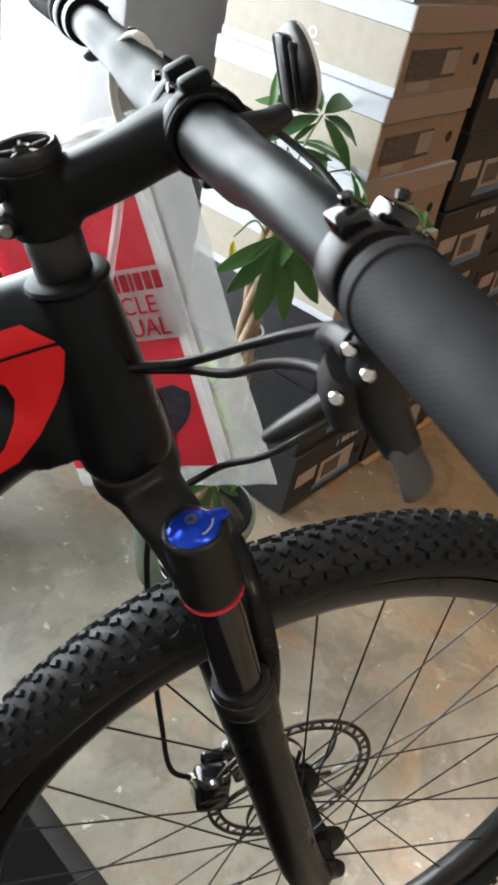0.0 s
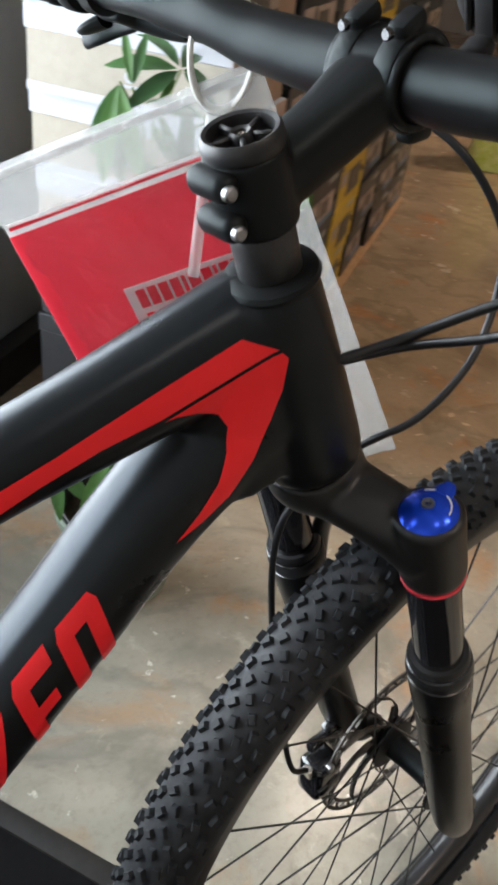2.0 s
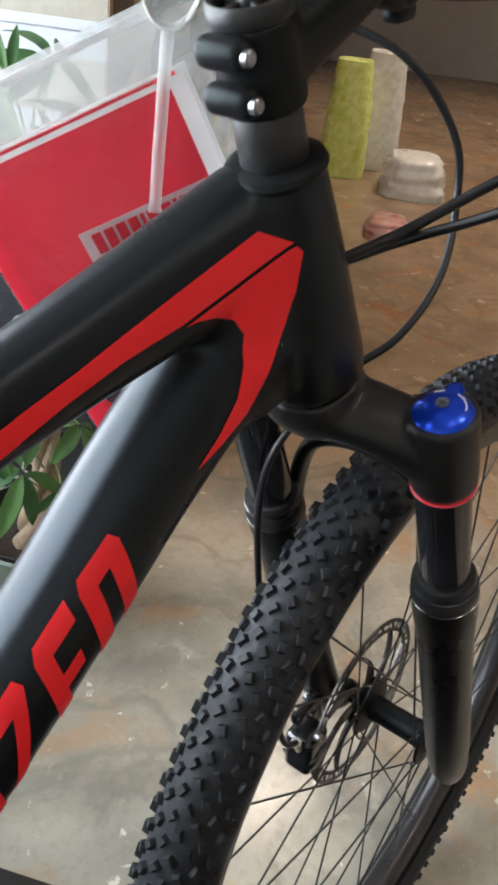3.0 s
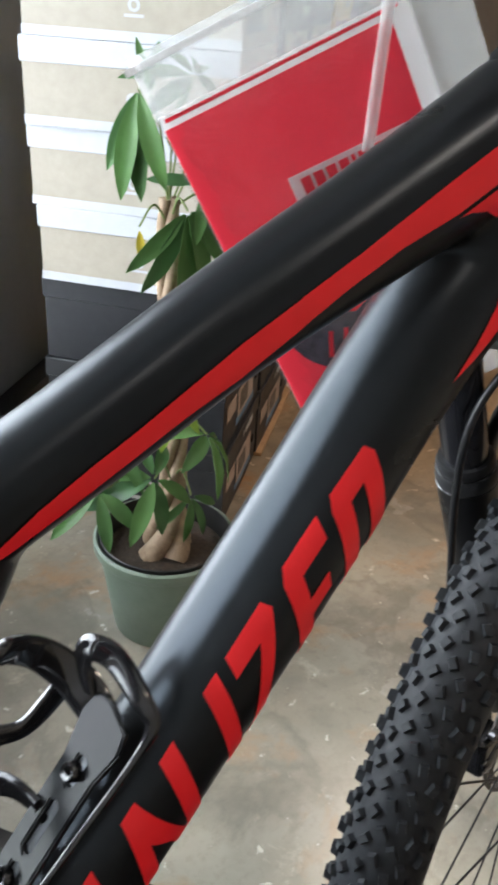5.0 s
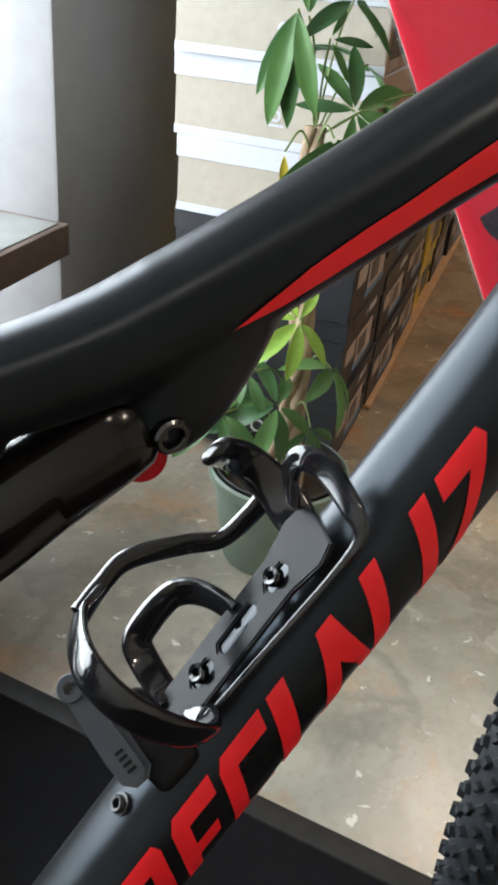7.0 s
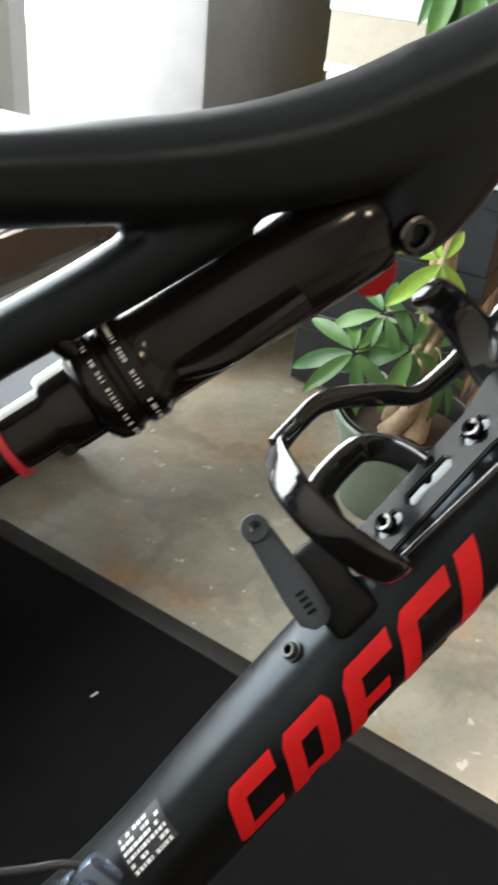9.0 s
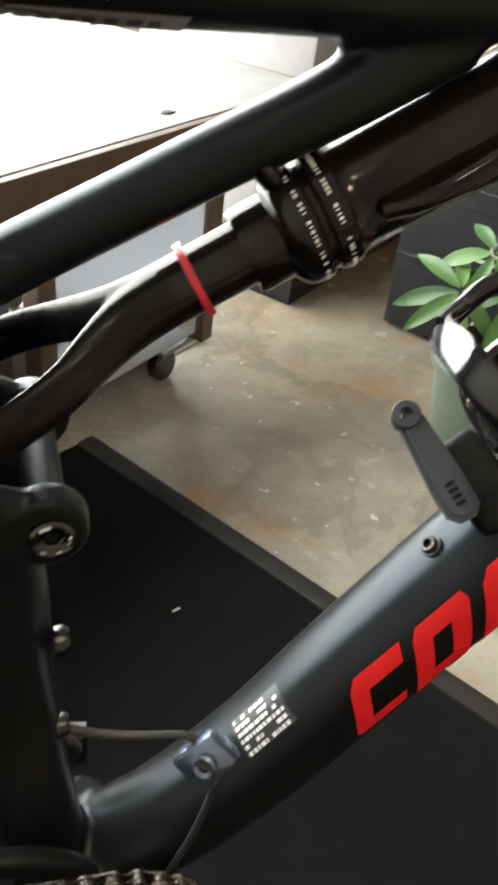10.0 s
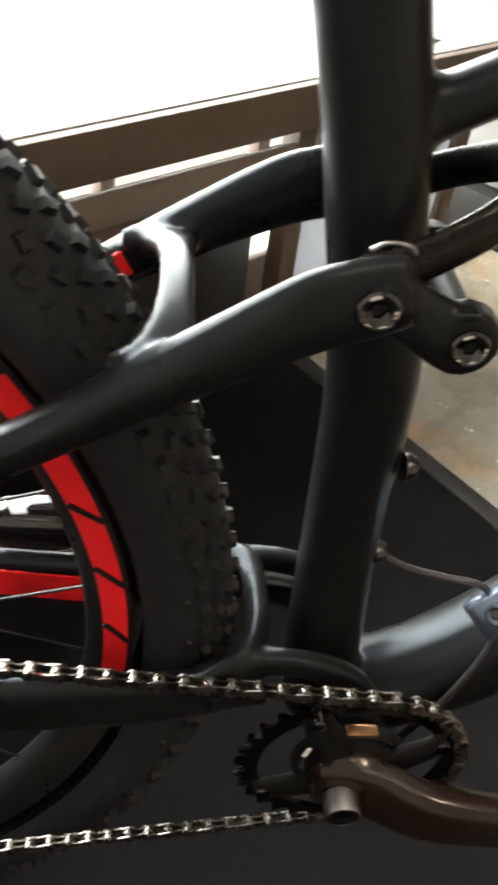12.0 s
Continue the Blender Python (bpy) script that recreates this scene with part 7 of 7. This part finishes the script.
# plastic-wrapped goods standing on the floor beyond the boxes
def wrapped(label, u, v, w, d, h, material, seed):
    """A crumpled, soft-sided parcel."""
    b = bmesh.new()
    n, rows_n = 20, 12
    rings = []
    for j in range(rows_n):
        f = j / (rows_n - 1)
        row = []
        for k in range(n):
            a = 2 * math.pi * k / n
            ca, sa = math.copysign(abs(math.cos(a)) ** 0.6, math.cos(a)), math.copysign(abs(math.sin(a)) ** 0.6, math.sin(a))
            q = (1 - 0.30 * f * f) * (1 + 0.16 * noise.noise(Vector((3 * ca + seed, 3 * sa, 7 * f))))
            row.append(b.verts.new(ROOMM @ Vector((u + w / 2 * ca * q, v + d / 2 * sa * q, h * f))))
        rings.append(row)
    for p, q in zip(rings, rings[1:]):
        for k in range(n):
            b.faces.new((p[k], p[(k + 1) % n], q[(k + 1) % n], q[k]))
    b.faces.new(list(reversed(rings[0])))
    b.faces.new(rings[-1])
    bmesh.ops.recalc_face_normals(b, faces=b.faces)
    return tagged(part("wrapped_parcel", b, material, angle=70), label, "parcel", "wrapped parcels")


NEON = grain(mat("neon_plastic", (0.55, 0.62, 0.06), 0.25), 9, 0.18, 0.4, (0.55, 0.66, 0.06), (0.85, 0.90, 0.40))
WRAP = grain(mat("pale_wrap", (0.62, 0.62, 0.56), 0.25), 9, 0.18, 0.4, (0.62, 0.61, 0.56), (0.88, 0.88, 0.85))
PINKW = grain(mat("pinkish_wrap", (0.5, 0.2, 0.16), 0.3), 7, 0.2, 0.4, (0.45, 0.12, 0.10), (0.60, 0.42, 0.36))
wrapped("neon yellow-green parcel in shiny plastic wrap on the floor", 2.86, -0.28, 0.20, 0.22, 0.50, NEON, 1.0)
wrapped("whitish parcel in crumpled plastic wrap on the floor", 3.10, -0.42, 0.22, 0.24, 0.52, WRAP, 5.0)
wrapped("pale crumpled plastic-wrapped bundle lying on the floor", 2.70, -0.62, 0.34, 0.30, 0.16, WRAP, 9.0)
wrapped("low pinkish-red wrapped bundle lying on the floor", 2.02, -0.52, 0.24, 0.18, 0.06, PINKW, 13.0)
